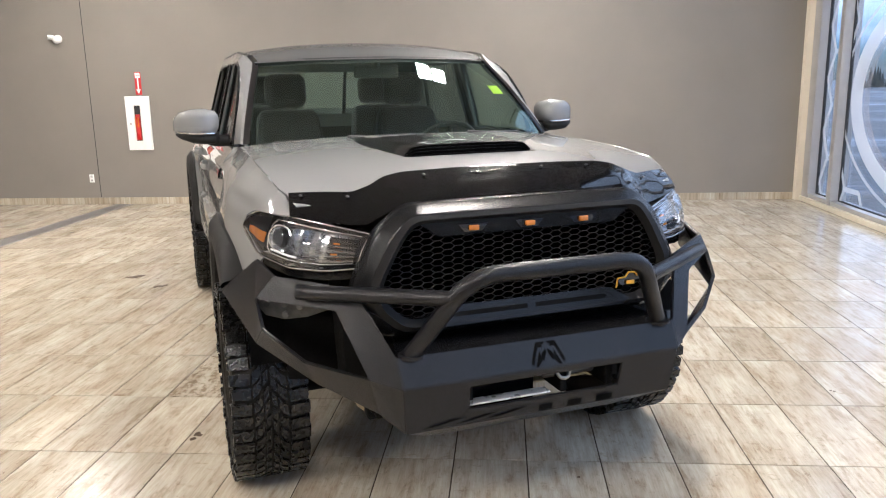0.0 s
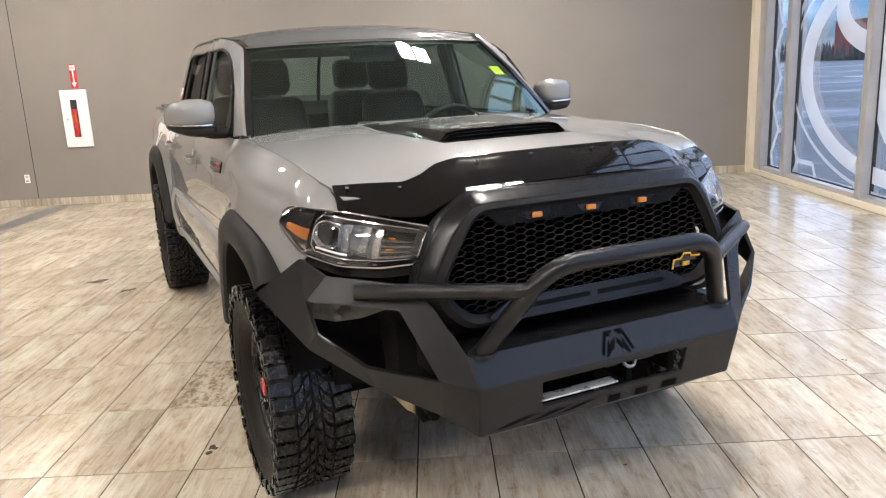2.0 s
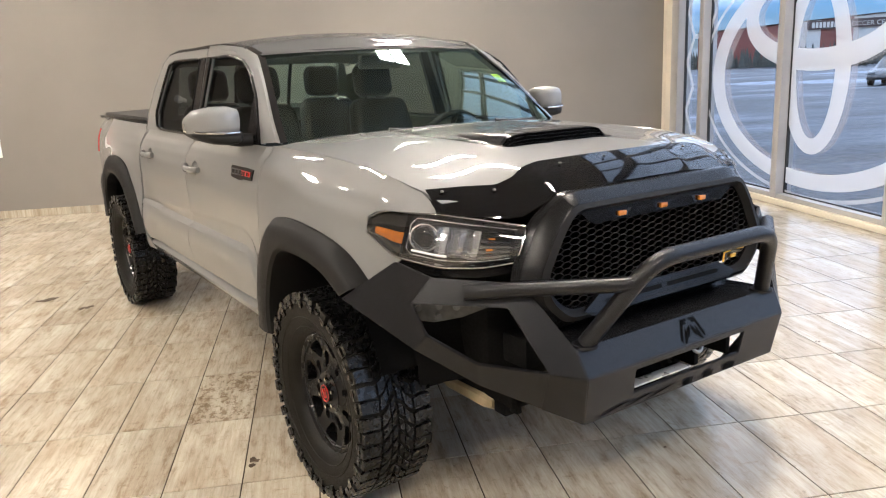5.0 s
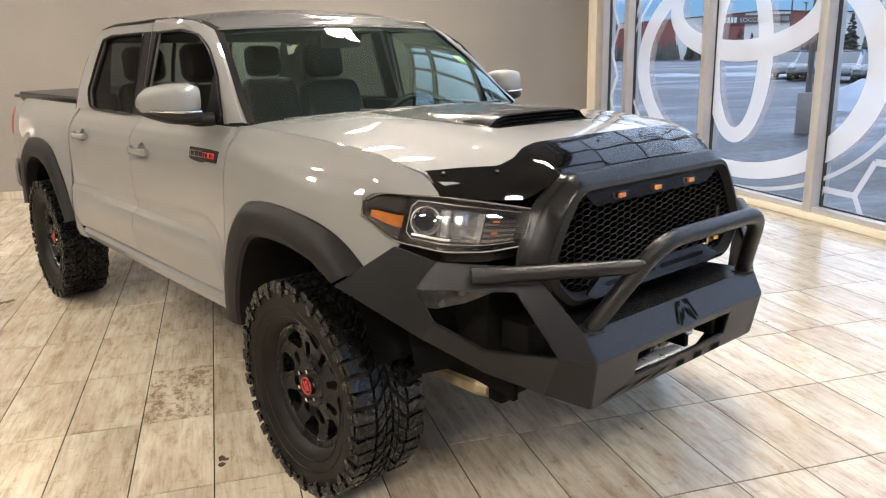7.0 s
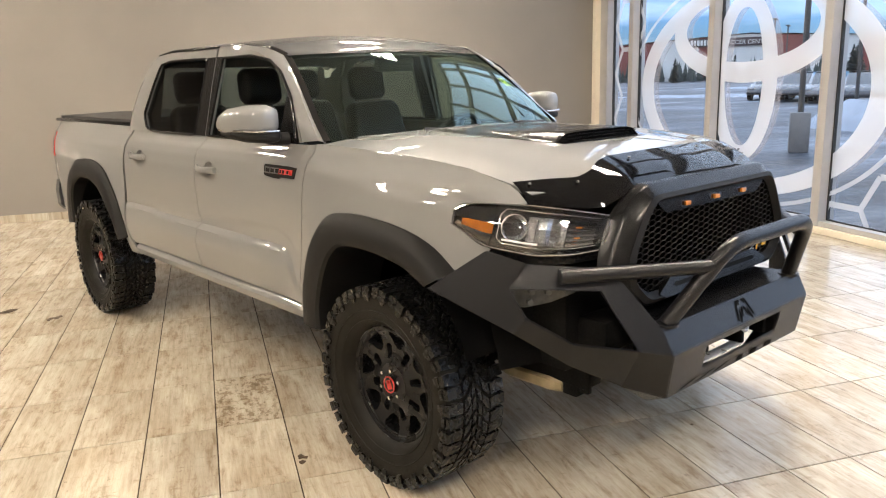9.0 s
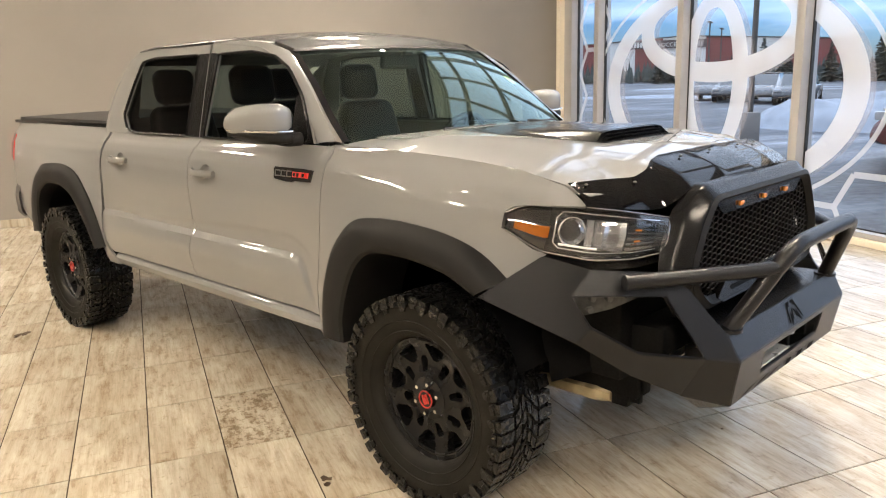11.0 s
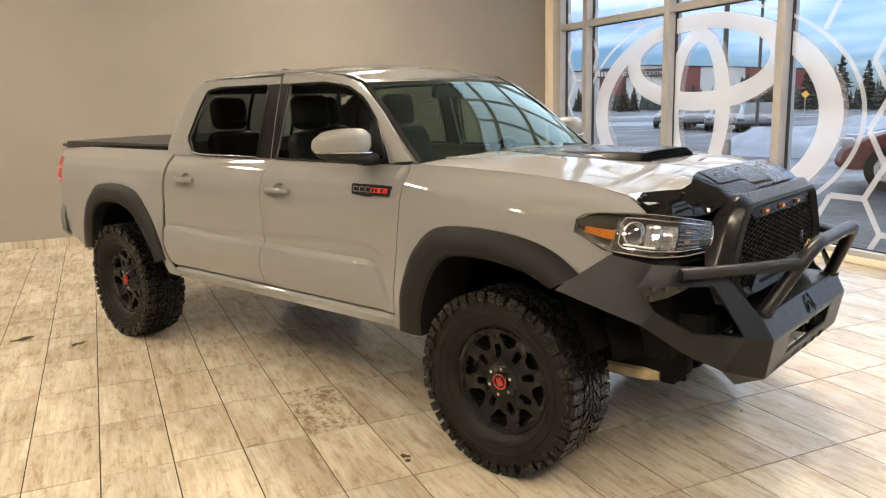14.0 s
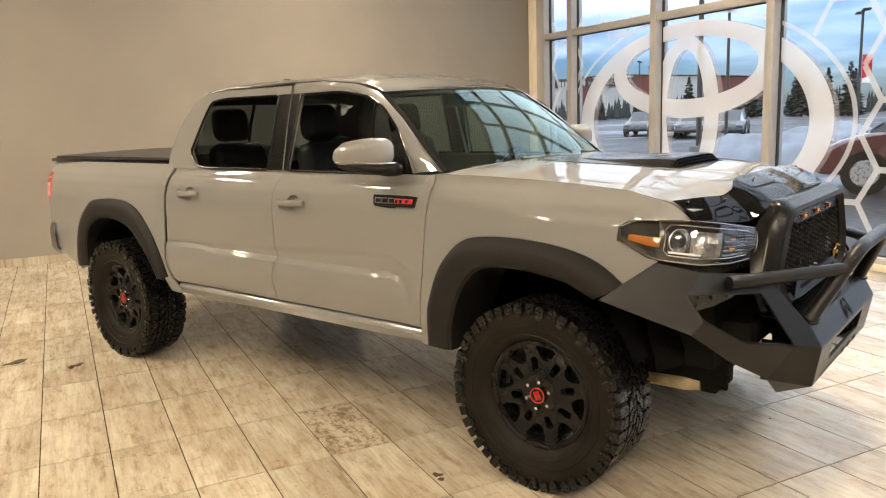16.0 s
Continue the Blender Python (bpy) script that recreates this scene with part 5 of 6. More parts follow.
# cab back panel with rear window
bm = bmesh.new()
loft(bm, [[Vector((x, 2.715, 0.75)) for x in (-0.80, -0.55, 0.55, 0.80)], [Vector((x, 2.725, 1.30)) for x in (-0.77, -0.55, 0.55, 0.77)]], False)
bmesh.ops.solidify(bm, geom=bm.faces[:], thickness=0.01)
part("cab_back", bm, PAINT, truck)
bm = bmesh.new()
def rear_frame(x, z):
    return (x, 2.725 - 0.30 * (z - 1.30) - 0.25 * max(0, z - 1.55), z)
for ol in ([(-0.70, 1.30), (-0.58, 1.30), (-0.56, 1.63), (-0.60, 1.63)], [(0.70, 1.30), (0.58, 1.30), (0.56, 1.63), (0.60, 1.63)], [(-0.60, 1.63), (0.60, 1.63), (0.56, 1.70), (-0.56, 1.70)], [(-0.58, 1.30), (0.58, 1.30), (0.58, 1.33), (-0.58, 1.33)]):
    sheet(bm, ol, rear_frame, 0.1, 0.01)
part("cab_back_frame", bm, PAINT, truck)
bm = bmesh.new()
sheet(bm, [(-0.58, 1.33), (0.58, 1.33), (0.56, 1.63), (-0.56, 1.63)], lambda x, z: (x, rear_frame(x, z)[1] - 0.005, z), 0.3, 0)
rw = part("rear_window", bm, SIDEGLASS, truck)
rw.visible_shadow = False
for x in (-0.19, 0.19):
    bm = bmesh.new()
    sheet(bm, [(x - 0.012, 1.33), (x + 0.012, 1.33), (x + 0.012, 1.63), (x - 0.012, 1.63)], lambda a, z: (a, rear_frame(a, z)[1] - 0.012, z), 0.3, 0.006)
    part("window_bar", bm, GASKET, rw)

# windshield
bm = bmesh.new()
rows = []
for i in range(13):
    f = i / 12
    row = []
    for k in range(25):
        g = -1 + 2 * k / 24
        w = 0.735 + (0.618 - 0.735) * f
        y = (0.562 - 0.140 * (1 - g * g)) * (1 - f) + (1.045 - 0.125 * (1 - g * g)) * f - 0.02 * math.sin(math.pi * f) * (1 - g * g)
        z = (1.268 + 0.016 * (1 - g * g)) * (1 - f) + (1.650 + 0.015 * (1 - g * g)) * f + 0.012 * math.sin(math.pi * f)
        row.append(Vector((w * g, y - 0.006 * math.sin(math.pi * f), z)))
    rows.append(row)
loft(bm, rows, False)
shield = part("windshield", bm, SHIELD, truck, "tinted windshield with ceiling reflections", 60)
shield.visible_shadow = False
bm = bmesh.new()
fr = [p.lerp(q, 0.30) for p, q in zip(rows[11], rows[12])]
loft(bm, [[p + Vector((0, 0.003, -0.003)) for p in r] for r in (fr, rows[12])], False)
part("shade_band", bm, GASKET, shield)
bm = bmesh.new()
loft(bm, [[p + Vector((0, -0.006, 0.001)) for p in rows[12]], [p + Vector((0, 0.008, 0.007)) for p in rows[12]]], False)
bmesh.ops.solidify(bm, geom=bm.faces[:], thickness=0.004)
part("header_moulding", bm, GASKET, shield)
bm = bmesh.new()
c = rows[6][22].lerp(rows[7][22], 0.7).lerp(rows[6][23].lerp(rows[7][23], 0.7), 0.33) + Vector((0, 0.003, -0.004))
dx, dz = (rows[7][23] - rows[7][22]).normalized(), (rows[8][22] - rows[7][22]).normalized()
bm.faces.new([bm.verts.new(c + dx * a * 0.034 + dz * b * 0.036) for a, b in ((-1, -1), (1, -1), (1, 1), (-1, 1))])
bmesh.ops.solidify(bm, geom=bm.faces[:], thickness=0.0005)
part("sticker", bm, STICKER, shield, "fluorescent yellow paper sticker", 0)
# cowl and wipers
bm = bmesh.new()
lowrow = rows[0]
loft(bm, [[Vector((p.x, p.y + 0.01, p.z - 0.012)) for p in lowrow], [Vector((p.x * 1.02, p.y - 0.05, p.z - 0.005)) for p in lowrow], [Vector((p.x * 1.03, p.y - 0.11, p.z - 0.03)) for p in lowrow]], False)
part("cowl", bm, SATIN, truck)
for x0, x1 in ((-0.62, 0.02), (-0.02, 0.58)):
    bm = bmesh.new()
    pts = []
    for k in range(9):
        x = x0 + (x1 - x0) * k / 8
        g = x / 0.73
        pts.append(Vector((x, 0.553 - 0.130 * (1 - g * g) - 0.010 + 0.008 * k / 8, 1.279 + 0.016 * (1 - g * g) + 0.006 * k / 8)))
    tube(bm, pts, 0.006, 8)
    tube(bm, [Vector((x1 - 0.05, 0.41, 1.284)), pts[4] + Vector((0, 0, 0.010))], 0.006, 8)
    part("wiper", bm, GASKET, truck)


# mirrors, handles, badges
def mirror(s):
    fd = front_doors[SIDES.index(s)]
    bm = bmesh.new()
    rings = []
    for f, y0, y1, z0, z1 in ((0.0, 0.80, 0.88, 1.345, 1.405), (0.08, 0.76, 0.90, 1.318, 1.424), (0.3, 0.735, 0.915, 1.303, 1.436), (0.6, 0.745, 0.935, 1.303, 1.434), (0.85, 0.80, 0.96, 1.312, 1.42), (0.97, 0.86, 0.968, 1.322, 1.392), (1.0, 0.90, 0.965, 1.335, 1.37)):
        x = 0.832 + 0.205 * f
        ring = []
        for k in range(24):
            a = 2 * math.pi * k / 24
            c, d = math.cos(a), math.sin(a)
            e = 2 / 3.2
            ring.append(Vector((s * x, (y0 + y1) / 2 + (y1 - y0) / 2 * math.copysign(abs(c) ** e, c), (z0 + z1) / 2 + (z1 - z0) / 2 * math.copysign(abs(d) ** e, d))))
        rings.append(ring)
    loft(bm, rings, True, True)
    body = part("mirror", bm, PAINT, fd, "painted door mirror with black base", 60)
    bm = bmesh.new()
    low = []
    for f, y0, y1, z0, z1 in ((0.02, 0.77, 0.89, 1.283, 1.325), (0.12, 0.742, 0.905, 1.272, 1.325), (0.35, 0.728, 0.915, 1.270, 1.325), (0.6, 0.742, 0.93, 1.276, 1.325), (0.85, 0.80, 0.945, 1.295, 1.325), (0.96, 0.85, 0.95, 1.31, 1.325)):
        low.append([Vector((s * (0.832 + 0.205 * f), (y0 + y1) / 2 + (y1 - y0) / 2 * math.copysign(abs(math.cos(a)) ** 0.6, math.cos(a)), (z0 + z1) / 2 + (z1 - z0) / 2 * math.copysign(abs(math.sin(a)) ** 0.6, math.sin(a)))) for a in (2 * math.pi * k / 24 for k in range(24))])
    loft(bm, low, True, True)
    part("mirror_lower", bm, TRIM, body)
    bm = bmesh.new()
    tube(bm, rounded([(s * 0.79, 0.79, 1.285), (s * 0.86, 0.80, 1.285), (s * 0.92, 0.85, 1.31)], 0.04), 0.028, 12)
    part("mirror_arm", bm, TRIM, body)
    bm = bmesh.new()
    tube(bm, [(s * 1.035, 0.945, 1.334), (s * 1.008, 0.797, 1.329), (s * 0.955, 0.738, 1.325), (s * 0.905, 0.728, 1.323), (s * 0.86, 0.742, 1.322)], 0.0055, 8)
    part("signal_lens", bm, CHROME, body, "clear signal strip")
    bm = bmesh.new()
    box(bm, (min(s * 0.87, s * 1.0), 0.925, 1.325), (max(s * 0.87, s * 1.0), 0.944, 1.405), 0.002)
    part("mirror_glass", bm, CHROME, body)


def handle(door, s, yc, z):
    x = side_x(yc, z)
    bm = bmesh.new()
    rings = []
    for f in range(13):
        g = -1 + f / 6
        y = yc + 0.098 * g
        out = side_x(y, z) + 0.010 + 0.026 * (1 - abs(g) ** 4)
        h = 0.016 + 0.006 * (g > 0.55)
        rings.append([Vector((s * (out + 0.011 * math.cos(a)), y, z + h * math.sin(a))) for a in (2 * math.pi * k / 12 for k in range(12))])
    loft(bm, rings, True, True)
    bar = part("door_handle", bm, PAINT, door)
    oval = lambda f: [(yc - 0.01 + 0.048 * f * math.cos(a), z + 0.003 + 0.034 * f * math.sin(a)) for a in (2 * math.pi * k / 28 for k in range(28))]
    cut = bmesh.new()
    cut.from_mesh(door.data)
    near = lambda v: ((v.co.y - yc + 0.01) / 0.048) ** 2 + ((v.co.z - z - 0.003) / 0.034) ** 2 < 1.0
    bmesh.ops.delete(cut, geom=[f for f in cut.faces if any(near(v) for v in f.verts)], context="FACES")
    cut.to_mesh(door.data)
    cut.free()
    bm = bmesh.new()
    loft(bm, [[Vector((s * (side_x(a, b) + d), a, b)) for a, b in oval(f)] for f, d in ((1.95, 0.0006), (1.5, 0.0016), (1.04, 0.0016), (1.0, 0.0), (0.9, -0.012), (0.6, -0.021), (0.1, -0.023))], True)
    part("handle_cup", bm, PAINT, bar)


for s in SIDES:
    mirror(s)
    fd, rd = front_doors[SIDES.index(s)], rear_doors[SIDES.index(s)]
    handle(fd, s, 1.475, 1.110)
    handle(rd, s, 2.40, 1.124)
    on = lambda y, z, d: (s * (side_x(y, z) + d), y, z)
    bm = bmesh.new()
    sheet(bm, [(0.642, 1.124), (0.632, 1.171), (0.70, 1.174), (0.893, 1.173), (0.897, 1.165), (0.892, 1.130), (0.884, 1.124), (0.80, 1.117), (0.76, 1.117), (0.75, 1.123)], lambda y, z: on(y, z, 0.008), 0.05, 0.007)
    plate = part("door_badge", bm, GLOSS, fd, "long black badge with plain silver and red bars")
    bm = bmesh.new()
    for a, b in ((0.848, 0.884), (0.808, 0.842), (0.768, 0.802)):
        for z0, z1 in ((1.158, 1.163), (1.136, 1.141)):
            sheet(bm, [(a, z0), (a, z1), (b, z1), (b, z0)], lambda y, z: on(y, z, 0.0105), 0.05, 0.002)
        sheet(bm, [(b - 0.006, 1.141), (b - 0.006, 1.158), (b, 1.158), (b, 1.141)], lambda y, z: on(y, z, 0.0105), 0.05, 0.002)
    part("silver_bar", bm, CAST, plate)
    bm = bmesh.new()
    sheet(bm, [(0.655, 1.138), (0.651, 1.160), (0.762, 1.160), (0.762, 1.138)], lambda y, z: on(y, z, 0.0095), 0.05, 0.001)
    part("red_bar", bm, RED, plate)
    for a in (0.682, 0.718, 0.742):
        bm = bmesh.new()
        sheet(bm, [(a, 1.141), (a - 0.001, 1.156), (a + 0.014, 1.156), (a + 0.014, 1.141)], lambda y, z: on(y, z, 0.0108), 0.05, 0.001)
        part("dark_bar", bm, GLOSS, plate)
    # bed decal bar, tail light
    bm = bmesh.new()
    tail = [(4.255, 1.205), (4.325, 1.21), (4.336, 1.04), (4.285, 1.02), (4.265, 1.06)]
    sheet(bm, tail, lambda y, z: on(y, z, 0.006), 0.05, 0.012)
    part("tail_light", bm, REDLENS, truck, "red tail light")

# bed: tailgate, bumper, cover
bm = bmesh.new()
box(bm, (-0.74, 4.285, 0.74), (0.74, 4.345, 1.28), 0.02)
part("tailgate", bm, PAINT, truck)
bm = bmesh.new()
PLAN = [(0.832, 4.255), (0.838, 4.31), (0.825, 4.355), (0.78, 4.385), (0.6, 4.41), (0.0, 4.42)]
PLAN = [(-x, y) for x, y in PLAN] + [(x, y) for x, y in reversed(PLAN[:-1])]
loft(bm, [[Vector((x * f, y - d, z)) for x, y in PLAN] for z, f, d in ((0.60, 0.97, 0.03), (0.64, 1.0, 0.0), (0.76, 1.005, 0.0), (0.83, 0.99, 0.015), (0.845, 0.96, 0.05))], False)
bmesh.ops.solidify(bm, geom=bm.faces[:], thickness=0.012)
part("rear_bumper", bm, PAINT, truck)
bm = bmesh.new()
sheet(bm, [(-0.745, 2.745), (0.745, 2.745), (0.725, 4.325), (-0.725, 4.325)], lambda x, y: (x, y, 1.322 + 0.012 * (1 - (x / 0.745) ** 2)), 0.12, 0.018)
cover = part("bed_cover", bm, COVER, truck, "black vinyl bed cover")
for s in SIDES:
    bm = bmesh.new()
    box(bm, (min(s * 0.70, s * 0.77), 2.74, 1.285), (max(s * 0.70, s * 0.77), 4.31, 1.307), 0.004)
    part("cover_rail", bm, SATIN, cover)


# interior
def seat(x, y, base=True):
    bm = bmesh.new()
    box(bm, (x - 0.25, y - 0.27, 0.80), (x + 0.25, y + 0.25, 0.93), 0.05, 3)
    part("seat_cushion", bm, LEATHER, truck)
    bm = bmesh.new()
    box(bm, (-0.235, -0.06, 0), (0.235, 0.07, 0.53), 0.06, 4)
    for v in bm.verts:
        f = v.co.z / 0.53
        v.co.x *= 1.0 - 0.26 * f * f
        v.co.y -= 0.025 * (abs(v.co.x) / 0.235) ** 2 * (1 if v.co.y < 0 else 0)
    bm.transform(pose(x, y + 0.20, 0.88, -14))
    part("seat_back", bm, LEATHER, truck, "black leather seat back")
    bm = bmesh.new()
    box(bm, (-0.128, -0.055, 0), (0.128, 0.055, 0.205), 0.052, 4)
    for v in bm.verts:
        v.co.x *= 1.0 - 0.16 * abs(v.co.z / 0.205 - 0.45) ** 1.5
    bm.transform(pose(x, y + 0.345, 1.405, -8))
    tube(bm, [(x - 0.06, y + 0.34, 1.36), (x - 0.06, y + 0.35, 1.46)], 0.007, 8)
    tube(bm, [(x + 0.06, y + 0.34, 1.36), (x + 0.06, y + 0.35, 1.46)], 0.007, 8)
    part("headrest", bm, LEATHER, truck, "black leather headrest")


seat(-0.37, 1.42)
seat(0.37, 1.42)
seat(-0.40, 2.22)
seat(0.40, 2.22)
bm = bmesh.new()
box(bm, (-0.70, 2.0, 0.80), (0.70, 2.45, 0.92), 0.04, 3)
part("rear_bench", bm, LEATHER, truck)
bm = bmesh.new()
dash = [(0.50, 1.245), (0.62, 1.262), (0.80, 1.235), (0.88, 1.17), (0.86, 1.0), (0.80, 0.80), (0.60, 0.75)]
loft(bm, [[Vector((x, a, b)) for a, b in dash] for x in (-0.76, -0.4, 0.0, 0.4, 0.76)], False)
box(bm, (0.20, 0.66, 1.20), (0.56, 0.84, 1.275), 0.03, 3)
part("dashboard", bm, CABIN, truck, "dark moulded dashboard")
bm = bmesh.new()
wheel_c = Vector((0.37, 0.98, 1.16))
tilt = Matrix.Rotation(radians(-62), 4, "X")
tube(bm, [wheel_c + tilt @ Vector((0.185 * math.cos(a), 0.185 * math.sin(a), 0)) for a in (2 * math.pi * k / 40 for k in range(41))], 0.015, 10, False)
for a in (0, 180, 270):
    d = tilt @ Vector((math.cos(radians(a)), math.sin(radians(a)), 0))
    tube(bm, [wheel_c, wheel_c + d * 0.18], 0.016, 8)
bmesh.ops.create_uvsphere(bm, u_segments=16, v_segments=10, radius=0.06, matrix=Matrix.Translation(wheel_c))
part("steering_wheel", bm, LEATHER, truck, "black leather steering wheel")
bm = bmesh.new()
box(bm, (-0.12, -0.02, -0.035), (0.12, 0.02, 0.035), 0.015, 3, pose(0.0, 1.02, 1.60, 12))
tube(bm, [(0, 1.0, 1.62), (0, 0.985, 1.67)], 0.014, 8)
part("rear_view_mirror", bm, CABIN, truck)
for s in SIDES:
    bm = bmesh.new()
    sheet(bm, [(0.66, 0.62), (0.64, 1.25), (2.60, 1.25), (2.58, 0.62)], lambda y, z: (s * (0.80 - 0.03 * (z > 1.2)), y, z), 0.3, 0.01)
    part("door_lining", bm, CABIN, truck)


# wheels
TYRE_R = 0.386


def bmesh_rim():
    bm = bmesh.new()
    O = (0, 0, 0)
    revolve(bm, [(0.208, 0.02), (0.216, 0.0), (0.226, -0.006), (0.234, 0.0), (0.232, 0.016), (0.210, 0.03), (0.20, 0.08), (0.19, 0.21), (0.21, 0.235)], O, 1, 64)
    cyl(bm, (0.06, 0, 0), (0.004, 0, 0), 0.088, 0.078, 36)
    return bm


def wheel_face():
    """Dished face with eight large outer windows and eight small ones between them."""
    bm = bmesh.new()
    n = 256
    radii = [0.07 + 0.146 * k / 44 for k in range(45)]
    dish = lambda r: 0.004 + 0.020 * math.sin(math.pi * min(1, (r - 0.07) / 0.146)) if r < 0.207 else 0.002
    rows = [[bm.verts.new((dish(r), r * math.cos(2 * math.pi * k / n), r * math.sin(2 * math.pi * k / n))) for k in range(n)] for r in radii]
    step = 360 / 8
    for i in range(len(radii) - 1):
        r = (radii[i] + radii[i + 1]) / 2
        for k in range(n):
            a = 360 * (k + 0.5) / n
            big = abs((a + step / 2) % step - step / 2)
            small = abs(a % step - step / 2)
            g = (r - 0.140) / 0.063
            corner = 3.5 * max(0, abs(2 * g - 1) - 0.6) / 0.4
            if 0 < g < 1 and big < 7.5 + 8.0 * g - corner:
                continue
            h = (r - 0.095) / 0.058
            if 0 < h < 1 and small < 7.6 - 1.2 * h - 2.5 * max(0, abs(2 * h - 1) - 0.7) / 0.3:
                continue
            bm.faces.new((rows[i][k], rows[i][(k + 1) % n], rows[i + 1][(k + 1) % n], rows[i + 1][k]))
    bmesh.ops.delete(bm, geom=[v for v in bm.verts if not v.link_faces], context="VERTS")
    rim = [e for e in bm.edges if e.is_boundary]
    made = bmesh.ops.extrude_edge_only(bm, edges=rim)
    for v in made["geom"]:
        if isinstance(v, bmesh.types.BMVert):
            v.co.x += 0.035
    bmesh.ops.recalc_face_normals(bm, faces=bm.faces[:])
    return bm


def make_wheel():
    w = part("wheel", bmesh_rim(), RIM, truck, "satin black alloy wheel with red centre cap", 30)
    part("wheel_face", wheel_face(), RIM, w)
    bm = bmesh.new()
    cyl(bm, (0.006, 0, 0), (-0.012, 0, 0), 0.036, 0.033, 28)
    part("centre_cap", bm, RIM, w)
    bm = bmesh.new()
    tube(bm, [Vector((-0.012, 0.031 * math.cos(a), 0.031 * math.sin(a))) for a in (2 * math.pi * k / 28 for k in range(29))], 0.003, 8, False)
    for a in (-0.010, 0.0, 0.010):
        box(bm, (-0.0145, -0.018, a - 0.003), (-0.0115, 0.018, a + 0.003), m=Matrix.Rotation(radians(60), 4, "X"))
    part("cap_ring", bm, RED, w, "red ring and bars on the cap")
    for k in range(6):
        a = 2 * math.pi * (k + 0.5) / 6
        bm = bmesh.new()
        c = Vector((0.004, 0.057 * math.cos(a), 0.057 * math.sin(a)))
        cyl(bm, c, c + Vector((-0.016, 0, 0)), 0.0085, 0.0075, 6)
        part("lug_nut", bm, CHROME, w)
    bm = bmesh.new()
    revolve(bm, [(0.13, 0.075), (0.19, 0.075)], (0, 0, 0), 1, 40)
    cyl(bm, (0.075, 0, 0), (0.10, 0, 0), 0.15, segs=40)
    part("brake_disc", bm, DARK, w)
    # tyre carcass: x 0 is the rim face, tread centre lies inboard
    C = 0.085
    prof = [(0.229, C - 0.086), (0.236, C - 0.100), (0.252, C - 0.114), (0.285, C - 0.130), (0.315, C - 0.138), (0.345, C - 0.137), (0.368, C - 0.131), (0.377, C - 0.108), (0.379, C - 0.05), (0.380, C), (0.379, C + 0.05),
            (0.377, C + 0.108), (0.368, C + 0.131), (0.345, C + 0.137), (0.315, C + 0.139), (0.28, C + 0.134), (0.24, C + 0.118), (0.214, C + 0.10)]
    bm = bmesh.new()
    revolve(bm, prof, (0, 0, 0), 1, 72)
    for r in (0.262, 0.300):
        revolve(bm, [(r - 0.002, C - 0.1275 if r < 0.28 else C - 0.1365), (r, C - 0.1305 if r < 0.28 else C - 0.1395), (r + 0.002, C - 0.1285 if r < 0.28 else C - 0.1375)], (0, 0, 0), 1, 72)
    def narrow(bm):
        for v in bm.verts:
            v.co.x = -0.064 + (v.co.x + 0.064) * 0.94

    narrow(bm)
    tyre = part("tyre", bm, RUBBER, w, "muddy-black off-road tyre")
    bm = bmesh.new()

    def block(pts, r0, r1):
        lo = [Vector((x, r0 * math.cos(a), r0 * math.sin(a))) for x, a in pts]
        cx, ca = sum(p[0] for p in pts) / len(pts), sum(p[1] for p in pts) / len(pts)
        hi = [Vector((x + (cx - x) * 0.1, r1 * math.cos(a + (ca - a) * 0.1), r1 * math.sin(a + (ca - a) * 0.1))) for x, a in pts]
        loft(bm, [lo, hi], True)
        bm.faces.new(hi_verts(len(pts)))

    def hi_verts(n):
        bm.verts.ensure_lookup_table()
        return bm.verts[len(bm.verts) - n:len(bm.verts)]

    N = 46
    luck = random.Random(5)
    for k in range(N):
        a = 2 * math.pi * k / N
        st = 2 * math.pi / N
        for s in SIDES:
            q = a + (st / 2 if s > 0 else 0) + st * luck.uniform(-0.05, 0.05)
            long = k % 2
            # shoulder lug, wrapped over the sidewall
            tip = 0.149 if long else 0.143
            block([(C + s * 0.066, q + st * 0.10), (C + s * 0.100, q + st * 0.02), (C + s * tip, q + st * 0.03), (C + s * tip, q + st * 0.82), (C + s * 0.104, q + st * 0.88), (C + s * 0.070, q + st * 0.94)], 0.350, TYRE_R + luck.uniform(0.003, 0.006))
            side_in, side_out = C + s * 0.132, C + s * (0.150 if long else 0.146)
            r_in, r_out = (0.334 if long else 0.350), 0.368
            pts = [(r_in, q + st * 0.14), (r_in, q + st * 0.58), (r_out, q + st * 0.76), (r_out, q + st * 0.06)]
            lo = [Vector((side_in, r * math.cos(t), r * math.sin(t))) for r, t in pts]
            hi = [Vector((side_out - s * (0.006 if r < 0.34 else 0), r * math.cos(t), r * math.sin(t))) for r, t in pts]
            loft(bm, [lo, hi], True)
            bm.faces.new(hi_verts(4))
            # swept middle lug with a kinked edge, and a small centre lug
            block([(C + s * 0.026, q - st * 0.62), (C + s * 0.040, q - st * 0.22), (C + s * 0.062, q + st * 0.06), (C + s * 0.065, q + st * 0.88), (C + s * 0.044, q + st * 0.64), (C + s * 0.030, q + st * 0.22)], 0.372, TYRE_R + luck.uniform(0.004, 0.007))
            block([(C + s * 0.003, q - st * 1.0), (C + s * 0.022, q - st * 0.72), (C + s * 0.026, q + st * 0.12), (C + s * 0.006, q - st * 0.16)], 0.372, TYRE_R + 0.006)
    narrow(bm)
    part("tread", bm, TREAD, tyre, "chunky wet tread blocks", 25)
    return w


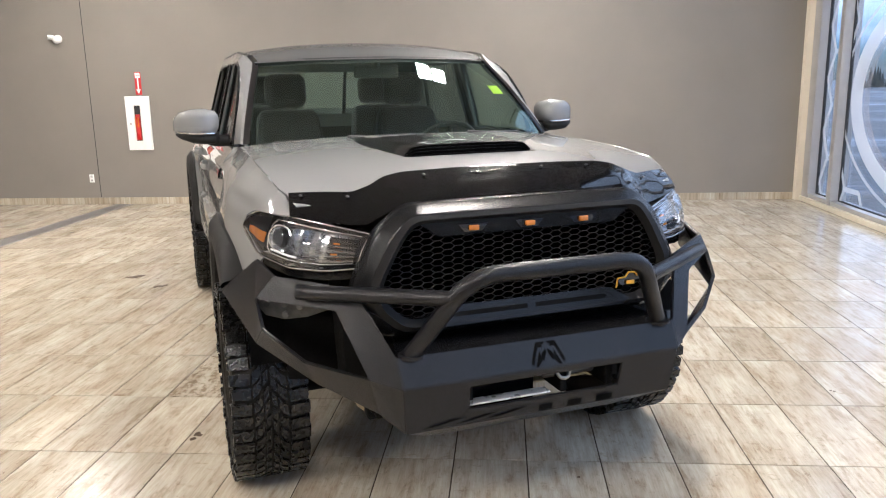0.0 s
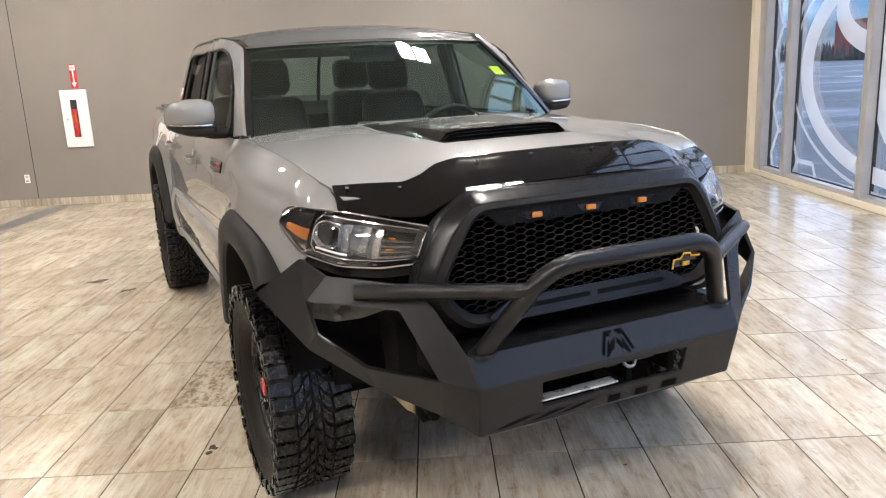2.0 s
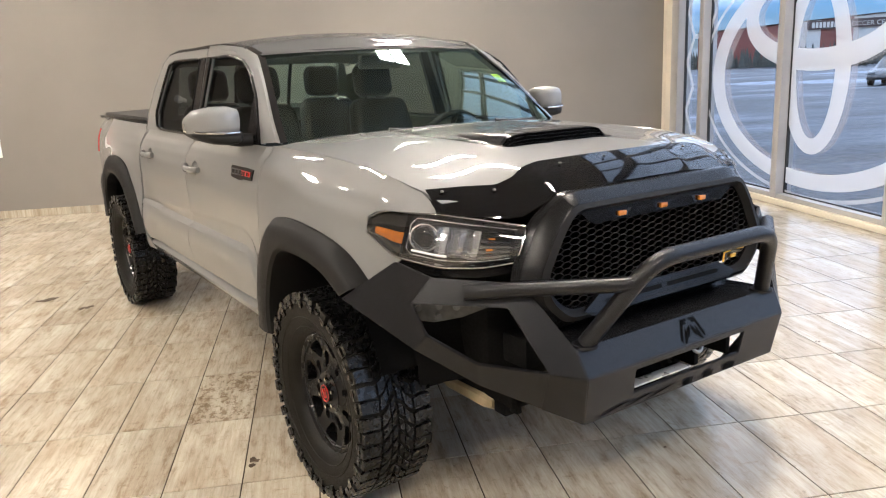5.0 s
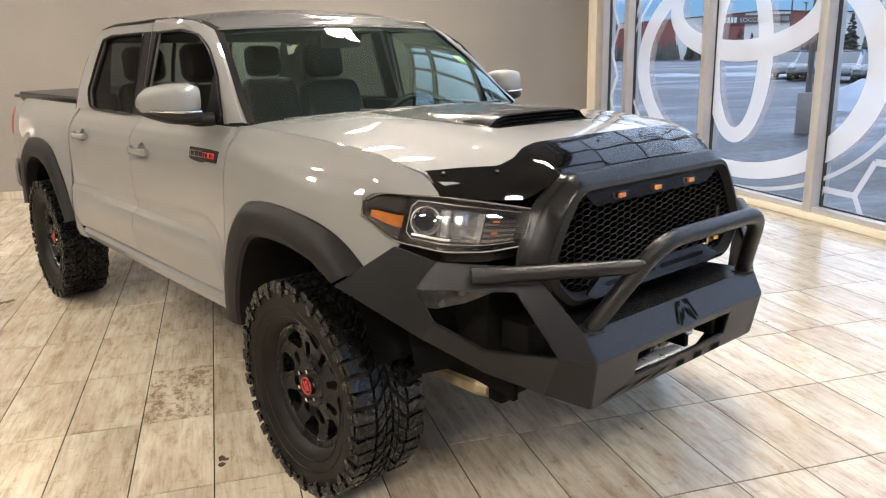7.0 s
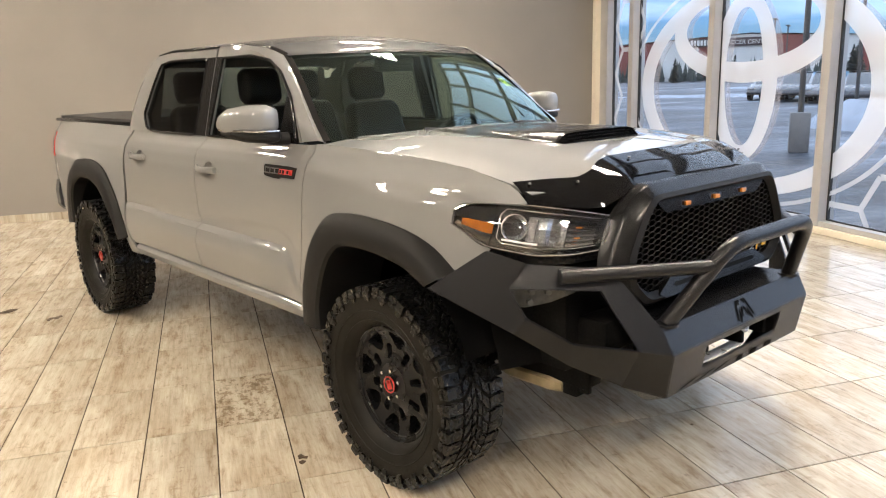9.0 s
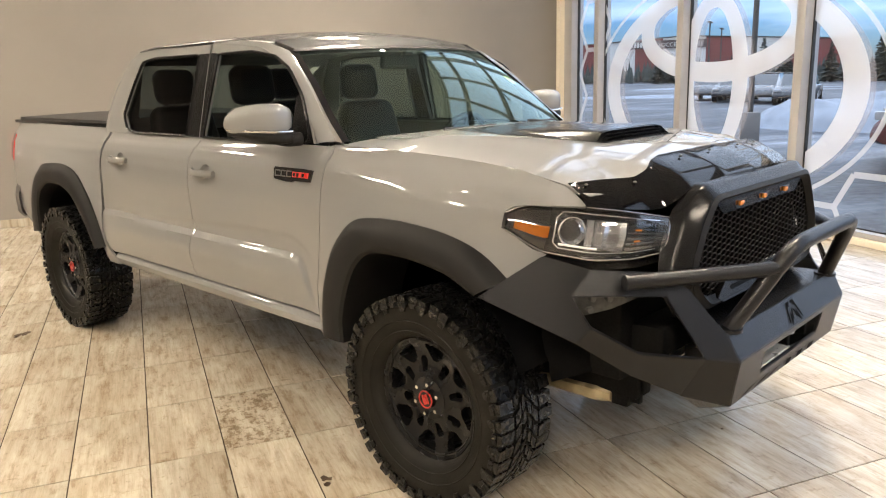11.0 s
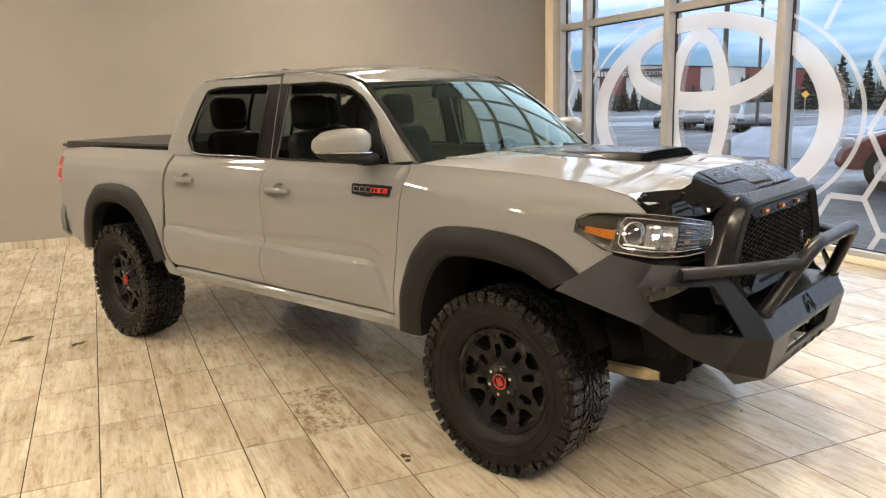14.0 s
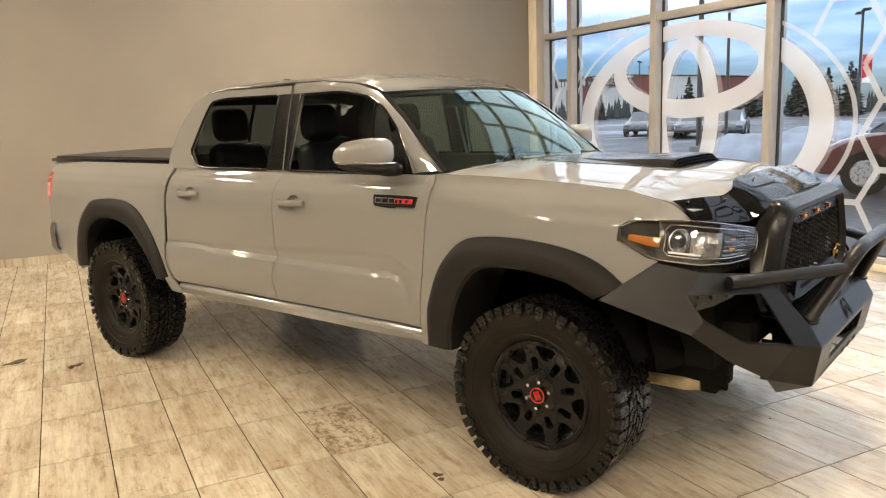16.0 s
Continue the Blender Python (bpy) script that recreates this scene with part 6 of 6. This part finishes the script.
# widen the far flank so that its edges fit the camera's view
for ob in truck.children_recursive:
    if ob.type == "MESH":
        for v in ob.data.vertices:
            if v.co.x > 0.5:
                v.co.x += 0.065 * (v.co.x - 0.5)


def mirror_pose(y, s, spin):
    return pose(s * HUB_X, y, HUB_Z, 0, 0, 0 if s < 0 else 180) @ pose(0, 0, 0, spin)


wheel = make_wheel()
for n, (y, s, spin) in enumerate(((0, -1, 8), (WHEELBASE, -1, 31), (0, 1, 50), (WHEELBASE, 1, 12))):
    if n == 0:
        wheel.matrix_basis = mirror_pose(y, s, spin)
    else:
        copy_thing(wheel, mirror_pose(y, s, spin))


# ---- outside ----
def outdoors(name, lo, hi, material, label, category, kind="structure"):
    bm = bmesh.new()
    box(bm, lo, hi)
    return solid(name, bm, material, label, category, ROOM, kind=kind)


def lot_material():
    m, n, l, b = nodes_of("wet_asphalt_with_snow")
    co, a, c = n.new("ShaderNodeTexCoord"), n.new("ShaderNodeTexNoise"), n.new("ShaderNodeTexNoise")
    mp = n.new("ShaderNodeMapping")
    mp.inputs["Scale"].default_value = (0.35, 1.0, 1)
    l.new(co.outputs["Object"], mp.inputs["Vector"])
    l.new(mp.outputs[0], a.inputs["Vector"])
    l.new(co.outputs["Object"], c.inputs["Vector"])
    a.inputs["Scale"].default_value, a.inputs["Detail"].default_value, a.inputs["Roughness"].default_value = 0.30, 8, 0.62
    c.inputs["Scale"].default_value, c.inputs["Detail"].default_value = 9, 4
    r = ramp(n, [(0.42, (0.022, 0.026, 0.033)), (0.52, (0.055, 0.064, 0.080)), (0.60, (0.15, 0.165, 0.19)), (0.70, (0.38, 0.40, 0.44))])
    l.new(a.outputs["Fac"], r.inputs["Fac"])
    l.new(r.outputs["Color"], b.inputs["Base Color"])
    mr = n.new("ShaderNodeMapRange")
    mr.inputs["To Min"].default_value, mr.inputs["To Max"].default_value = 0.3, 0.75
    l.new(c.outputs["Fac"], mr.inputs["Value"])
    l.new(mr.outputs["Result"], b.inputs["Roughness"])
    b.inputs["Specular IOR Level"].default_value = 0.2
    return m


SNOW = pbr("dirty_snow", (0.27, 0.30, 0.345), 0.8, 0, 0, 0.25, 1.5, 0.5, 12)
outdoors("ground", (4.3, -400, -0.35), (900, 600, -0.15), lot_material(), "wet asphalt car park with patches of snow", "ground")
GROUND = -0.15


def place(u, v, z=GROUND, turn=0.0, size=1.0):
    return ROOM @ pose(u, v, z, 0, 0, turn) @ Matrix.Diagonal((size, size, size, 1))


# snow banks
def snow_bank(name, outline_u, outline_v, height, at, turn, label, seed):
    bm = bmesh.new()
    n = 34
    grid = []
    for i in range(n):
        row = []
        for j in range(n):
            a, b = -1 + 2 * i / (n - 1), -1 + 2 * j / (n - 1)
            r = max(0.0, 1 - (abs(a) ** 2.2 + abs(b) ** 2.2))
            p = Vector((a * outline_u, b * outline_v, 0))
            h = height * r ** 0.6 * (0.75 + 0.45 * noise.noise(p * 0.45 + Vector((seed, 0, 0))) + 0.22 * noise.noise(p * 1.7 + Vector((0, seed, 0))))
            row.append(Vector((p.x, p.y, max(-0.03, h - 0.03))))
        grid.append(row)
    loft(bm, grid, False)
    return solid(name, bm, SNOW, label, "snow", place(*at, turn=turn), smooth=60)


snow_bank("snow_bank", 2.2, 3.4, 1.1, (17.3, 12.6), 20, "ploughed bank of grey snow on the car park", 3)
snow_bank("snow_bank", 1.6, 7.0, 0.22, (30.0, 40.0), 40, "low ridge of ploughed snow across the car park", 8)
snow_bank("snow_bank", 1.2, 9.0, 0.25, (48.0, 52.0), 42, "low ridge of ploughed snow by the far kerb", 12)

# spruces
BARK = pbr("spruce_bark", (0.06, 0.045, 0.035), 0.9, 0, 0, 0.3, 8, 0.5, 40)
NEEDLE = pbr("spruce_needles", (0.032, 0.045, 0.042), 0.8, 0, 0, 0.4, 2.0)


def spruce(seed):
    rnd = random.Random(seed)
    ob = thing("spruce", "dark green spruce with drooping uneven branches", "tree", group="spruces beyond the car park")
    bm = bmesh.new()
    cyl(bm, (0, 0, 0), (0, 0, 0.97), 0.025, 0.004, 8)
    part("trunk", bm, BARK, ob)
    bm = bmesh.new()
    for level in range(24):
        f = level / 23
        z = 0.08 + 0.89 * f
        reach = (0.29 * (1 - f) ** 0.85 + 0.014) * rnd.uniform(0.8, 1.12)
        for k in range(9 if f < 0.6 else 6):
            a = rnd.uniform(0, 2 * math.pi)
            r = reach * rnd.uniform(0.65, 1.15)
            d = Vector((math.cos(a), math.sin(a), 0))
            w = Vector((-d.y, d.x, 0)) * (0.035 + 0.03 * (1 - f)) * rnd.uniform(0.7, 1.3)
            base = Vector((0, 0, z + rnd.uniform(-0.015, 0.015)))
            tip = base + d * r + Vector((0, 0, -0.05 * (1 - f) + rnd.uniform(-0.015, 0.02)))
            mid = base.lerp(tip, 0.55) + Vector((0, 0, 0.012))
            v = [bm.verts.new(p) for p in (base, mid - w, tip, mid + w, mid + Vector((0, 0, -0.035)))]
            bm.faces.new((v[0], v[1], v[2]))
            bm.faces.new((v[0], v[2], v[3]))
            bm.faces.new((v[0], v[1], v[4]))
            bm.faces.new((v[1], v[2], v[4]))
            bm.faces.new((v[2], v[3], v[4]))
    part("crown", bm, NEEDLE, ob, smooth=0)
    return ob


kinds = [spruce(1), spruce(2), spruce(3)]
rnd = random.Random(11)
spots = [(73.9, 61.7, 5.9), (72.6, 63.4, 4.8), (72.1, 55.9, 6.2), (73.6, 53.9, 5.4), (75.4, 52.0, 5.2), (74.6, 58.8, 5.0), (76.3, 73.8, 4.2), (77.4, 71.8, 3.6), (71.7, 78.2, 3.6), (67.8, 88.0, 4.5),
         (68.9, 87.0, 3.8), (65.5, 95.9, 3.6), (61.3, 62.0, 5.0), (62.9, 60.2, 4.4), (70.0, 68.0, 4.2), (72.5, 50.5, 5.8), (76.0, 46.0, 6.4), (77.0, 42.0, 5.6), (78.5, 38.0, 6.2), (80.0, 33.0, 6.6), (66.0, 76.0, 3.4), (74.0, 67.5, 4.0)]
for n, (u, v, h) in enumerate(spots):
    m = place(u, v, GROUND - 0.1, rnd.uniform(0, 360), h)
    if n < 3:
        kinds[n].matrix_basis = m
    else:
        made_tree = copy_thing(kinds[n % 3], ROOM @ pose(u, v, GROUND - 0.1, 0, 0, rnd.uniform(0, 360)))
        made_tree.scale = (h, h, h)
# far woods: many small ragged trees in one mesh
bm = bmesh.new()
for k in range(420):
    f = k / 419
    u, v = 62 + 40 * f + rnd.uniform(-5, 5), 132 - 112 * f + rnd.uniform(-5, 5)
    h = rnd.uniform(1.9, 3.3)
    for t in range(9):
        z = h * (0.05 + 0.1 * t)
        r = h * 0.24 * (1 - t / 9.5) * rnd.uniform(0.8, 1.2)
        ring = [Vector((u + r * math.cos(a) * rnd.uniform(0.7, 1.2), v + r * math.sin(a) * rnd.uniform(0.7, 1.2), GROUND + z + rnd.uniform(-0.1, 0.1))) for a in (2 * math.pi * i / 7 for i in range(7))]
        apex = bm.verts.new((u, v, GROUND + z + h * 0.24))
        vs = [bm.verts.new(p) for p in ring]
        for i in range(7):
            bm.faces.new((vs[i], vs[(i + 1) % 7], apex))
solid("far_woods", bm, NEEDLE, "dark ragged belt of distant evergreens", "woods", ROOM, kind="stuff", smooth=0)

# sports hall beyond the trees
HALL_RED = pbr("dull_red_cladding", (0.16, 0.035, 0.03), 0.6, 0, 0, 0.1, 0.4)
HALL_WHITE = pbr("pale_cladding", (0.50, 0.50, 0.48), 0.6, 0, 0, 0.08, 0.4)
HALL_DARK = pbr("dark_roof_edge", (0.05, 0.03, 0.03), 0.6)
hall = thing("sports_hall", "long red and white sports hall with a low gable", "building", ROOM @ pose(86.6, 105.9, GROUND, 0, 0, -37.6))
bm = bmesh.new()
box(bm, (-10.2, -0.36, 5.5), (3.5, -0.3, 6.85))
part("sign_band", bm, HALL_DARK, hall, smooth=0)
half = 27.0
top = lambda x: 7.4 - 0.055 * abs(x)
for x0, x1, mat_ in ((-27.0, -14.5, HALL_RED), (-14.5, -8.2, HALL_WHITE), (-8.2, -3.6, HALL_RED), (-3.6, 3.4, HALL_WHITE), (3.4, 8.8, HALL_RED), (8.8, 16.0, HALL_WHITE), (16.0, 27.0, HALL_RED)):
    bm = bmesh.new()
    sheet(bm, [(x0, 0), (x1, 0), (x1, top(x1))] + ([(0, top(0))] if x0 < 0 < x1 else []) + [(x0, top(x0))], lambda x, z: (x, 0, z), 30, 0.3)
    part("wall_panel", bm, mat_, hall, smooth=0)
bm = bmesh.new()
rings = [[Vector((x, y, top(x) + 0.15)) for x in (-27.4, 0, 27.4)] for y in (-0.4, 30)]
loft(bm, rings, False)
bmesh.ops.solidify(bm, geom=bm.faces[:], thickness=0.35)
part("roof", bm, HALL_DARK, hall, smooth=0)
bm = bmesh.new()
box(bm, (-27, 0.3, 0), (27, 30, 5.7))
part("hall_body", bm, HALL_WHITE, hall, smooth=0)
bm = bmesh.new()
for k in range(9):
    box(bm, (-9.5 + k * 0.53, -0.42, 5.75), (-9.12 + k * 0.53, -0.3, 6.6))
part("letter_bar", bm, HALL_WHITE, hall, "plain pale bars in a row", 0)
txt = bpy.data.curves.new("words", "FONT")
txt.body, txt.size, txt.extrude, txt.space_character = "SOCCER CENTRE", 0.95, 0.04, 1.0
words = new("words", txt)
words.parent = hall
words.matrix_basis = pose(-4.4, -0.42, 5.8, 90, 0, 0)
txt.materials.append(HALL_WHITE)


# cars
def car(name, label, paint, length, width, height, hood, group=""):
    """Front towards +y, on its wheels, shaped by a side outline swept over its width."""
    ob = thing(name, label, "car", group=group)
    half_l, w = length / 2, width / 2
    zb = height * 0.20
    shoulder = height * 0.60
    low = [(-half_l, zb + 0.12), (-half_l + 0.08, shoulder * 0.92), (-half_l + 0.35, shoulder), (half_l - hood, shoulder), (half_l - 0.45, shoulder * 0.86), (half_l - 0.06, shoulder * 0.66), (half_l, zb + 0.10), (half_l - 0.15, zb), (-half_l + 0.15, zb)]
    bm = bmesh.new()
    rows = []
    for x, sq in ((-w, 0.955), (-w * 0.93, 1.0), (-w * 0.5, 1.012), (0, 1.016), (w * 0.5, 1.012), (w * 0.93, 1.0), (w, 0.955)):
        rows.append([Vector((x, p.x * sq, zb + (p.y - zb) * (0.95 if abs(x) == w else 1 + 0.02 * (1 - abs(x) / w)))) for p in rounded([(a, b, 0) for a, b in low], 0.14, True, 3)])
    loft(bm, rows, True, True)
    part("body", bm, paint, ob, smooth=40)
    cab = [(-half_l + 0.28, shoulder * 0.97), (-half_l + 0.62, height * 0.95), (-half_l + 1.1, height), (half_l - hood - 1.0, height * 0.985), (half_l - hood + 0.05, shoulder * 0.985)]
    bm = bmesh.new()
    rows = []
    for x, f in ((-w * 0.90, 0.0), (-w * 0.72, 1.0), (w * 0.72, 1.0), (w * 0.90, 0.0)):
        rows.append([Vector((x, p.x, p.y if f else shoulder * 0.96)) for p in rounded([(a, b, 0) for a, b in cab], 0.2, False, 4)])
    loft(bm, rows, False)
    part("glasshouse", bm, CARGLASS, ob, smooth=50)
    bm = bmesh.new()
    roof_pts = [(-half_l + 0.6, height * 0.955), (-half_l + 1.1, height + 0.012), (half_l - hood - 1.0, height * 0.985 + 0.012)]
    loft(bm, [[Vector((x, a, b)) for a, b in roof_pts] for x in (-w * 0.73, 0, w * 0.73)], False)
    bmesh.ops.solidify(bm, geom=bm.faces[:], thickness=0.02)
    part("roof", bm, paint, ob)
    for x in (-w + 0.06, w - 0.06):
        for y in (-half_l + length * 0.19, half_l - length * 0.19):
            bm = bmesh.new()
            r = height * 0.215
            cyl(bm, (x - 0.11, y, r), (x + 0.11, y, r), r, segs=24)
            wh = part("wheel", bm, RUBBER, ob)
            bm = bmesh.new()
            o = math.copysign(0.115, x)
            cyl(bm, (x, y, r), (x + o, y, r), r * 0.64, r * 0.6, 20)
            part("rim", bm, SILVER, wh)
        bm = bmesh.new()
        box(bm, (min(x, x * 0.62), half_l - 0.30, shoulder * 0.70), (max(x, x * 0.62), half_l - 0.06, shoulder * 0.84), 0.03)
        part("headlight", bm, CARLAMP, ob)
        bm = bmesh.new()
        box(bm, (min(x, x * 0.75), -half_l - 0.005, shoulder * 0.72), (max(x, x * 0.75), -half_l + 0.15, shoulder * 0.92), 0.03)
        part("tail_light", bm, REDLENS, ob)
    return ob


CARGLASS = pbr("dark_car_glass", (0.02, 0.025, 0.03), 0.06, 0, 0.5, 0.1, 4, rough_vary=0.02)
CARLAMP = pbr("pale_lamp_glass", (0.35, 0.36, 0.38), 0.1, 0, 0.8, 0.1, 20)
CAR_RED = pbr("dark_red_car_paint", (0.085, 0.010, 0.012), 0.25, 0, 1, 0.05, 3)
CAR_DARK = pbr("charcoal_car_paint", (0.035, 0.037, 0.042), 0.25, 0, 0.25, 0.05, 3)
CAR_SILVER = pbr("silver_car_paint", (0.06, 0.063, 0.068), 0.28, 0.0, 0.25, 0.05, 3)
CAR_WHITE = pbr("grey_car_paint", (0.09, 0.092, 0.10), 0.3, 0, 0.25, 0.04, 3)
car("crossover", "dark red crossover parked just outside the window", CAR_RED, 4.6, 1.9, 1.82, 0.95).matrix_basis = place(11.83, 5.16, turn=34)
a = car("parked_car", "silver sedan parked in a row with its nose out", CAR_SILVER, 4.5, 1.8, 1.45, 1.05, "cars parked in a row")
a.matrix_basis = place(29.5, 33.2, turn=128)
b = car("parked_car", "charcoal sedan parked in a row", CAR_DARK, 4.5, 1.8, 1.45, 1.05, "cars parked in a row")
b.matrix_basis = place(29.0, 30.6, turn=128)
c = car("parked_car", "mid-grey sedan parked in a row on wet asphalt", CAR_WHITE, 4.5, 1.8, 1.45, 1.05, "cars parked in a row")
c.matrix_basis = place(28.5, 28.0, turn=128)
copy_thing(b, place(28.0, 25.4, turn=128))


# lamp posts
CONCRETE = pbr("grey_concrete", (0.17, 0.17, 0.17), 0.85, 0, 0, 0.2, 3, 0.4, 40)
POLE = pbr("dark_bronze_pole", (0.05, 0.048, 0.046), 0.45, 0.4, 0, 0.1, 6)


def lamp_post(height, radius, based):
    ob = thing("street_lamp", "dark steel car-park lamp post" + (" on a concrete base" if based else " with a flat double head"), "street lamp", group="car-park lamp posts")
    bm = bmesh.new()
    cyl(bm, (0, 0, 0), (0, 0, height), radius, radius * 0.8, 16)
    part("pole", bm, POLE, ob)
    if based:
        bm = bmesh.new()
        box(bm, (-0.19, -0.19, 0), (0.19, 0.19, 0.80), 0.03)
        part("base", bm, CONCRETE, ob)
    bm = bmesh.new()
    box(bm, (-0.05, -0.75, height - 0.06), (0.05, 0.75, height), 0.01)
    part("arm", bm, POLE, ob)
    for y in (-0.72, 0.72):
        bm = bmesh.new()
        box(bm, (-0.16, y - 0.28, height - 0.10), (0.16, y + 0.28, height - 0.01), 0.03)
        part("head", bm, POLE, ob)
    return ob


lamp_post(8.5, 0.06, True).matrix_basis = place(10.15, 9.65, turn=50)
lp = lamp_post(5.6, 0.07, False)
lp.matrix_basis = place(22.4, 20.3, turn=-45)
copy_thing(lp, place(30.4, 20.1, turn=-45))
copy_thing(lp, place(43.6, 49.9, turn=-45))
copy_thing(lp, place(52.0, 58.0, turn=-45))
banner = thing("banner", "narrow red banner hanging from a lamp post", "banner", place(30.4, 20.1, turn=-56))
bm = bmesh.new()
sheet(bm, [(0.08, 2.45), (0.48, 2.40), (0.48, 3.62), (0.08, 3.62)], lambda x, z: (x, 0.03 * math.sin(z * 5), z), 0.1, 0.008)
part("cloth", bm, SIGNRED, banner)
bm = bmesh.new()
sheet(bm, [(0.10, 2.42), (0.46, 2.40), (0.46, 2.72), (0.10, 2.60)], lambda x, z: (x, 0.03 * math.sin(z * 5) - 0.006, z), 0.1, 0.008)
part("white_corner", bm, WHITE, banner)
bm = bmesh.new()
tube(bm, [(0, 0, 3.63), (0.5, 0, 3.63)], 0.015, 8)
part("arm", bm, POLE, banner)
# yellow diamond road sign
rs = thing("road_sign", "yellow diamond road sign on a thin post", "road sign", place(44.5, 36.9, turn=-45))
bm = bmesh.new()
cyl(bm, (0, 0, 0), (0, 0, 2.0), 0.03, segs=8)
part("post", bm, STEEL, rs)
bm = bmesh.new()
sheet(bm, [(0, 1.47), (0.28, 1.75), (0, 2.03), (-0.28, 1.75)], lambda x, z: (x, -0.04, z), 2, 0.01)
part("plate", bm, YELLOW, rs, smooth=0)


# ---- floor: one slab of grout with raised tiles, the pieces last ----
room_solid("floor", (LEFT, FRONT, -0.06), (SIDE + 0.05, BACK, -0.0035), GROUT, "dark grout bed of the tiled showroom floor", "floor")
floor = bpy.data.objects["floor"]
room_solid("floor_band", (-5.105, FRONT, -0.0035), (-4.852, BACK - 0.012, 0.0005), BAND, "grey stone band set in the tiled floor", "floor band")
TW, TL, U0, V0, GAP, END_GAP = 0.301, 0.5985, 0.352, 0.342, 0.0055, 0.0065


def tile_mesh(w, h, name, material):
    bm = bmesh.new()
    box(bm, (-w / 2, -h / 2, -0.0035), (w / 2, h / 2, 0.0), 0.0)
    return finish(name, bm, material, 0)


whole = tile_mesh(TW - GAP, TL - END_GAP, "tile", TILE)
soiled = tile_mesh(TW - GAP, TL - END_GAP, "tile_soiled", TILE_STAINED)
rest = bmesh.new()
k0, k1 = math.floor((LEFT - U0) / TW), math.ceil((SIDE - U0) / TW)
j0, j1 = math.floor((FRONT - V0) / TL), math.ceil((BACK - V0) / TL)
cells = []
for k in range(k0, k1):
    for j in range(j0, j1):
        a, b = max(LEFT, U0 + k * TW), min(SIDE - 0.03, U0 + (k + 1) * TW)
        c, d = max(FRONT, V0 + j * TL), min(BACK - 0.012, V0 + (j + 1) * TL)
        if b - a < 0.02 or d - c < 0.02:
            continue
        spans = [(a, b)] if b < -5.105 or a > -4.852 else [(a, -5.105), (-4.852, b)]
        for a2, b2 in spans:
            if b2 - a2 > 0.02:
                cells.append((math.hypot((a2 + b2) / 2 + 0.9, (c + d) / 2 + 0.2), a2, b2, c, d, k, j))
cells.sort()
for n, (_, a, b, c, d, k, j) in enumerate(cells):
    full = b - a > TW - 0.01 and d - c > TL - 0.01
    if n < 300 and full:
        dirty = (k, j) == (-6, 0)
        ob = new("tile", soiled if dirty else whole)
        ob.parent = floor
        ob.matrix_basis = pose((a + b) / 2, (c + d) / 2, 0)
    else:
        g = GAP / 2
        box(rest, (a + g, c + END_GAP / 2, -0.0035), (b - g, d - END_GAP / 2, 0.0))
far = new("tile_field", finish("tile_field", rest, TILE, 0))
far.parent = floor
tagged(far, "", "", "", "stuff")
# dried mud marks left by wheels and shoes
MUD = pbr("dried_mud", (0.075, 0.05, 0.03), 0.8, 0, 0, 0.4, 60, 0.4, 200, spec=0.2)
luck = random.Random(21)
for x, y, size, turn, count in ((-1.063, 0.382, 0.03, 60, 4), (-1.41, 3.74, 0.06, 10, 5), (-1.22, 3.315, 0.05, 40, 4), (0.327, -0.56, 0.012, 0, 1), (1.932, -0.287, 0.02, 20, 2)):
    bm = bmesh.new()
    for k in range(count):
        c = Vector((luck.uniform(-1, 1) * size, luck.uniform(-0.5, 0.5) * size, 0))
        r = size * luck.uniform(0.25, 0.55)
        ring = [c + Vector((1.5 * r * math.cos(t), r * math.sin(t), 0)) * luck.uniform(0.6, 1.15) for t in (2 * math.pi * q / 11 for q in range(11))]
        low = [bm.verts.new(p + (p - c) * 0.15) for p in ring]
        high = [bm.verts.new(p + Vector((0, 0, 0.0012))) for p in ring]
        for q in range(11):
            bm.faces.new((low[q], low[(q + 1) % 11], high[(q + 1) % 11], high[q]))
        bm.faces.new(high)
    solid("mud_mark", bm, MUD, "small dried brown mud mark on the tiles", "mud mark", pose(x, y, 0.0002, 0, 0, turn), group="mud marks on the floor")
# tiled baseboard
base = thing("baseboard", "beige tile baseboard along the taupe wall", "baseboard", ROOM, kind="structure")
for i in range(22):
    bm = bmesh.new()
    u = 3.974 - 0.6 * i
    box(bm, (max(LEFT, u - 0.598), BACK - 0.011, 0.0005), (u, BACK - 0.0005, 0.092), 0.0015)
    part("base_tile", bm, TILE, base, smooth=0)
